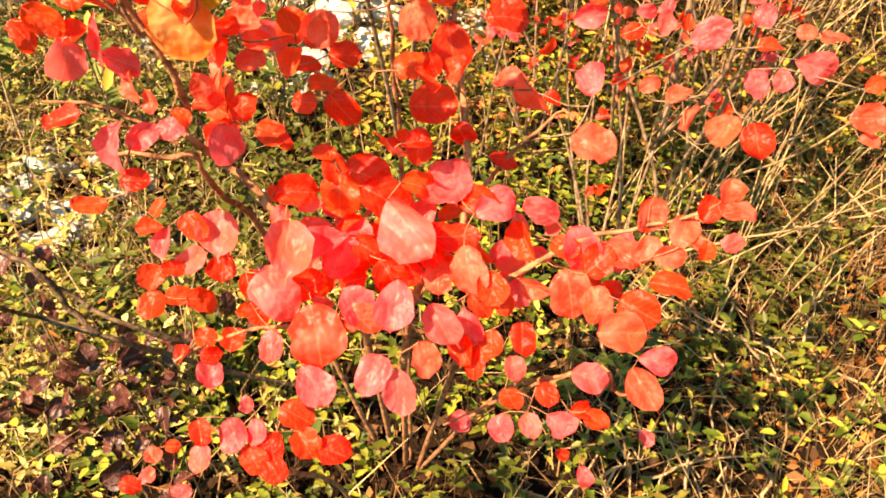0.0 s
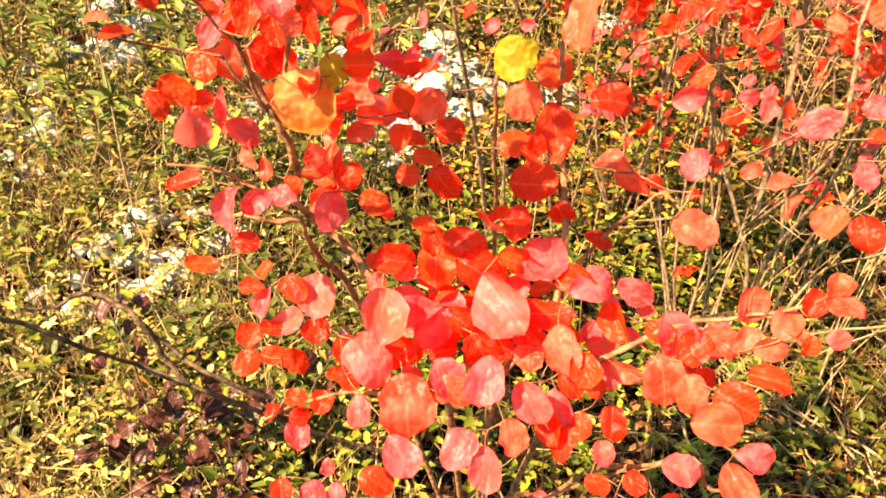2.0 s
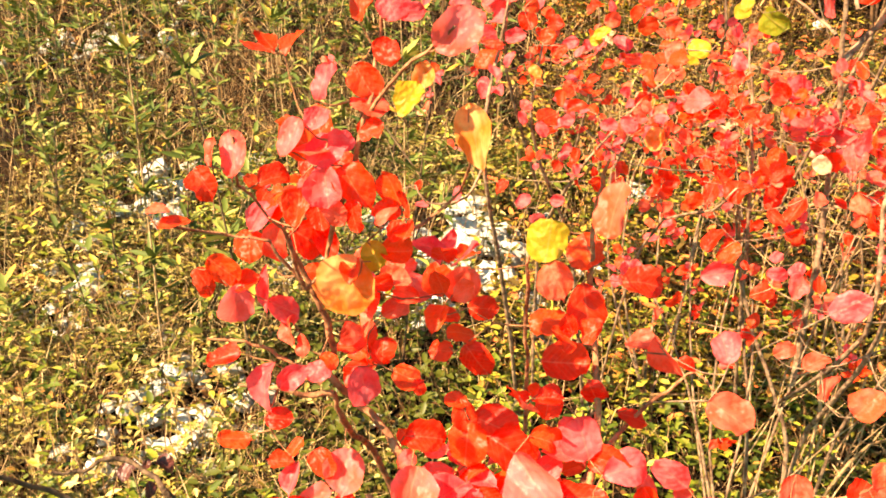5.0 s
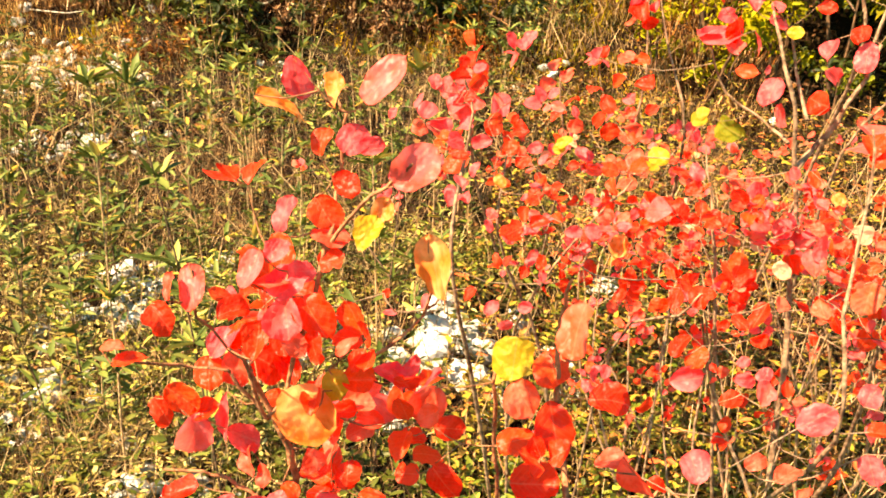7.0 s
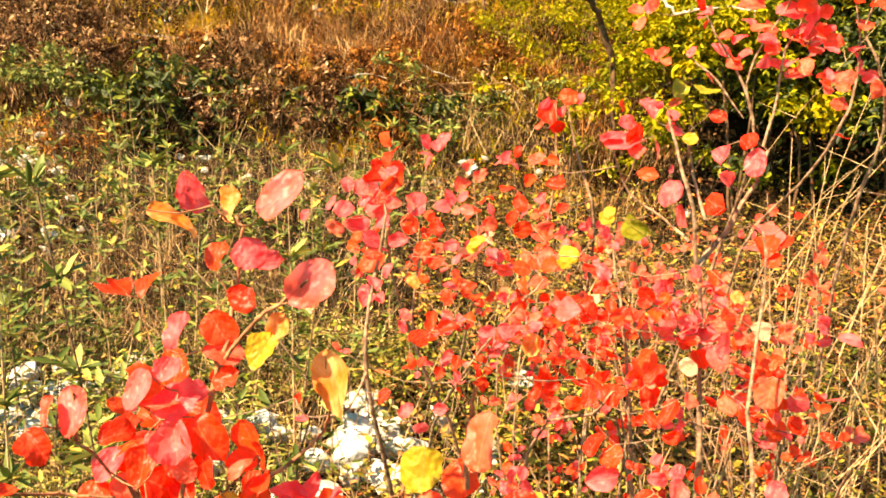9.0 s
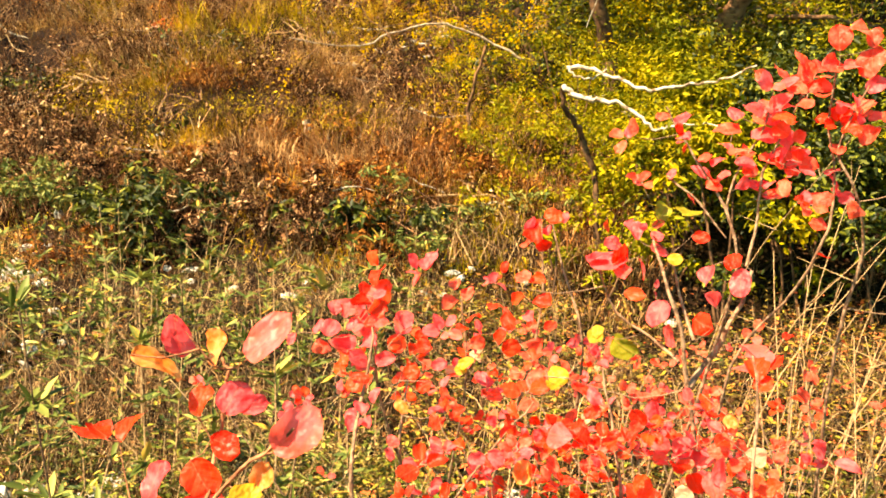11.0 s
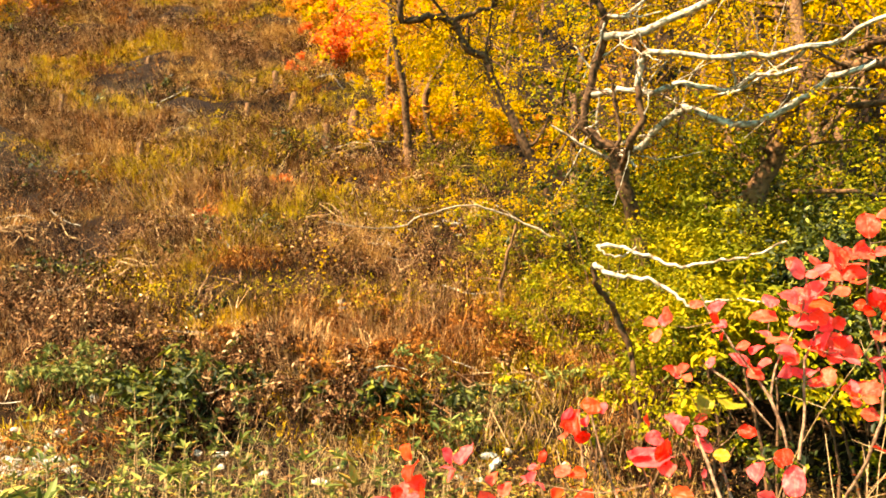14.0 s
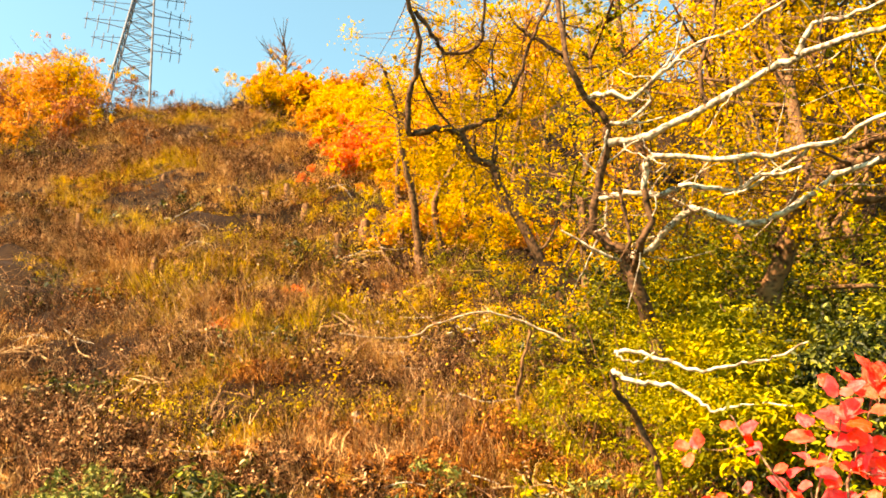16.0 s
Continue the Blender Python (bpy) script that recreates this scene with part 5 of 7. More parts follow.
THICKET_BUSHES = [
    (-0.10, 7.95, 0.60, 0.47),
    (0.25, 7.91, 0.60, 0.78),
    (0.57, 6.94, 0.60, 0.60),
    (0.96, 6.87, 0.70, 0.82),
    (1.17, 6.47, 0.60, 0.59),
    (0.08, 6.99, 0.60, 0.40),
    (0.98, 7.80, 0.70, 1.08),
    (1.41, 7.69, 0.80, 1.26),
    (1.76, 7.22, 0.80, 1.23),
    (2.05, 6.97, 0.80, 1.13),
    (2.48, 7.37, 0.80, 1.43),
    (2.83, 7.25, 0.80, 1.42),
    (0.78, 8.22, 0.70, 1.49),
    (1.37, 8.21, 0.80, 1.53),
    (0.35, 8.33, 0.60, 1.10),
    (-0.11, 9.34, 0.60, 0.86),
    (-0.51, 10.25, 0.60, 0.80),
    (2.02, 8.46, 0.90, 1.55),
    (2.56, 8.31, 0.90, 1.57),
    (0.62, 6.54, 0.50, 0.53),
    (0.84, 6.11, 0.50, 0.68),
    (0.29, 7.36, 0.50, 0.40),
    (-0.90, 11.59, 0.70, 0.82),
    (2.33, 6.44, 0.70, 1.37),
    (0.80, 5.62, 0.50, 0.72),
    (0.42, 5.85, 0.45, 0.55),
    (1.20, 5.70, 0.50, 0.85),
    (1.10, 8.45, 0.60, 1.95),
    (1.45, 8.75, 0.80, 2.05),
    (0.75, 8.70, 0.60, 1.75),
]
HILL_BUSHES_a = [
    ("green", -2.82, 5.99, 0.58, 0.75),
    ("green", -3.06, 6.08, 0.36, 0.59),
    ("green", -1.31, 6.28, 0.37, 0.39),
    ("green", -1.07, 6.28, 0.33, 0.39),
    ("green", -0.59, 6.48, 0.30, 0.34),
    ("green", -6.57, 10.30, 0.86, 0.64),
    ("green", -7.24, 10.75, 0.53, 0.57),
    ("fern", -3.43, 5.93, 0.56, 0.33),
    ("fern", -3.11, 6.02, 0.29, 0.28),
    ("fern", -0.88, 7.27, 0.67, 0.46),
    ("fern", -1.49, 7.11, 0.52, 0.40),
    ("fern", -0.26, 7.70, 0.41, 0.43),
    ("fern", -1.78, 6.60, 0.30, 0.38),
    ("fern", -1.09, 6.63, 0.39, 0.33),
    ("bramble", -5.32, 8.43, 0.96, 0.76),
    ("bramble", -3.84, 7.54, 0.65, 0.53),
]
HILL_BUSHES_b = [
    ("bramble", -9.07, 14.31, 1.25, 0.96),
    ("bramble", -9.59, 13.69, 0.98, 0.83),
    ("bramble", -6.39, 16.60, 1.52, 0.90),
    ("bramble", -7.42, 15.18, 0.92, 0.72),
    ("bramble", -2.13, 6.36, 0.35, 0.51),
    ("bramble", -2.01, 6.71, 0.30, 0.39),
    ("bramble", -2.38, 6.14, 0.32, 0.36),
    ("bramble", -1.60, 6.17, 0.31, 0.31),
    ("lime", -2.98, 6.69, 0.42, 0.40),
    ("lime", -4.35, 6.63, 0.46, 0.38),
    ("lime", -3.68, 6.56, 0.47, 0.31),
    ("lime", -2.82, 7.47, 0.42, 0.33),
    ("lime", -3.40, 8.15, 0.34, 0.24),
    ("straw", -3.80, 5.81, 0.33, 0.24),
    ("straw", -2.06, 5.93, 0.36, 0.26),
    ("straw", -1.40, 5.93, 0.35, 0.25),
]
HILL_BUSHES_c = [
    ("straw", -4.49, 9.92, 0.74, 0.30),
    ("straw", -2.83, 8.88, 0.63, 0.26),
    ("straw", -11.68, 17.52, 1.15, 0.75),
    ("fern", -5.51, 13.32, 0.86, 0.51),
    ("scarlet", -5.76, 12.94, 0.35, 0.25),
    ("scarlet", -5.23, 15.23, 0.32, 0.29),
    ("straw", -8.74, 18.56, 1.25, 0.60),
    ("green", -12.06, 23.69, 1.00, 0.75),
    ("bramble", -2.94, 14.11, 1.07, 0.62),
    ("bramble", -1.89, 13.54, 0.81, 0.59),
    ("fern", -0.87, 12.36, 0.49, 0.44),
    ("lime", -2.02, 12.01, 0.90, 0.39),
    ("lime", -3.17, 11.51, 0.82, 0.34),
    ("bramble", -2.57, 10.56, 0.85, 0.38),
]
HILL_BUSHES = HILL_BUSHES_a + HILL_BUSHES_b + HILL_BUSHES_c

shrub("red_leaved_shrub", SHRUB_STEMS, CROWN_LEAVES, "low shrub with glowing red rounded autumn leaves", BARK_RED, seed=3,
      fill=[((-0.17, 0.81, 0.92), (0.10, 0.03, 0.05), 50, 0.050, "rrrpp"), ((-0.12, 0.76, 0.86), (0.08, 0.03, 0.03), 22, 0.046, "rrpp"), ((0.10, 0.86, 0.88), (0.06, 0.04, 0.05), 14, 0.042, "rpo"), ((-0.36, 0.73, 1.22), (0.07, 0.04, 0.06), 24, 0.034, "rrpo"), ((-0.27, 0.82, 1.10), (0.09, 0.04, 0.05), 18, 0.034, "rro"), ((-0.33, 0.70, 1.36), (0.06, 0.03, 0.06), 18, 0.034, "rrp")])

shrub("red_seedling_shrub", MIDDLE_STEMS + DRY_STALKS_RIGHT[:4], MIDDLE_LEAVES + LOOSE_LEAVES, "thin-stemmed shrub with small red leaves, many painted sun-glossed", BARK_SAPLING, seed=8, stretch=0.78,
      fill=[((0.02, 1.5, 1.22), (0.20, 0.14, 0.10), 190, 0.032, "rrrpppo"), ((0.3, 1.6, 1.2), (0.24, 0.18, 0.12), 120, 0.034, "rrrppo")])
shrub("forked_shrub", FORK_STEMS, FORK_LEAVES, "slender forked sapling with lime leaves and red ones painted sun-glossed", BARK_SAPLING, seed=11, stretch=0.9, facing=FACING_AHEAD,
      fill=[((0.5, 1.65, 1.15), (0.16, 0.15, 0.16), 30, 0.042, "rrpo"), ((0.22, 1.72, 1.62), (0.09, 0.05, 0.07), 12, 0.036, "opp")])
shrub("bushy_red_shrub", RIGHT_STEMS, RIGHT_LEAVES, "taller shrub crowded with orange-red leaves", BARK_SAPLING, seed=13, stretch=0.68, facing=FACING_AHEAD,
      fill=[((0.55, 1.9, 1.88), (0.10, 0.08, 0.08), 46, 0.046, "ooppr"), ((0.74, 1.86, 1.80), (0.12, 0.08, 0.15), 40, 0.044, "ooppr"), ((0.85, 1.95, 1.45), (0.15, 0.15, 0.2), 24, 0.044, "orp"), ((0.68, 1.8, 2.04), (0.07, 0.05, 0.06), 16, 0.05, "oop")])
shrub("far_red_shrub", BACK_STEMS, BACK_LEAVES, "slight shrub with coral red leaves among dry grass", BARK_SAPLING, seed=17, facing=FACING_AHEAD,
      fill=[((0.02, 2.3, 1.18), (0.32, 0.22, 0.14), 250, 0.036, "rrppoow"), ((0.4, 2.6, 1.25), (0.3, 0.3, 0.14), 120, 0.036, "ooorpp"), ((-0.36, 2.08, 1.45), (0.08, 0.06, 0.06), 24, 0.05, "rpp")])


def small_shrub(x, y, h, spread, count, size, kinds, seed):
    """A low thin-stemmed shrub with many small leaves."""
    r = random.Random(seed)
    z = float(land(x, y))
    stems = []
    for _ in range(5):
        tx, ty = x + r.gauss(0, spread * 0.8), y + r.gauss(0, spread * 0.6)
        stems.append(([(x + r.gauss(0, 0.03), y, z - 0.02), ((x + tx) / 2 + r.gauss(0, 0.04), (y + ty) / 2, z + h * 0.55), (tx, ty, z + h * r.uniform(0.9, 1.15))], 0.0045, 0.0015))
    shrub("small_red_shrub", stems, [], "thin low shrub with small coral red leaves", BARK_SAPLING, seed=seed, facing=FACING_AHEAD, group="small red shrubs",
          fill=[((x, y, z + h * 0.85), (spread, spread * 0.7, h * 0.17), count, size, kinds)])


for k, (x, y, h, spread, count, size, kinds) in enumerate(((0.32, 1.62, 0.85, 0.2, 110, 0.028, "rrrpo"), (0.7, 2.2, 0.8, 0.26, 80, 0.032, "rppoo"), (0.55, 3.0, 0.72, 0.32, 90, 0.034, "oorp"), (0.15, 2.05, 0.8, 0.24, 120, 0.03, "rrppoo"), (1.0, 2.7, 0.8, 0.25, 60, 0.034, "oor"))):
    small_shrub(x, y, h, spread, count, size, kinds, 210 + k)


# ---- bare branches and dry stalks ----
def bare_branch(name, limbs, label, bark, category="branch", sides=6):
    foot = min((p for pts, _, _ in limbs for p in pts), key=lambda p: p[2])
    ob = thing(name, (foot[0], foot[1], float(land(foot[0], foot[1]))), label, category)
    for i, l in enumerate(limbs):
        me, _ = tubes_mesh("limb", [l], bark, sides, 0.002)
        part("limb", local(ob, me), ob)
    return ob


bare_branch("bare_branch", BARE_BRANCH_1, "bare dark arching branch over low greenery", BARK_GREY)
for limb in DRY_STALKS_RIGHT[4:]:
    bare_branch("dry_stalk", [limb], "dry tan weed stalk rising from the grass", BARK_TAN, "stalk")


def loose_stalks(seed, count, x0, x1, y0, y1, h0, h1, thick):
    r = random.Random(seed)
    for _ in range(count):
        x, y = r.uniform(x0, x1), r.uniform(y0, y1)
        z, h = float(land(x, y)), r.uniform(h0, h1)
        dx, dy = r.gauss(0.12, 0.22) * h, r.gauss(-0.1, 0.22) * h
        pts = [(x, y, z - 0.02), (x + dx * 0.3, y + dy * 0.3, z + h * 0.45), (x + dx, y + dy, z + h)]
        limbs = [(pts, thick, thick * 0.4)]
        for _ in range(r.randint(1, 3)):
            s = r.uniform(0.35, 0.8)
            b = np.array(pts[1]) * (1 - s) + np.array(pts[2]) * s
            limbs.append(([b, b + np.array((r.gauss(0, 0.1), r.gauss(0, 0.1), r.uniform(0.05, 0.16))) * h], thick * 0.5, thick * 0.25))
        ob = thing("dry_stalk", (x, y, z), "dry tan weed stalk rising from the grass", "stalk", "dry weed stalks")
        me, _ = tubes_mesh("stalk", limbs, BARK_TAN, 5, 0.002)
        part("stem", local(ob, me), ob)


loose_stalks(21, 40, 0.35, 0.85, 1.45, 2.4, 0.4, 0.95, 0.0026)
loose_stalks(25, 40, 0.7, 2.2, 2.0, 3.6, 0.4, 1.1, 0.0038)
loose_stalks(24, 34, -2.4, -0.2, 1.0, 3.4, 0.3, 0.75, 0.0017)
loose_stalks(22, 16, -0.4, 0.5, 1.9, 3.2, 0.3, 0.8, 0.0025)
loose_stalks(23, 14, 1.0, 3.2, 3.0, 5.0, 0.5, 1.3, 0.004)


def withered_sprig(x, y, seed):
    r = random.Random(seed)
    z = float(land(x, y))
    ob = thing("withered_sprig", (x, y, z), "withered sprig with curled maroon leaves", "plant", "withered sprigs")
    limbs, h = [], r.uniform(0.22, 0.4)
    top = np.array((x + r.gauss(0, 0.08), y + r.gauss(0, 0.08), z + h))
    limbs.append(([(x, y, z - 0.01), (x, y, z + h * 0.5), top], 0.004, 0.0015))
    me, line = tubes_mesh("stem", limbs, BARK_GREY, 5, 0.001)
    part("stem", local(ob, me), ob)
    for _ in range(14):
        p = line[r.randrange(3, len(line))] + np.array([r.gauss(0, 0.04) for _ in range(3)])
        m, _ = leaf_pose(p, r.uniform(0.022, 0.05), (r.gauss(0, 0.6), -0.5, 0.4), r)
        part("leaf", r.choice(LEAF_MESHES["d"]), ob).matrix_local = Matrix.Translation(-Vector(ob.location)) @ m


for k, (x, y) in enumerate(((-0.74, 0.98), (-0.88, 0.96), (-0.66, 0.9), (-0.78, 1.2), (-0.62, 1.14), (-0.85, 1.08), (-0.95, 1.18), (-0.7, 1.04), (-0.58, 1.24))):
    withered_sprig(x, y, 40 + k)


# ---- near ground cover ----
ROCK_BEDS = [(-0.62, 2.78, 0.34, 0.2, 34, 0.065), (-0.5, 2.5, 0.22, 0.15, 14, 0.06), (-1.95, 2.96, 0.28, 0.16, 16, 0.06), (-1.18, 1.78, 0.2, 0.14, 40, 0.042), (-1.25, 1.6, 0.16, 0.12, 14, 0.03), (-1.83, 2.15, 0.17, 0.14, 22, 0.042), (-1.82, 2.6, 0.15, 0.1, 10, 0.045),
             (-4.25, 5.75, 0.42, 0.3, 110, 0.05), (-2.34, 5.8, 0.35, 0.12, 7, 0.05), (-1.86, 2.73, 0.2, 0.12, 8, 0.06), (-3.0, 4.4, 0.4, 0.2, 7, 0.06), (-3.3, 4.35, 0.22, 0.22, 40, 0.04), (0.1, 6.0, 0.5, 0.2, 8, 0.06)]
def density_pick(n, x0, x1, y0, y1, keep):
    x, y = rng.uniform(x0, x1, n), rng.uniform(y0, y1, n)
    k = rng.uniform(0, 1, n) < keep(x, y)
    return x[k], y[k]


def patchy(x, y, s, phase):
    return 0.5 + 0.5 * np.sin(s * x + phase + 1.4 * np.sin(s * 0.8 * y)) * np.sin(s * 1.2 * y + phase * 2 + 1.1 * np.sin(s * 0.7 * x))


def sprigs(n, x0, x1, y0, y1, hmin, hmax, leaf, per, keep, slim=0.5):
    x, y = density_pick(n, x0, x1, y0, y1, keep)
    m = len(x)
    z = land(x, y)
    h = rng.uniform(hmin, hmax, m)
    lean = rng.normal(0, 0.3, (m, 2))
    sets = []
    s = np.tile(np.linspace(0.25, 1.0, per), m) * rng.uniform(0.85, 1.1, m * per)
    idx = np.repeat(np.arange(m), per)
    at = np.stack([x[idx] + lean[idx, 0] * h[idx] * s, y[idx] + lean[idx, 1] * h[idx] * s, z[idx] + h[idx] * s], 1)
    th = np.tile(np.arange(per) * 2.4, m) + rng.uniform(0, 6.28, m)[idx]
    along = np.stack([np.cos(th), np.sin(th), rng.uniform(-0.1, 0.7, len(th))], 1)
    nrm = np.stack([-np.cos(th) * 0.4, -np.sin(th) * 0.4, np.ones(len(th))], 1) + rng.normal(0, 0.25, (len(th), 3))
    L = leaf * rng.uniform(0.45, 1.45, len(th))
    sets.append(leaf_arrays(at, nrm, along, L, L * slim))
    stem = blade_arrays(np.stack([x, y, z - 0.01], 1), np.concatenate([lean, np.zeros((m, 1))], 1), h * 1.05, np.full(m, 0.004))
    return sets, stem


def stuff(name, mesh, label, category):
    return tagged(new(name, mesh), label, category, kind="stuff")


def rock_clear(x, y):
    bare = np.ones_like(x)
    for cx, cy, sx, sy, _, _ in ROCK_BEDS:
        bare = np.minimum(bare, 0.28 + 0.7 * ((x - cx) / (1.7 * sx)) ** 2 + 0.7 * ((y - cy) / (1.7 * sy)) ** 2)
    return np.minimum(bare, 1)


def cover_density(x, y):
    right = np.clip((x - 0.25) / 0.9, 0, 1)
    bare = rock_clear(x, y)
    corner = np.clip((x - 0.15) / 0.4, 0, 1) * np.clip((1.5 - y) / 0.4, 0, 1)
    return np.clip(0.3 + 1.0 * patchy(x, y, 2.4, 0.6) - 0.55 * right, 0.06, 1) * np.minimum(bare, 1) * (1 - 0.75 * corner) * np.where(y < 0.85, 0.5, 1) * (1 - 0.65 * np.clip((-0.35 - x) / 0.2, 0, 1) * np.clip((1.25 - y) / 0.2, 0, 1)) * (1 - 0.6 * np.clip((-0.75 - x) / 0.5, 0, 1) * patchy(x, y, 3.1, 1.7)) * np.clip((x + 2.4 + 2.4 * (y > 3.2)) / 0.5, 0.1, 1) * np.clip((y - 0.4) / 0.25, 0.1, 1)


leafs, stems = sprigs(10500, -2.4, 2.8, 0.45, 3.4, 0.03, 0.22, 0.033, 9, cover_density, 0.5)
leafs4, stems4 = sprigs(6500, -9, 8, -5.0, 5.0, 0.03, 0.22, 0.06, 6, lambda x, y: np.where((y > 0.3) & (np.abs(x) < 2.5), 0, np.clip(1.3 * patchy(x, y, 1.3, 0.2) - 0.2, 0, 1)), 0.5)
leafs2, stems2 = sprigs(1700, -4.8, 3.4, 3.2, 6.2, 0.03, 0.2, 0.045, 8, cover_density, 0.42)
stuff("ground_cover", scatter_mesh("ground_cover", leafs + leafs2 + leafs4, COVER), "low yellow-green leafy ground cover on the slope", "ground cover")
stuff("ground_cover_stems", scatter_mesh("ground_cover_stems", [stems, stems2, stems4], STRAW), "thin straw-coloured stems in the ground cover", "ground cover")


leafs3, stems3 = sprigs(4200, -2.6, -0.25, 1.0, 3.6, 0.02, 0.16, 0.034, 8, lambda x, y: np.clip(1.4 * patchy(x, y, 2.2, 2.9) - 0.15, 0, 1) * np.clip((-0.2 - x) / 0.4, 0, 1) * rock_clear(x, y), 0.36)
stuff("yellowing_cover", scatter_mesh("yellowing_cover", leafs3 + [stems3], PALE_COVER), "pale yellowing leafy plants beside the white rocks", "ground cover")

leafs5, stems5 = sprigs(5200, -0.5, 2.6, 2.0, 5.4, 0.06, 0.36, 0.036, 8, lambda x, y: np.clip(0.25 + 0.9 * patchy(x, y, 1.9, 1.3), 0, 1) * np.where(y > 4.4, 0.6, 1), 0.5)
stuff("autumn_undergrowth", scatter_mesh("autumn_undergrowth", leafs5, UNDERGROWTH), "low undergrowth in tan, yellow and coral autumn leaf", "undergrowth")
stuff("undergrowth_stems", scatter_mesh("undergrowth_stems", [stems5], STRAW), "thin stems of the autumn undergrowth", "undergrowth")


def litter(n, x0, x1, y0, y1, size):
    x, y = rng.uniform(x0, x1, n), rng.uniform(y0, y1, n)
    at = np.stack([x, y, land(x, y) + rng.uniform(0.0, 0.03, n)], 1)
    nrm = np.array((0, 0, 1.0)) + rng.normal(0, 0.45, (n, 3))
    L = size * rng.uniform(0.6, 1.4, n)
    return flat_leaves(at, nrm, rng.normal(0, 1, (n, 3)), L, L * 0.6)


stuff("fallen_leaves", scatter_mesh("fallen_leaves", [litter(16000, -2.6, 3.0, 0.3, 4.0, 0.04), litter(10000, -5, 4, 4.0, 8.0, 0.06), litter(14000, -9, 8, -5.0, 5.0, 0.055)], LITTER), "brown fallen leaves lying over the soil", "fallen leaves")

stuff("dry_fern_litter", scatter_mesh("dry_fern_litter", [litter(2600, 0.35, 1.5, 0.7, 2.2, 0.03)], RUSTY), "rusty fern litter among dry stems", "fallen leaves")


def straws(n, x0, x1, y0, y1, h0, h1, w, keep, spread=0.7):
    x, y = density_pick(n, x0, x1, y0, y1, keep)
    m = len(x)
    th = rng.uniform(0, 6.28, m)
    lean = np.stack([np.cos(th), np.sin(th), rng.uniform(-0.75, 0.2, m)], 1) * rng.uniform(0.1, spread, (m, 1)) * 1.6
    return blade_arrays(np.stack([x, y, land(x, y) - 0.01], 1), lean, rng.uniform(h0, h1, m), np.full(m, w) * rng.uniform(0.6, 1.5, m))


def straw_keep(x, y):
    return np.clip(0.25 + 0.5 * np.clip((x - 0.2) / 1.2, 0, 1) + 0.4 * np.clip((-0.7 - x) / 0.5, 0, 1) + 0.5 * patchy(x, y, 1.6, 2.0), 0, 1) * rock_clear(x, y) * np.where((x > 1.1) & (y > 3.0), 0.25, 1)


stuff("dry_grass", scatter_mesh("dry_grass", [straws(30000, -2.6, 3.2, 0.4, 4.2, 0.06, 0.36, 0.0034, straw_keep), straws(13000, -5.5, 4, 3.4, 6.6, 0.05, 0.24, 0.005, lambda x, y: np.where(x > 0.4, 0.45, 0.8)), straws(34000, -9, 8, -5.0, 5.0, 0.08, 0.4, 0.008, lambda x, y: np.where((y > 0.2) & (np.abs(x) < 2.6), 0, 0.35 + 0.65 * patchy(x, y, 0.9, 0.4)))], STRAW), "tangled dry grass and thin dead stems", "dry grass")

stuff("bleached_grass", scatter_mesh("bleached_grass", [straws(12000, -2.6, -0.45, 0.95, 3.4, 0.05, 0.28, 0.0034, lambda x, y: np.clip(0.2 + 0.9 * patchy(x, y, 2.6, 0.9), 0, 1) * np.clip((-0.45 - x) / 0.3, 0, 1) * rock_clear(x, y)), straws(6500, -4.6, 0.8, 3.5, 6.1, 0.06, 0.34, 0.005, lambda x, y: np.clip(0.1 + 1.1 * patchy(x, y, 1.7, 0.4), 0, 1) * rock_clear(x, y), 1.6), straws(2200, 0.1, 2.8, 1.9, 4.6, 0.15, 0.55, 0.003, lambda x, y: np.clip(0.2 + 0.8 * patchy(x, y, 1.5, 2.2), 0, 1), 1.5), straws(8000, 0.25, 1.9, 0.75, 2.6, 0.03, 0.16, 0.0034, lambda x, y: np.clip(0.15 + 0.9 * patchy(x, y, 2.9, 0.3), 0, 1), 1.2)], BLEACHED), "pale bleached dead grass among weeds", "dry grass")


# ---- pale rocks ----
def rock(x, y, size, seed):
    r = random.Random(seed)
    bm = bmesh.new()
    bmesh.ops.create_icosphere(bm, subdivisions=2, radius=1.0)
    off = Vector((r.uniform(0, 50), r.uniform(0, 50), r.uniform(0, 50)))
    sx, sy, sz = r.uniform(0.8, 1.3), r.uniform(0.7, 1.1), r.uniform(0.4, 0.75)
    for v in bm.verts:
        k = 1 + 0.45 * noise.noise(v.co * 1.3 + off) + 0.18 * noise.noise(v.co * 4 + off)
        v.co = Vector((v.co.x * sx, v.co.y * sy, v.co.z * sz)) * k * size
    me = bpy.data.meshes.new("rock")
    bm.to_mesh(me)
    bm.free()
    me.materials.append(ROCK)
    ob = new("rock", me)
    ob.location = (x, y, float(land(x, y)) + size * 0.3)
    ob.rotation_euler = (r.gauss(0, 0.3), r.gauss(0, 0.3), r.uniform(0, 6.28))
    tagged(ob, "weathered white limestone rock half sunk in weeds", "rock", "white rocks")


rr = random.Random(77)
for cx, cy, sx, sy, count, size in ROCK_BEDS:
    for k in range(count):
        rock(rr.gauss(cx, sx), rr.gauss(cy, sy), size * 1.05 * rr.uniform(0.45, 1.35), rr.randrange(10 ** 6))


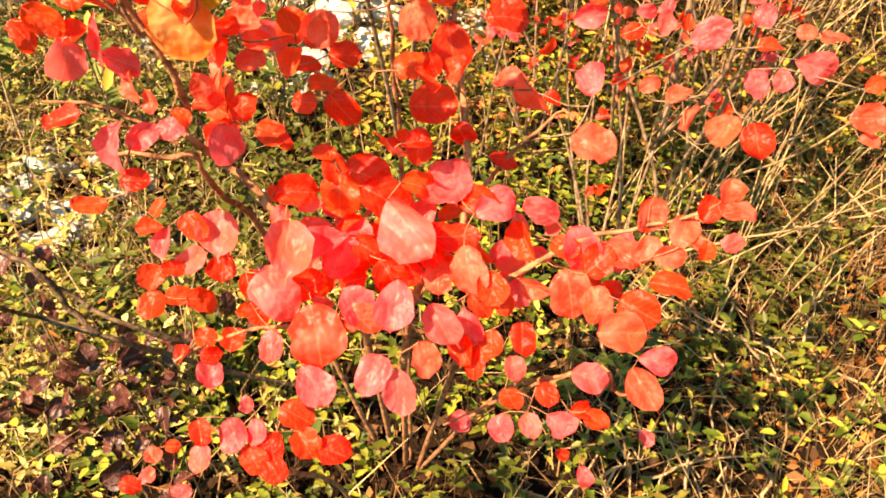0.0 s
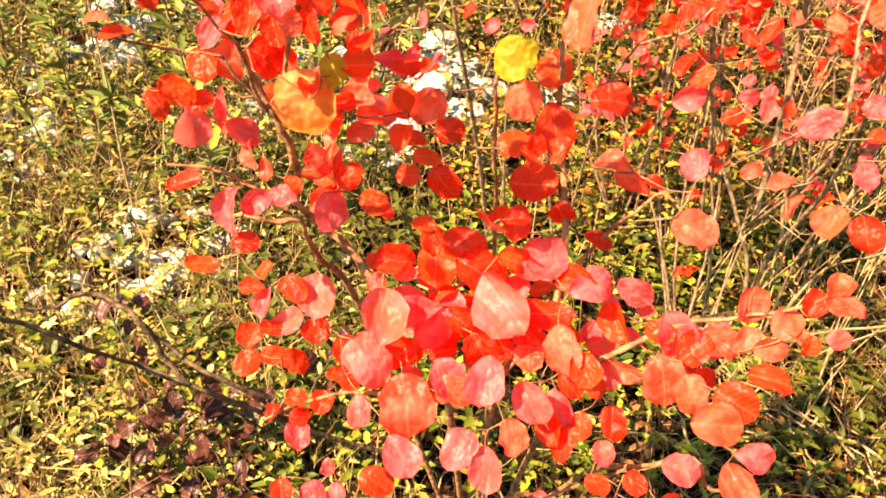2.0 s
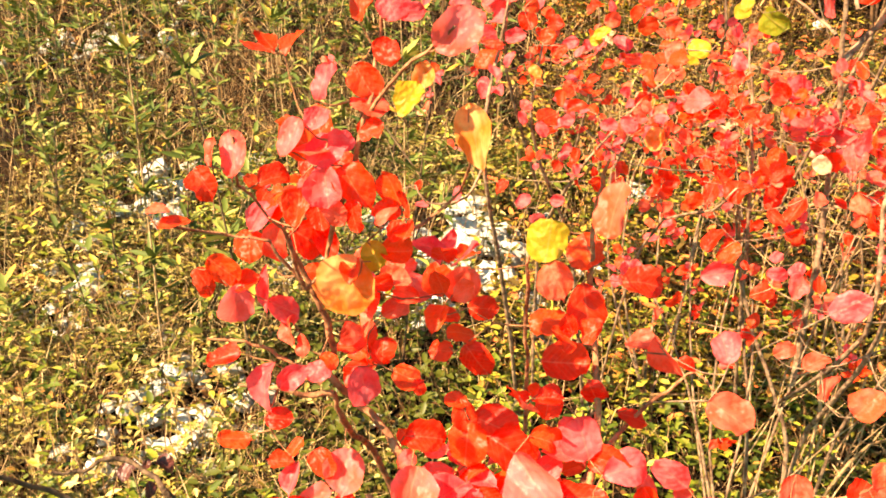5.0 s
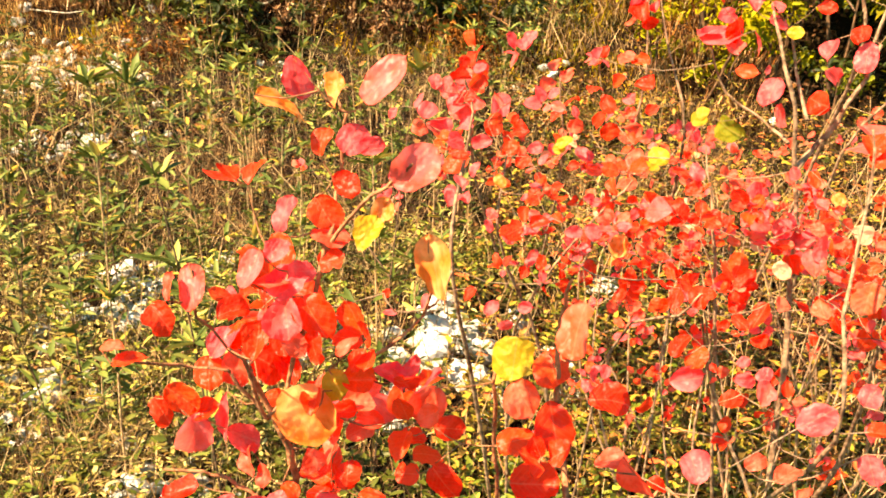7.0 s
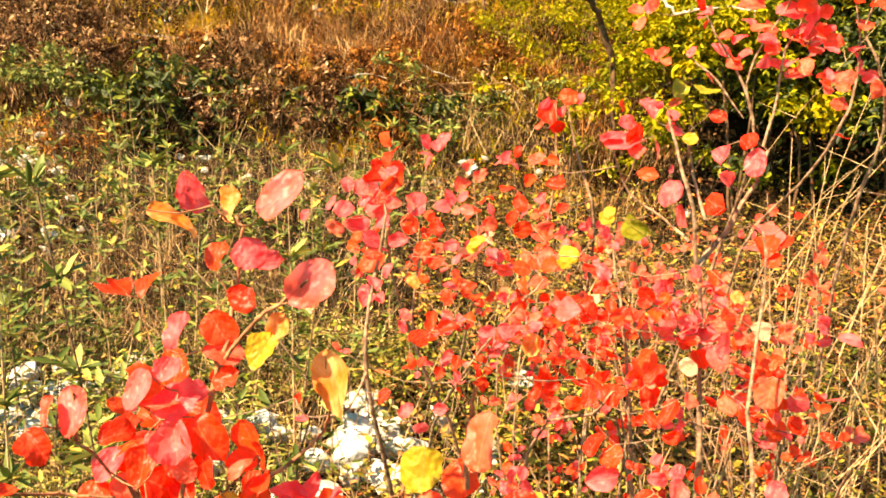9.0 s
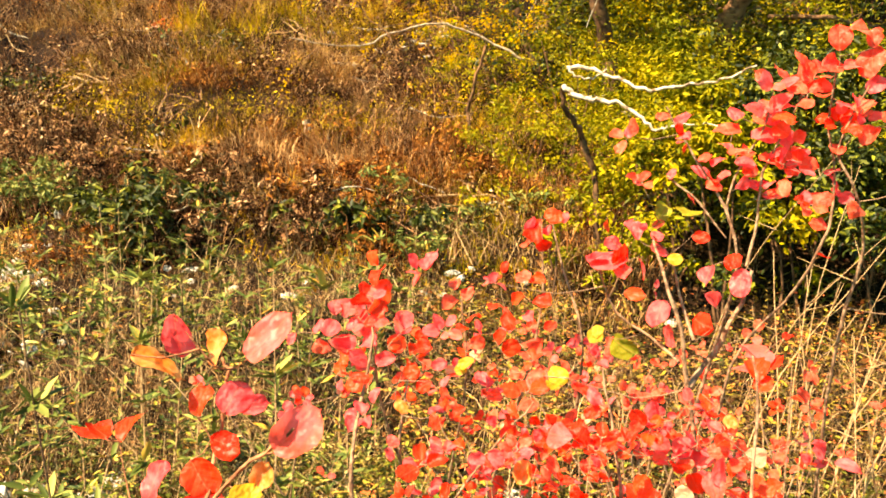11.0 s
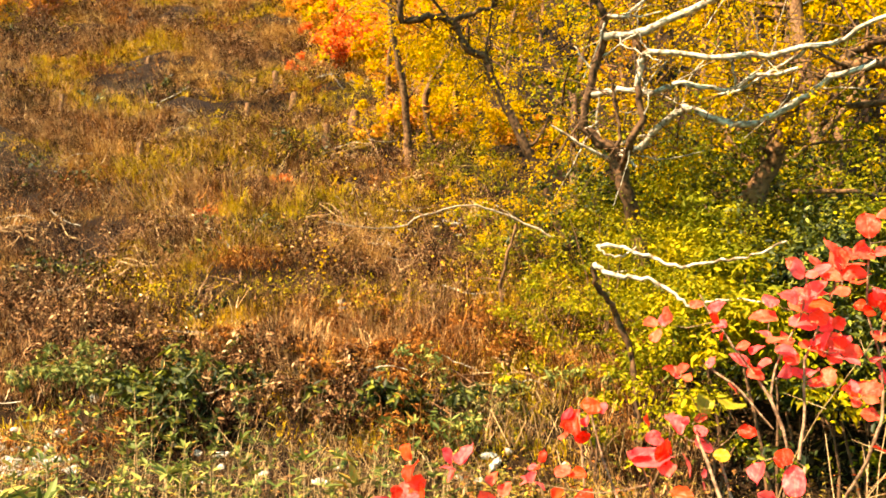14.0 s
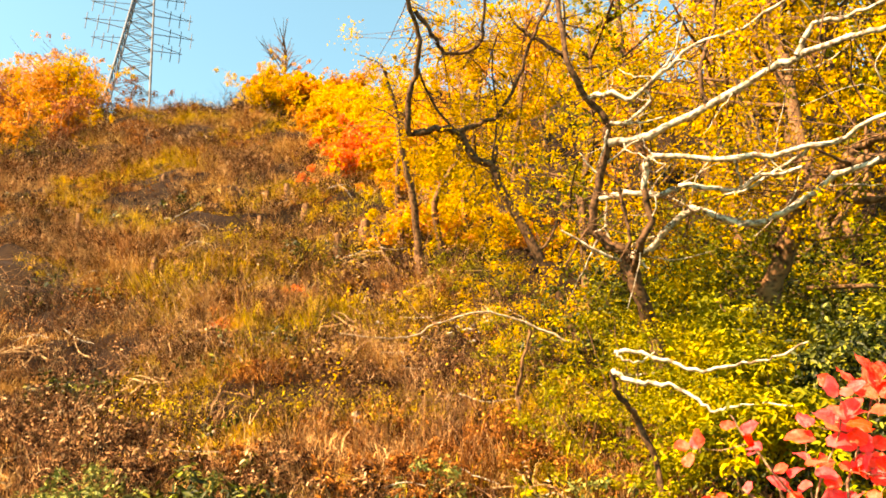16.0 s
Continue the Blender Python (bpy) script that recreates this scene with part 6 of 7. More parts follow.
# ---- tall weeds ----
def weed(x, y, h, seed):
    r = np.random.default_rng(seed)
    z = float(land(x, y))
    ob = thing("tall_weed", (x, y, z), "tall weed with narrow yellow-green leaves on a thin stem", "weed", "tall weeds on the slope")
    lean = r.normal(0, 0.12, 2)
    pts = [np.array((x, y, z - 0.02)), np.array((x + lean[0] * h * 0.4, y + lean[1] * h * 0.4, z + h * 0.5)), np.array((x + lean[0] * h, y + lean[1] * h, z + h))]
    limbs = [(pts, 0.0038, 0.0016)]
    for _ in range(r.integers(0, 4)):
        b = pts[1] + (pts[2] - pts[1]) * r.uniform(-0.6, 0.6)
        limbs.append(([b, b + np.array((r.normal(0, 0.12), r.normal(0, 0.12), 0.22)) * h], 0.003, 0.0015))
    me, line = tubes_mesh("stem", limbs, BARK_TAN if seed % 3 else BARK_GREY, 5, 0.002)
    part("stem", local(ob, me), ob)
    n = int(34 * h / 0.7) + 10
    at = line[r.integers(2, len(line), n)] + r.normal(0, 0.006, (n, 3))
    th = r.uniform(0, 6.28, n)
    along = np.stack([np.cos(th), np.sin(th), r.uniform(-0.3, 1.6, n)], 1)
    nrm = np.stack([-np.cos(th) * 0.5, -np.sin(th) * 0.5, np.ones(n)], 1) + r.normal(0, 0.35, (n, 3))
    L = r.uniform(0.03, 0.095, n)
    me = scatter_mesh("foliage", [leaf_arrays(at, nrm, along, L, L * 0.29)], WEED)
    part("foliage", local(ob, me), ob)


rw = random.Random(5)
for k in range(230):
    x = rw.uniform(-3.9, -0.5)
    y = rw.uniform(1.9, 5.2)
    if (x > -0.9 and y < 2.2) or math.hypot(x + 4.1, y - 5.4) < 0.8:
        continue
    weed(x, y, rw.uniform(0.2, 0.75) * (1.1 if y > 3 else 0.85), 300 + k)
for x, y, h in ((-0.62, 2.05, 1.25), (-0.95, 1.75, 1.3), (-1.35, 1.9, 1.2), (-0.75, 2.6, 1.1), (-1.1, 2.4, 1.15)):
    weed(x, y, h, int(700 + x * 10))


# ---- hillside ----
def edge_x(y):
    """The wood's edge: it runs from near the camera to the ridge."""
    return np.interp(y, (0, 5, 9, 13, 18, 30, 45, 62, 90), (2.6, 1.6, 0.9, 0.2, -2.2, -7.0, -13.5, -21.0, -34.0))


def field(x, y, scale, seed):
    """Smooth uneven patches between 0 and 1 over the plan."""
    r = random.Random(seed)
    v = 0.0
    for k in range(6):
        a, f, ph = r.uniform(0, math.pi), scale * r.uniform(0.6, 1.7), r.uniform(0, 6.28)
        v = v + np.sin(f * (np.cos(a) * x + np.sin(a) * y) + ph + 0.8 * np.sin(0.5 * f * (np.sin(a) * x - np.cos(a) * y)))
    return np.clip(0.5 + v / 6.5, 0, 1)


def hill_tufts(n, y0, y1):
    y = y0 + (y1 - y0) * rng.uniform(0, 1, n) ** 0.8
    left = -0.9 * y - 1.5
    x = left + (edge_x(y) + 1.2 - left) * rng.uniform(0, 1, n)
    ok = ~((x > 1.2) & (y < 8.2))
    return x[ok], y[ok]


def around(x, y, per, wide):
    """Spread the members of each tuft round its middle."""
    i = np.repeat(np.arange(len(x)), per)
    s = wide * np.maximum(1, y[i] / 10) ** 0.8
    return x[i] + rng.normal(0, 1, len(i)) * s, y[i] + rng.normal(0, 1, len(i)) * s, np.maximum(1, y[i] / 9)


def tussocks(x, y, swell, per, h0, h1, arch, w):
    """Domed tufts: blades spring from the middle and arch outwards and a little downhill."""
    i = np.repeat(np.arange(len(x)), per)
    n = len(i)
    far = np.maximum(1, y[i] / 9)
    size = (swell * rng.uniform(0.6, 1.4, len(x)))[i] * far ** 0.5
    th = rng.uniform(0, 6.28, n)
    out = rng.uniform(0.1, 1, n) ** 0.6
    lean = np.stack([np.cos(th) * out, np.sin(th) * out - 0.25, -0.75 * out ** 2 + rng.uniform(-0.15, 0.1, n)], 1) * arch
    px, py = x[i] + np.cos(th) * out * 0.10 * size, y[i] + np.sin(th) * out * 0.10 * size
    at = np.stack([px, py, land(px, py) - 0.03], 1)
    h, wide = rng.uniform(h0, h1, n) * size, w * far ** 0.85 * rng.uniform(0.5, 1.5, n)
    near = y[i] < 9
    sets = []
    if near.any():
        sets.append(blade_arrays(at[near], lean[near], h[near], wide[near]))
    if not near.all():
        sets.append(short_blades(at[~near], lean[~near], h[~near], wide[~near]))
    return sets


def hill_leaves(x, y, per, height, size, wide):
    x, y, far = around(x, y, per, wide)
    n = len(x)
    at = np.stack([x, y, land(x, y) + height * far ** 0.4 * rng.uniform(0, 1, n) ** 1.5], 1)
    nrm = np.array((0, -0.25, 0.8)) + rng.normal(0, 0.6, (n, 3))
    L = size * far ** 0.85 * rng.uniform(0.5, 1.4, n)
    return flat_leaves(at, nrm, rng.normal(0, 1, (n, 3)) + np.array((0, 0, 0.3)), L, L * 0.5)


HILL_PATCHES_a = [
    ("fern", -3.39, 5.84, 0.29),
    ("green", -2.85, 6.09, 0.34),
    ("green", -1.19, 6.45, 0.21),
    ("green", -2.90, 6.47, 0.26),
    ("bramble", -1.64, 6.54, 0.22),
    ("herb", -4.20, 6.59, 0.34),
    ("bramble", -2.82, 6.85, 0.27),
    ("bramble", -4.86, 6.91, 0.43),
    ("bramble", -4.19, 6.91, 0.41),
    ("bramble", -2.34, 7.14, 0.33),
    ("straw", -0.54, 7.21, 0.26),
    ("bramble", -3.87, 7.32, 0.36),
    ("bramble", -4.89, 7.60, 0.53),
    ("fern", -1.46, 7.60, 0.51),
    ("bramble", -5.66, 8.16, 0.43),
    ("fern", -0.57, 8.53, 0.44),
    ("fern", -2.39, 8.65, 0.33),
    ("bramble", -5.22, 8.74, 0.59),
    ("bramble", -4.84, 8.93, 0.45),
    ("bramble", -6.42, 9.09, 0.49),
    ("herb", -4.15, 9.44, 0.45),
    ("bramble", -6.23, 9.46, 0.41),
    ("herb", -2.31, 9.68, 0.58),
    ("herb", -1.76, 9.89, 0.44),
]
HILL_PATCHES_b = [
    ("bramble", -7.14, 9.95, 0.54),
    ("green", -6.68, 10.37, 0.41),
    ("fern", -4.19, 10.74, 0.38),
    ("bramble", -3.12, 10.91, 0.50),
    ("straw", -5.64, 11.25, 0.46),
    ("bramble", -1.34, 11.28, 0.51),
    ("straw", -2.59, 11.50, 0.44),
    ("bramble", -5.68, 12.02, 0.59),
    ("bramble", -8.56, 12.19, 0.77),
    ("straw", -8.46, 12.90, 0.57),
    ("straw", -6.55, 13.75, 0.69),
    ("herb", -2.61, 13.79, 0.74),
    ("herb", -4.04, 13.83, 0.65),
    ("bramble", -5.48, 14.17, 0.91),
    ("bramble", -11.28, 15.40, 0.71),
    ("bramble", -2.96, 16.16, 0.75),
    ("bramble", -4.46, 16.54, 0.46),
    ("herb", -9.09, 16.87, 1.02),
    ("herb", -6.49, 16.88, 0.69),
    ("straw", -10.51, 17.29, 0.77),
    ("herb", -8.73, 19.13, 0.97),
    ("herb", -8.53, 19.18, 0.97),
    ("bramble", -9.93, 19.44, 0.84),
    ("bramble", -14.54, 19.77, 0.94),
]
HILL_PATCHES_c = [
    ("bramble", -6.42, 20.49, 0.67),
    ("green", -10.66, 21.74, 0.47),
    ("bramble", -17.21, 22.80, 1.10),
    ("bramble", -8.97, 23.48, 0.98),
    ("bramble", -12.30, 23.65, 0.83),
    ("herb", -18.49, 24.44, 0.71),
    ("herb", -17.95, 24.66, 0.71),
    ("herb", -10.30, 28.00, 0.71),
    ("herb", -18.60, 29.50, 1.09),
    ("bramble", -9.78, 30.75, 1.04),
    ("bramble", -13.30, 31.73, 1.65),
    ("bramble", -24.12, 33.90, 1.97),
    ("bramble", -15.21, 34.64, 1.51),
    ("herb", -19.01, 34.75, 0.79),
    ("bramble", -22.42, 37.20, 1.38),
    ("bramble", -22.36, 37.45, 1.56),
    ("bramble", -27.13, 39.61, 2.30),
    ("bramble", -20.16, 39.83, 1.81),
]
HILL_PATCHES = HILL_PATCHES_a + HILL_PATCHES_b + HILL_PATCHES_c


def patch_kind(x, y):
    """Growth that takes over certain spots of the slope."""
    for kind, cx, cy, r in HILL_PATCHES:
        if (x - cx) ** 2 + (y - cy) ** 2 < (1.25 * r) ** 2:
            return kind
    return None


BRUSH, GRASS, HERBS, FERNS, LOOSE = [], [], [], [], []
for count, y0, y1 in ((5600, 5.3, 12), (6200, 11, 21), (6400, 19, 38), (6400, 34, 70)):
    x, y = hill_tufts(count, y0, y1)
    u, v = x / (1 + y / 22), 22 * np.log1p(y / 22)
    hollow = field(u, v, 1.9, 21)
    keep = hollow > 0.12 + 0.14 * rng.uniform(0, 1, len(x))
    x, y, u, v = x[keep], y[keep], u[keep], v[keep]
    swell = np.interp(hollow[keep], (0.25, 0.5, 0.75), (0.7, 1.0, 1.7))
    green, dry, rust = field(u, v, 1.2, 3), field(u, v, 1.0, 8), field(u, v, 1.1, 15)
    low = np.clip((20 - y) / 10, 0, 1)
    herb = green > 0.565 - 0.03 * low
    straw = ~herb & (dry > 0.54)
    fern = ~herb & ~straw & (rust > 0.6)
    edge = rng.uniform(0.9, 1.5, len(x))
    for kind, cx, cy, r in HILL_PATCHES:
        spot = (x - cx) ** 2 + (y - cy) ** 2 < (edge * r) ** 2
        herb, straw, fern = (np.where(spot, kind == k, m) for k, m in (("herb", herb), ("straw", straw), ("fern", fern)))
    bare = ~herb & ~straw & ~fern
    BRUSH += tussocks(x[bare], y[bare], swell[bare], 20, 0.10, 0.34, 0.95, 0.0058) + tussocks(x[fern], y[fern], swell[fern], 8, 0.10, 0.3, 0.9, 0.006)
    GRASS += tussocks(x[straw], y[straw], swell[straw], 22, 0.10, 0.32, 1.0, 0.0058) + tussocks(x[herb], y[herb], swell[herb], 4, 0.10, 0.3, 1.0, 0.006)
    HERBS += tussocks(x[herb], y[herb], swell[herb], 18, 0.08, 0.25, 1.0, 0.0075) + [hill_leaves(x[herb], y[herb], 4, 0.16, 0.024, 0.14)]
    FERNS += tussocks(x[fern], y[fern], swell[fern], 10, 0.08, 0.26, 1.0, 0.007) + [hill_leaves(x[fern], y[fern], 8, 0.2, 0.034, 0.13)]
    LOOSE += [hill_leaves(x[bare], y[bare], 2, 0.10, 0.03, 0.16)]
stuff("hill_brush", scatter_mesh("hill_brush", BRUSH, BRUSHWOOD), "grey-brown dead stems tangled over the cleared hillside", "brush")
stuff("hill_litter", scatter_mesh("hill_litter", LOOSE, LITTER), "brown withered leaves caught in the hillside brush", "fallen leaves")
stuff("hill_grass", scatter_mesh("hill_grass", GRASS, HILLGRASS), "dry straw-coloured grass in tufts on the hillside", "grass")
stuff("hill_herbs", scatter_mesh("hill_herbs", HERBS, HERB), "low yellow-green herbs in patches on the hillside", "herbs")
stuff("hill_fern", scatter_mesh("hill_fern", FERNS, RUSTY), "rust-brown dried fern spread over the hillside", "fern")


def cloud(centres, radii, per, size, slim=0.55, shell=0.55, up=0.5, far=False):
    """Leaves spread through clumps: centres (k,3), radii (k,) or (k,3)."""
    c = np.asarray(centres, float)
    rad = np.asarray(radii, float)
    rad = rad[:, None] * np.ones(3) if rad.ndim == 1 else rad
    idx = np.repeat(np.arange(len(c)), per)
    d = unit(rng.normal(0, 1, (len(idx), 3)))
    q = (shell + (1 - shell) * rng.uniform(0, 1, (len(idx), 1))) * rng.uniform(0.7, 1.12, (len(idx), 1))
    at = c[idx] + d * q * rad[idx]
    nrm = d * 0.7 + np.array((0, 0, up)) + rng.normal(0, 0.45, at.shape)
    along = d * 0.4 + rng.normal(0, 0.8, at.shape) + np.array((0, 0, -0.3))
    L = size * rng.uniform(0.6, 1.35, len(idx))
    return (flat_leaves if far else leaf_arrays)(at, nrm, along, L, L * slim)


def mound(kind, x, y, w, h, seed):
    """A low bush on the hillside: stems and a ragged leafy body."""
    r = np.random.default_rng(seed)
    kind = {"herb": "lime", None: kind}.get(patch_kind(x, y), patch_kind(x, y)) if seed >= 1500 else kind
    label, category, material, leaf, dense = {
        "bramble": ("greyish brown bramble mound on the cleared slope", "bush", BRAMBLE, 0.042, 1.0),
        "fern": ("rust-brown dried fern clump on the slope", "fern", RUSTY, 0.04, 1.15),
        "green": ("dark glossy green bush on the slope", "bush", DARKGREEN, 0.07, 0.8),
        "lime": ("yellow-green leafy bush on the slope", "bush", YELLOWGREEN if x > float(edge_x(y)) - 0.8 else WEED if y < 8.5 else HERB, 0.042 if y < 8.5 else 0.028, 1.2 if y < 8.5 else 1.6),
        "scarlet": ("scarlet-leaved small bush on the slope", "bush", SCARLET, 0.06, 0.5),
        "straw": ("pale straw-coloured grass tussock on the slope", "grass", BLEACHED, 0.05, 1.0)}[kind]
    z = float(land(x, y))
    ob = thing({"fern": "fern_clump", "straw": "grass_tussock"}.get(kind, "hill_bush"), (x, y, z), label, category, "low growth on the hillside")
    far = max(1.0, y / 12)
    k = min(18, max(8, int(12 * w)))
    c = np.stack([r.normal(0, w * 0.42, k), r.normal(0, w * 0.3, k), r.uniform(0.15, 0.8, k) * h], 1)
    sets = [cloud(c, r.uniform(0.22, 0.4, k) * max(w, h) * 0.7, int((41 if y < 8.8 else 22) * dense), leaf * (1.22 if y < 8.8 else 1.4) * far ** 0.8, 0.38, 0.2, 0.5, y > 8.8)]
    n = int(min(150 * w, 220)) + 40
    th = r.uniform(0, 6.28, n)
    lean = np.stack([np.cos(th), np.sin(th), r.uniform(-0.7, 0.1, n)], 1) * r.uniform(0.3, 1.5, (n, 1))
    base = np.stack([r.normal(0, w * 0.4, n), r.normal(0, w * 0.3, n), np.full(n, -0.05)], 1)
    b = (blade_arrays if y < 10 else short_blades)(base, lean, r.uniform(0.3, 1.15, n) * h, np.full(n, 0.0065 * far) * r.uniform(0.5, 1.4, n))
    if kind in ("bramble", "straw", "fern"):
        if kind != "fern":
            sets = sets if kind == "bramble" else []
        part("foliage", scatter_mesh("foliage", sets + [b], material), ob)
    else:
        part("foliage", scatter_mesh("foliage", sets, material), ob)
        tagged(part("stem_tangle", scatter_mesh("stem_tangle", [b], BRAMBLE), ob), kind="stuff")


for k, (kind, x, y, w, h) in enumerate(HILL_BUSHES):
    mound(kind, x, y, w, h, 900 + k)
rb = random.Random(47)
for k, (kind, x, y, r) in enumerate(HILL_PATCHES):
    if kind == "bramble":
        for q in range(2 if r > 0.45 else 1):
            mound("bramble", x + rb.gauss(0, 0.3) * r, y + rb.gauss(0, 0.3) * r, 1.15 * r, (0.42 + 0.42 * r) * rb.uniform(0.8, 1.2), 1100 + 2 * k + q)
for k in range(46):
    x, y = rb.uniform(-4.6, 0.6), rb.uniform(5.9, 7.8)
    kind = rb.choice(["bramble", "fern", "fern", "green", "lime", "straw", "straw", "straw"])
    mound(kind, x, y, rb.uniform(0.28, 0.6), rb.uniform(0.25, 0.55), 1500 + k)
for k in range(76):
    y = rb.uniform(8.2, 22)
    x = rb.uniform(-0.68 * y, float(edge_x(y)) - 0.2)
    kind = rb.choice(["bramble"] * 4 + ["fern", "straw", "straw", "lime", "green"])
    mound(kind, x, y, rb.uniform(0.6, 1.4), rb.uniform(0.32, 0.75), 1600 + k)
for k in range(44):
    y = rb.uniform(8.6, 20)
    x = float(edge_x(y)) - abs(rb.gauss(0, 0.11 * y))
    mound("lime", x, y, rb.uniform(0.6, 1.2), rb.uniform(0.25, 0.7), 1800 + k)
for k in range(26):
    y = rb.uniform(9, 21)
    mound("straw", rb.uniform(-0.42, -0.1) * y, y, rb.uniform(0.5, 1.1), rb.uniform(0.2, 0.45), 1900 + k)
for k in range(24):
    y = rb.uniform(8.5, 22)
    mound("bramble", rb.uniform(-0.72, -0.45) * y, y, rb.uniform(0.7, 1.5), rb.uniform(0.35, 0.7), 1950 + k)
rh = random.Random(31)
for k in range(120):
    y = 14 + 47 * rh.random() ** 1.1
    x = rh.uniform(-0.95 * y - 3, float(edge_x(y)))
    kind = rh.choice(["bramble"] * 7 + ["fern"] * 4 + ["lime", "straw", "green"])
    s = rh.uniform(0.5, 1.25) * (0.5 + 0.02 * y)
    mound(kind, x, y, s * 1.5, s * rh.uniform(0.6, 1.05), 2000 + k)


def stump(x, y, h, r0, label, material, seed):
    r = np.random.default_rng(seed)
    z = float(land(x, y))
    ob = thing("tree_stump", (x, y, z), label, "stump", "stumps on the hillside")
    me, _ = tubes_mesh("stump", [([(0, 0, -0.1), (0.01, 0, 0.04), (r.normal(0, 0.02), 0, h * 0.6), (r.normal(0, 0.03), 0, h)], r0 * 1.3, r0)], material, 9, 0.006)
    part("trunk", me, ob)
    bm = bmesh.new()
    bmesh.ops.create_circle(bm, cap_ends=True, segments=9, radius=r0 * 0.97)
    me = bpy.data.meshes.new("cut_face")
    bm.to_mesh(me)
    bm.free()
    me.materials.append(WOOD_CUT)
    part("cut_face", me, ob, "pale sawn cut face").matrix_local = pose(0, 0, h - 0.005, r.normal(0, 8), r.normal(0, 8), 0)


stump(-9.76, 17.64, 0.55, 0.09, "weathered grey tree stump among grass", BARK_BROWN, 1)
stump(-2.31, 9.25, 0.24, 0.045, "bleached white sawn stump among fern", BARK_PALE, 2)
stump(-1.0, 13.3, 0.22, 0.08, "pale sawn stump among brush", BARK_TAN, 3)
stump(-5.2, 18.5, 0.6, 0.09, "weathered grey tree stump among grass", BARK_BROWN, 4)
rs = random.Random(64)
for k in range(9):
    y = rs.uniform(18, 55)
    stump(rs.uniform(-0.7 * y, float(edge_x(y)) - 2), y, rs.uniform(0.3, 0.8), rs.uniform(0.08, 0.15), "weathered grey tree stump among grass", BARK_BROWN, 20 + k)


def brush_pile(x, y, w, count, bark, seed, thick=0.014):
    r = random.Random(seed)
    z = float(land(x, y))
    ob = thing("brush_pile", (x, y, z), "heap of cut grey sticks lying on the slope", "brush pile", "brush piles")
    for _ in range(count):
        a, L = r.uniform(0, math.pi), r.uniform(0.4, 1.0) * w
        cx, cy = r.gauss(0, w * 0.35), r.gauss(0, w * 0.25)
        dx, dy = math.cos(a) * L / 2, math.sin(a) * L / 2
        pts = []
        for s in (-1, 0, 1):
            px, py = cx + s * dx, cy + s * dy
            pts.append((px, py, float(land(x + px, y + py)) - z + (0.05 if y < 5 else 0.07 + 0.002 * y) + 0.12 * r.random() * w))
        me, _ = tubes_mesh("stick", [(pts, r.uniform(0.5, 1.2) * thick * (1 + y / 40), thick * 0.4)], bark, 5, 0.01)
        part("stick", me, ob)


for k, (x, y, w, n) in enumerate(((-1.7, 13.0, 0.9, 26), (-0.6, 12.6, 0.8, 22), (-2.6, 12.2, 0.7, 14), (-11.5, 18.3, 2.0, 34), (-12.5, 16.8, 2.0, 20), (-6.8, 14.5, 1.2, 14), (-0.4, 11.4, 1.2, 22), (-0.95, 9.3, 0.8, 34), (-1.35, 9.9, 0.8, 30), (-0.55, 8.9, 0.6, 24), (-1.5, 6.6, 0.7, 24), (-0.6, 6.5, 0.7, 24), (-1.0, 7.0, 0.8, 22), (0.9, 3.2, 0.7, 16), (0.75, 2.0, 0.5, 18), (0.6, 1.45, 0.4, 18), (0.5, 1.12, 0.35, 16), (0.3, 1.0, 0.3, 10))):
    brush_pile(x, y, w, n, BARK_TAN if y < 5 else BARK_BROWN, 60 + k, 0.004 if y < 5 else 0.008)
for k in range(32):
    y = 10 + 40 * rs.random() ** 1.4
    brush_pile(rs.uniform(-0.8 * y, float(edge_x(y)) - 1), y, rs.uniform(0.5, 1.0) * (0.7 + y / 25), 9, BARK_TAN if k % 2 else BARK_BROWN, 400 + k)
for k in range(60):
    y = 6.2 + 20 * rs.random() ** 1.3
    x, turn, reach = rs.uniform(-0.75 * y, float(edge_x(y)) - 0.5), rs.uniform(-0.7, 0.7), rs.uniform(0.25, 0.8) * (0.6 + y / 22)
    dx, dy = math.cos(turn) * reach / 2, math.sin(turn) * reach / 2
    z = [float(land(x + q * dx, y + q * dy)) + 0.12 + 0.006 * y + rs.uniform(-0.03, 0.08) for q in (-1, 0, 1)]
    ob = thing("fallen_stick", (x, y, float(land(x, y))), "bleached stick caught in the dead brush", "stick", "fallen sticks")
    me, _ = tubes_mesh("stick", [([(x - dx, y - dy, z[0]), (x, y, z[1]), (x + dx, y + dy, z[2])], 0.004 + 0.0005 * y, 0.002 + 0.0002 * y)], BARK_PALE if k % 3 else BARK_TAN, 5, 0.006)
    part("stick", local(ob, me), ob)
rr = random.Random(99)
for cx, cy, sx, sy, count, size in ((-1.9, 12.9, 0.9, 0.5, 16, 0.09), (-2.3, 9.2, 0.6, 0.2, 8, 0.05), (-4.5, 9.5, 0.8, 0.3, 6, 0.07)):
    for k in range(count):
        rock(rr.gauss(cx, sx), rr.gauss(cy, sy), size * rr.uniform(0.45, 1.3), rr.randrange(10 ** 6))


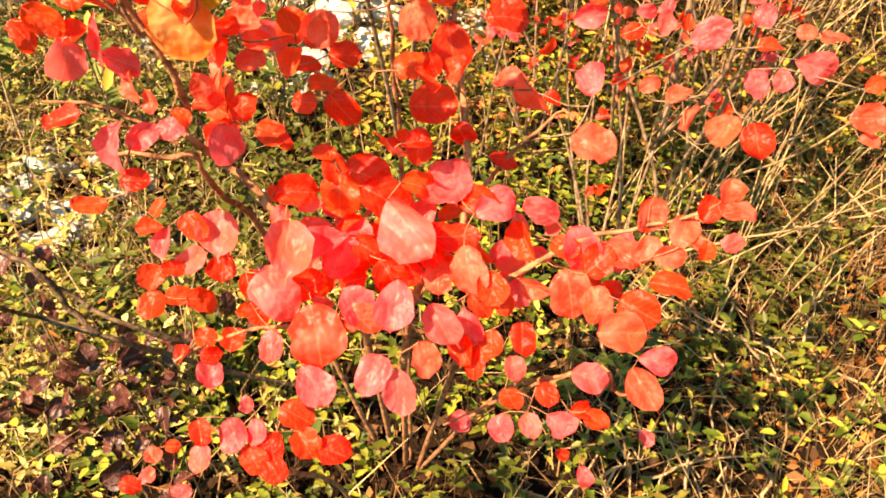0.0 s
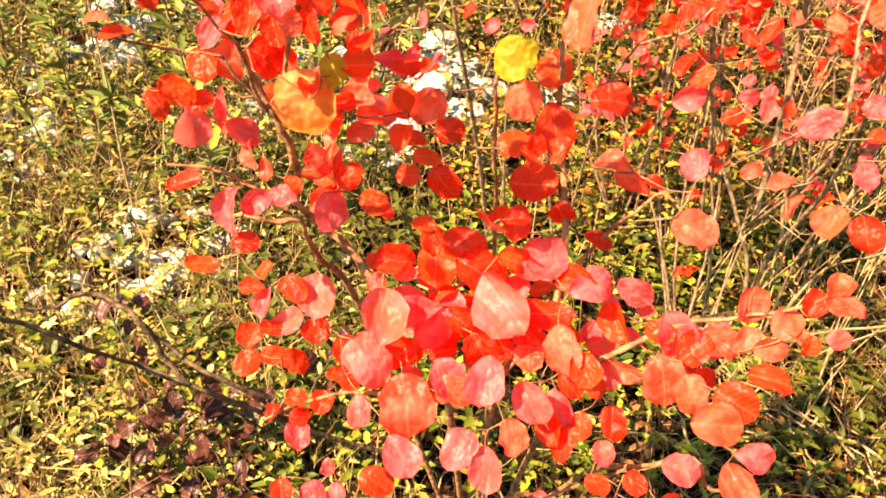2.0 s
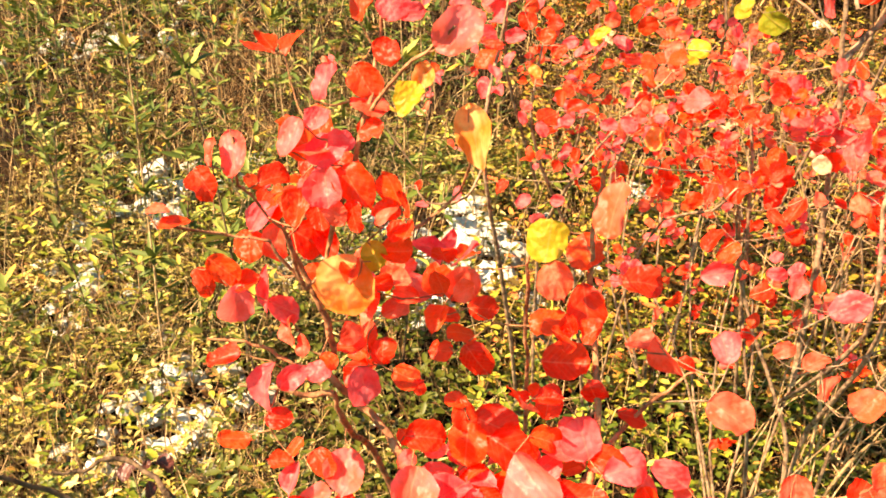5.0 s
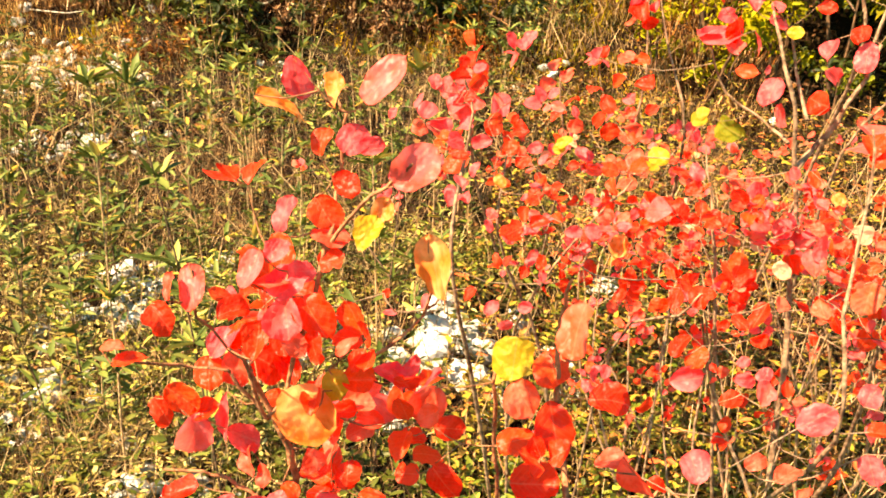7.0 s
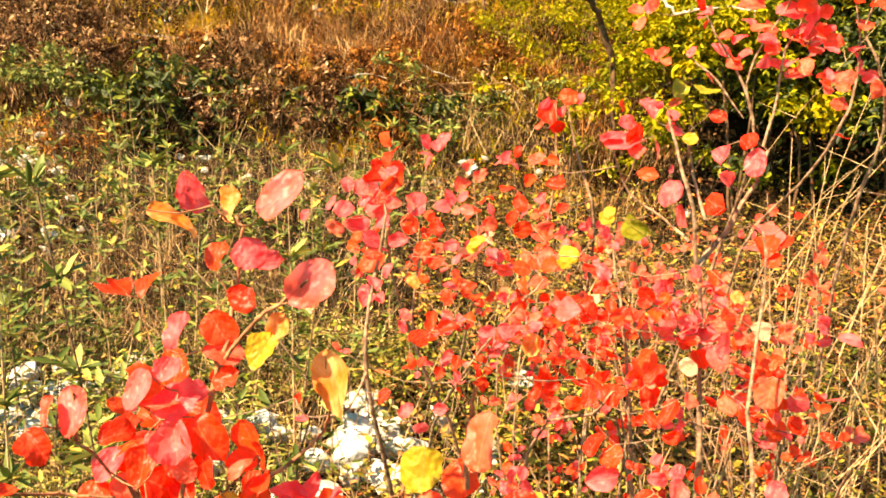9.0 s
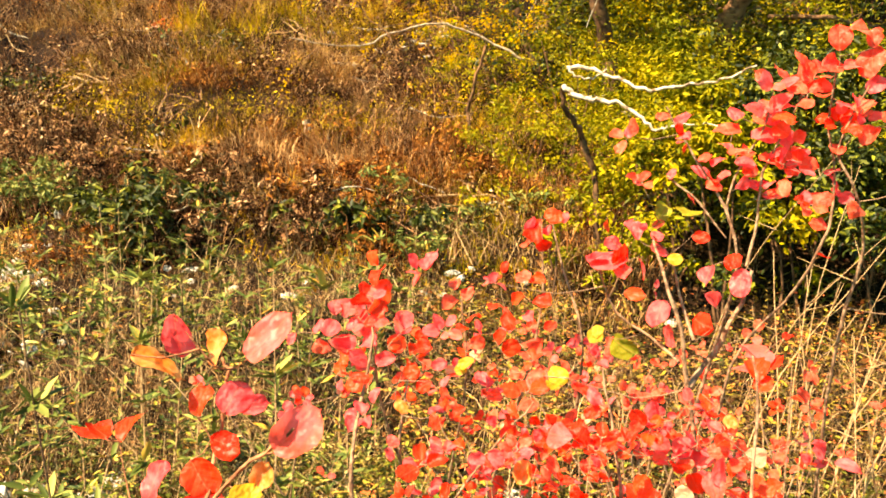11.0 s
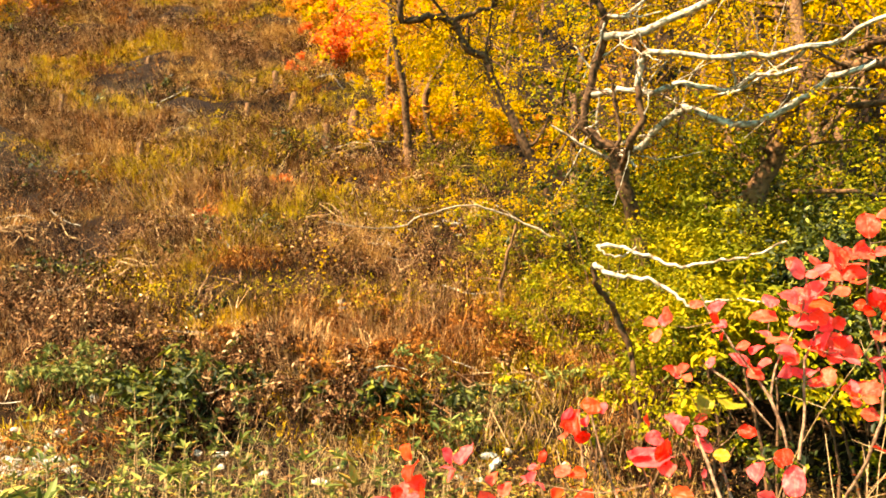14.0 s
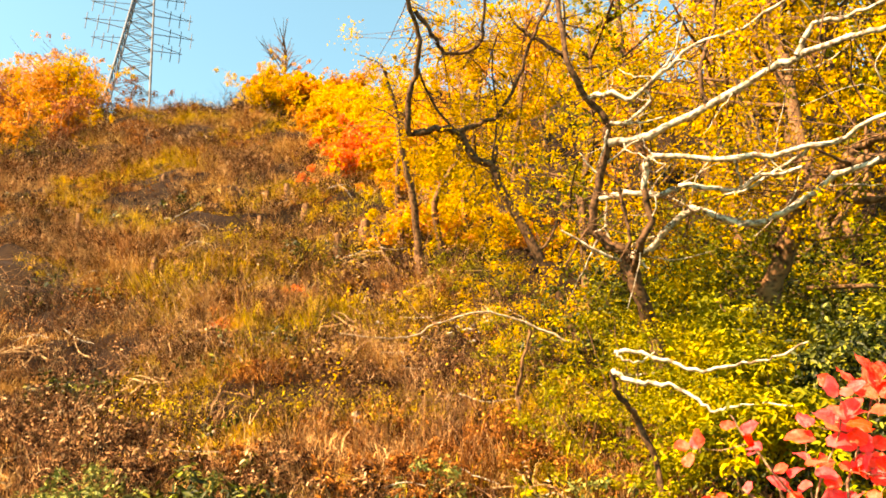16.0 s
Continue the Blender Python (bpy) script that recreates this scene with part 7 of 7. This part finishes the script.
# ---- the wood ----
def limb_tree(name, limbs, label, bark, clumps, leaf, per, material, group="", seed=1, category="tree", low_bark=None):
    """A tree from limbs, with twigs and leafy clumps along them."""
    r = np.random.default_rng(seed)
    foot = np.array(min((p for pts, _, _ in limbs for p in pts), key=lambda p: p[2]), float)
    foot[2] = float(land(foot[0], foot[1]))
    ob = thing(name, tuple(foot), label, category, group)
    lines = []
    low = np.array(min((p for pts, _, _ in limbs for p in pts), key=lambda p: p[2]))
    thick = max(r0 for _, r0, _ in limbs)
    if name != "crooked_limb":
        limbs = [([(low[0] + 0.1, low[1] + 0.05, foot[2] - 0.15), (low[0] + 0.04, low[1], (foot[2] + low[2]) / 2), tuple(low)], thick * 1.15, thick)] + list(limbs)
    for i, l in enumerate(limbs):
        # with low_bark, flatter limbs get pale bark as painted sunlight, steep ones dark
        steep = abs(l[0][-1][2] - l[0][0][2]) > 0.72 * np.linalg.norm(np.array(l[0][-1]) - np.array(l[0][0]))
        stout = (i == 0 or steep) and l[1] > 0.012 and bool(low_bark) or (i < 2 and l[1] > 0.05)
        slim = {"broken_tree": 0.52, "crooked_limb": 0.5, "arching_tree": 0.62, "leaning_tree": 0.7, "crooked_tree": 0.82}.get(name, 1.0)
        l = (l[0], l[1] * slim, l[2] * slim)
        me, line = tubes_mesh("limb", [l], (low_bark or bark) if stout else bark, 9 if l[1] > 0.03 else 6, 0.015 if l[1] > 0.03 else 0.008, 4)
        part("trunk" if stout else "limb", local(ob, me), ob)
        lines.append(line)
        # crooked side branches along the stouter limbs
        if l[1] > 0.024 and clumps > 6:
            for _ in range(max(3, len(line) // 4)):
                p = line[r.integers(1, len(line))]
                way = unit(np.array((r.normal(0, 0.8), r.normal(-0.1, 0.6), r.normal(0.35, 0.6))))
                reach = r.uniform(0.25, 0.8) * min(1.0, l[1] * 22)
                q = p + way * reach * 0.5 + r.normal(0, 0.07, 3)
                e = q + (way + r.normal(0, 0.45, 3)) * reach * 0.6
                rad = l[1] * r.uniform(0.16, 0.3)
                me, side = tubes_mesh("branchlet", [([p, q, e], rad, rad * 0.4)], bark, 5, 0.008, 4)
                part("branchlet", local(ob, me), ob)
    line = np.concatenate(lines)
    if clumps:
        twigs, centres = [], []
        for _ in range(clumps):
            p = line[r.integers(len(line) // 6, len(line))]
            e = p + r.normal(0, 1, 3) * np.array((0.6, 0.35, 0.45)) + np.array((0, 0.75, 0.15))
            twigs.append(([p, (p + e) / 2 + r.normal(0, 0.06, 3), e], 0.008, 0.003))
            centres.append(e)
        me, _ = tubes_mesh("twig_spray", twigs, low_bark or bark, 4, 0.01)
        tagged(part("twig_spray", local(ob, me), ob), kind="stuff")
        me = scatter_mesh("crown", [cloud(centres, r.uniform(0.15, 0.40, clumps), int(per * 1.7), leaf * 0.82, 0.55, 0.1, 0.5, True)], material)
        part("crown", local(ob, me), ob)
    return ob


limb_tree("crooked_tree", PALE_TREE_LIMBS + PALE_TREE_LOW, "crooked tree with yellow leaves and flatter limbs painted pale as if sunlit", BARK_PALE, 190, 0.055, 34, YELLOW, "trees at the wood's edge", 1, low_bark=BARK_DARK)
limb_tree("dark_tree", DARK_TREE_LIMBS, "dark-barked tree with spreading limbs and olive leaves", BARK_BROWN, 80, 0.07, 28, YELLOWGREEN, "trees at the wood's edge", 2)
limb_tree("broken_tree", FALLEN_LIMBS, "broken bleached limb bent out of the thicket", BARK_PALE, 0, 0.06, 14, YELLOWGREEN, "", 3, low_bark=BARK_DARK)
limb_tree("crooked_limb", CURVED_LIMBS, "bleached curved limb lying over the thicket", BARK_PALE, 0, 0.06, 14, YELLOWGREEN, "", 4, "branch")
limb_tree("arching_tree", REACHING_LIMBS, "slim arching tree bending over the slope", BARK_WEATHERED, 10, 0.05, 26, YELLOW, "", 5, low_bark=BARK_BROWN)
limb_tree("leaning_tree", LEANING_TREE_LIMBS, "leaning dark tree with a kinked trunk and yellow leaves", BARK_DARK, 220, 0.066, 36, YELLOW, "trees at the wood's edge", 6)
for k, limbs in enumerate((SLIM_TRUNK_1, SLIM_TRUNK_2, SLIM_TRUNK_3, SLIM_TRUNK_4, SLIM_TRUNK_5)):
    limb_tree("slim_tree", limbs, "slim grey-brown tree in yellow autumn leaf", BARK_BROWN, 55, 0.11, 26, YELLOW, "slim trees at the wood's edge", 30 + k)


def thicket(x, y, w, h, material, label, leaf, per, seed, group="thicket at the wood's edge", low=0.12, thickness=1.0):
    r = np.random.default_rng(seed)
    z = float(land(x, y))
    ob = thing("thicket_bush", (x, y, z), label, "bush", group)
    k = int(17 * thickness * w * max(h, 0.6))
    c = np.stack([r.normal(0, w * 0.42, k), r.normal(0, w * 0.36, k), h * r.uniform(low, 1.0, k) ** 0.8], 1)
    c[:, 2] *= np.clip(1.1 - 0.5 * (np.hypot(c[:, 0], c[:, 1]) / (w * 0.9)) ** 2, 0.3, 1)
    rad = (r.uniform(0.12, 0.28, k) * max(w, h) ** 0.5)[:, None] * np.array((1.15, 1.15, 0.6))
    part("foliage", scatter_mesh("foliage", [cloud(c, rad, int(per * (1.6 if y < 9 else 1.2)), leaf * (0.85 if y < 9 else 0.9), 0.46, 0.1, 0.8, y > 6.8)], material), ob)
    for i in range(3):
        e = c[r.integers(k)]
        me, _ = tubes_mesh("stem", [([(r.normal(0, 0.06), r.normal(0, 0.06), -0.1), e * np.array((0.4, 0.4, 0.5)), e], 0.012, 0.005)], BARK_DARK, 5, 0.01)
        part("stem", me, ob)


LIME = "yellow-green leafy thicket bush at the wood's edge"
rt = random.Random(55)
for k, (x, y, w, h) in enumerate(THICKET_BUSHES):
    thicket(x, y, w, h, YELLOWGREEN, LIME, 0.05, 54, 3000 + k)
for k in range(16):
    y = rt.uniform(8.5, 12.5)
    x = float(edge_x(y)) + abs(rt.gauss(0.2, 1.4)) + 0.1
    thicket(x, y, rt.uniform(0.6, 1.1), rt.uniform(0.7, 1.5), YELLOWGREEN, LIME, 0.065, 46, 3200 + k)
# dark bushes fill the recess below the limbs, their colour imitating its shade
for k in range(30):
    y = rt.uniform(8.9, 11.5) if k < 20 else rt.uniform(11, 14)
    x = rt.uniform(1.0, 5.5) if k < 20 else rt.uniform(2.0, 8.0)
    thicket(x, y, rt.uniform(0.9, 1.4), rt.uniform(1.6, 2.3), DARKGREEN if k % 3 else YELLOWGREEN, "dark green thicket bush whose leaf colour stands for shade under the trees" if k % 3 else LIME, 0.085, 32, 3300 + k)
# golden saplings that spread from the wood's edge onto the slope
for k in range(22):
    y = rt.uniform(9.0, 15.0)
    thicket(float(edge_x(y)) - rt.uniform(0.0, 1.5), y, rt.uniform(0.45, 0.8), rt.uniform(0.6, 1.3), (YELLOW, YELLOWGREEN, YELLOWGREEN)[k % 3], "loose golden-leaved sapling on the open slope", 0.05, 34, 3350 + k)
# a dense evergreen thicket that overhangs a dark hollow
for k in range(18):
    x, y = 1.5 + 0.48 * (k % 6) + rt.uniform(-0.12, 0.12), 5.5 + 0.75 * (k // 6) + rt.uniform(-0.15, 0.15)
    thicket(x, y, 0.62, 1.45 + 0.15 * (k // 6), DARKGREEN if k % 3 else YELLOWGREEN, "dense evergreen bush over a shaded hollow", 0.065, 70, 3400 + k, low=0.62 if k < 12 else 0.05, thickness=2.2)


def wood_tree(x, y, h, spread, material, label, leaf, clumps, per, seed, bark, name="woodland_tree", group="autumn trees of the wood"):
    r = np.random.default_rng(seed)
    z = float(land(x, y))
    ob = thing(name, (x, y, z), label, "tree", group)
    top = np.array((r.normal(0, 0.06) * h, r.normal(0, 0.06) * h, h))
    trunk = [np.array((0, 0, -0.2)), top * 0.35 + r.normal(0, 0.02 * h, 3), top * 0.7 + r.normal(0, 0.02 * h, 3), top]
    r0 = 0.012 * h + 0.03
    me, line = tubes_mesh("trunk", [(trunk, r0, r0 * 0.25)], bark, 7, 0.01)
    part("trunk", me, ob)
    limbs, centres = [], []
    for _ in range(max(6, clumps // 5)):
        p = line[r.integers(len(line) // 4, len(line))]
        e = p + np.array((r.normal(0, spread), r.normal(0, spread), r.uniform(0.05, 0.3) * h))
        e[2] = min(e[2], h * 1.02)
        limbs.append(([p, (p + e) / 2 + r.normal(0, 0.03 * h, 3), e], r0 * 0.4, r0 * 0.12))
    me, ll = tubes_mesh("limbs", limbs, bark, 4, 0.02, 2)
    tagged(part("limb_spray", me, ob), kind="stuff")
    pts = np.concatenate([ll, line[len(line) // 3:]])
    centres = pts[r.integers(0, len(pts), clumps)] + r.normal(0, spread * 0.25, (clumps, 3))
    centres[:, 2] = np.maximum(centres[:, 2], 0.12 * h)
    part("crown", scatter_mesh("crown", [cloud(centres, r.uniform(0.16, 0.34, clumps) * spread, per, leaf, 0.6, 0.1, 0.4, True)], material), ob)


rf = random.Random(12)
# trees close behind the edge, right of the kinked trees
for k in range(34):
    y = rf.uniform(11, 22)
    x = float(edge_x(y)) + 0.8 + rf.random() * (4 + 0.62 * y)
    if x / y < 0.03:
        continue
    wood_tree(x, y, rf.uniform(6, 10), rf.uniform(0.9, 1.5), YELLOW if k % 3 else YELLOWGREEN, "slender tree with golden yellow autumn leaves" if k % 3 else "slender tree with olive yellow autumn leaves", 0.09, 84, 36, 5000 + k, BARK_BROWN if k % 2 else BARK_DARK)
for k in range(46):
    y = rf.uniform(21, 48)
    x = float(edge_x(y)) + 0.5 + rf.random() * (8 + 0.5 * y)
    m, lab = rf.choice([(YELLOW, "golden yellow"), (YELLOW, "golden yellow"), (ORANGE, "orange"), (YELLOW, "golden yellow")])
    wood_tree(x, y, rf.uniform(5, 8.5) * (0.35 if x / y < -0.13 else 1), rf.uniform(1.0, 1.8), m, f"tree with {lab} autumn leaves on the slope", 0.14, 58, 30, 5200 + k, BARK_BROWN)
for k in range(22):
    y = rf.uniform(46, 70)
    x = float(edge_x(y)) + 0.5 + rf.random() * 26
    m, lab = rf.choice([(YELLOW, "golden yellow"), (ORANGE, "orange"), (YELLOW, "golden yellow")])
    wood_tree(x, y, rf.uniform(4.5, 7.5) * (0.45 if x / y < -0.13 else 1), rf.uniform(1.2, 2.0), m, f"tree with {lab} autumn leaves on the slope", 0.22, 42, 32, 5400 + k, BARK_BROWN)
for k, (x, y, h) in enumerate(((-7.6, 30.5, 2.2), (-8.3, 31.5, 1.9), (-7.0, 29.0, 1.7), (-7.4, 27.5, 1.4))):
    wood_tree(x, y, h, 0.9, SCARLET, "small scarlet maple at the wood's edge", 0.15, 40, 50, 5600 + k, BARK_BROWN)
# bushes along the ridge on the other side of the clearing
for k in range(28):
    y = rf.uniform(48, 66)
    x = -38.4 - 0.1 * (y - 48) - rf.random() ** 1.2 * 13
    m, lab = rf.choice([(ORANGE, "orange"), (ORANGE, "orange"), (YELLOW, "golden yellow"), (RUSSET, "russet brown")])
    wood_tree(x, y, rf.uniform(4.0, 6.8), rf.uniform(1.5, 2.3), m, f"bushy tree with {lab} autumn leaves on the ridge", 0.18, 54, 38, 5700 + k, BARK_BROWN, group="bushy trees on the ridge")
for k in range(12):
    y = rf.uniform(52, 60)
    x = -0.76 * y - rf.random() * 5
    m, lab = rf.choice([(ORANGE, "orange"), (ORANGE, "orange"), (YELLOW, "golden yellow")])
    wood_tree(x, y, rf.uniform(2.4, 3.6), rf.uniform(1.2, 1.8), m, f"bushy tree with {lab} autumn leaves on the ridge", 0.15, 40, 52, 5900 + k, BARK_BROWN, group="bushy trees on the ridge")
# bushy growth where the wood meets the ridge
for k in range(16):
    y = rf.uniform(52, 62)
    x = -0.405 * y + rf.uniform(-1.2, 3.5)
    m, lab = rf.choice([(ORANGE, "orange"), (YELLOW, "golden yellow"), (YELLOW, "golden yellow"), (YELLOW, "golden yellow")])
    wood_tree(x, y, rf.uniform(2.2, 4.0), rf.uniform(0.9, 1.4), m, f"bushy tree with {lab} autumn leaves on the ridge", 0.14, 46, 52, 5800 + k, BARK_BROWN, group="bushy trees on the ridge")
# ground bushes along the upper wood edge
for k in range(40):
    y = rf.uniform(14, 60)
    x = float(edge_x(y)) + rf.uniform(-0.8, 3.0)
    thicket(x, y, rf.uniform(0.8, 1.4) * (0.7 + y / 40), rf.uniform(0.8, 1.4) * (0.8 + y / 50), YELLOW if k % 3 else ORANGE, "bushy undergrowth in yellow autumn leaf", 0.055 + 0.004 * y, 40, 3600 + k, "undergrowth along the wood")
for k in range(12):
    y = rf.uniform(43, 49)
    m, lab = rf.choice([(ORANGE, "orange"), (ORANGE, "orange"), (YELLOW, "golden yellow"), (RUSSET, "russet brown")])
    wood_tree(-rf.uniform(0.68, 0.92) * y, y, rf.uniform(2.4, 3.6), rf.uniform(1.2, 1.7), m, f"bushy tree with {lab} autumn leaves on the ridge", 0.17, 40, 32, 5800 + k, BARK_BROWN, group="bushy trees on the ridge")


# ---- bare tree and tower on the ridge ----
def bare_tree(x, y, h, seed):
    r = np.random.default_rng(seed)
    z = float(land(x, y))
    limbs = [([(0, 0, -0.2), (0.1, 0, h * 0.4), (0, 0, h * 0.75)], 0.10, 0.05)]
    for _ in range(16):
        b = np.array((0.05, 0, h * r.uniform(0.35, 0.75)))
        e = b + np.array((r.normal(0, 0.22), r.normal(0, 0.15), r.uniform(0.12, 0.35))) * h
        limbs.append(([b, (b + e) / 2 + r.normal(0, 0.02 * h, 3), e], 0.07, 0.03))
        for _ in range(4):
            f = e + np.array((r.normal(0, 0.1), 0, r.uniform(0.0, 0.15))) * h
            limbs.append((([(b + e) / 2, f]), 0.035, 0.016))
    ob = thing("bare_tree", (x, y, z), "leafless grey tree on the ridge", "tree")
    for i, l in enumerate(limbs):
        me, _ = tubes_mesh("limb", [l], BARK_BROWN, 5, 0.02)
        part("trunk" if i == 0 else "limb", me, ob)


bare_tree(-23.2, 61.5, 7.4, 4)


def lattice_tower(x, y, turn):
    z = float(land(x, y))
    ob = thing("lattice_tower", (x, y, z), "grey steel lattice tower with cross-arms on the ridge", "tower")
    ob.rotation_euler = (0, 0, radians(turn))
    H, W0, W1 = 26.0, 4.3, 1.3

    def half(h):
        return (W0 + (W1 - W0) * min(h / 18.0, 1.0)) / 2

    corner = ((-1, -1), (1, -1), (1, 1), (-1, 1))
    for cx, cy in corner:
        pts = [(cx * half(h), cy * half(h), h) for h in (-0.5, 9, 18, H)]
        me, _ = tubes_mesh("leg", [(pts, 0.13, 0.10)], STEEL, 4, 0, 1)
        part("leg", me, ob)
    levels = [0.6, 2.6, 4.4, 6.2, 7.8, 9.3, 10.8, 12.2, 13.5, 14.8, 16.0, 17.2, 18.5, 20, 21.5, 23, 24.5, 26]
    for a, b in zip(levels, levels[1:]):
        for k in range(4):
            (ax, ay), (bx, by) = corner[k], corner[(k + 1) % 4]
            ha, hb = half(a), half(b)
            me, _ = tubes_mesh("brace", [([(ax * ha, ay * ha, a), (bx * hb, by * hb, b)], 0.05, 0.05), ([(bx * ha, by * ha, a), (ax * hb, ay * hb, b)], 0.05, 0.05), ([(ax * ha, ay * ha, a), (bx * ha, by * ha, a)], 0.05, 0.05)], STEEL, 4, 0, 1)
            part("brace", me, ob)
    for h, reach in ((8.6, 4.4), (10.6, 5.4), (12.8, 5.0), (15.0, 4.2), (18.0, 5.0), (21.5, 4.4), (24.5, 3.8)):
        for s in (-1, 1):
            inner = s * half(h)
            arm = part("cross_arm", tubes_mesh("cross_arm", [([(inner, 0, h), (s * reach, 0, h + 0.25)], 0.07, 0.05), ([(inner, 0, h + 0.9), (s * reach, 0, h + 0.25)], 0.05, 0.05)], STEEL, 4, 0, 1)[0], ob)
            for q in (0.55, 0.75, 0.95):
                xx = s * reach * q
                if abs(xx) > abs(inner) + 0.3:
                    part("rod", tubes_mesh("rod", [([(xx, 0, h - 0.9), (xx, 0, h + 1.0)], 0.05, 0.05)], STEEL, 4, 0, 1)[0], arm)


lattice_tower(-40.2, 64.0, 28)
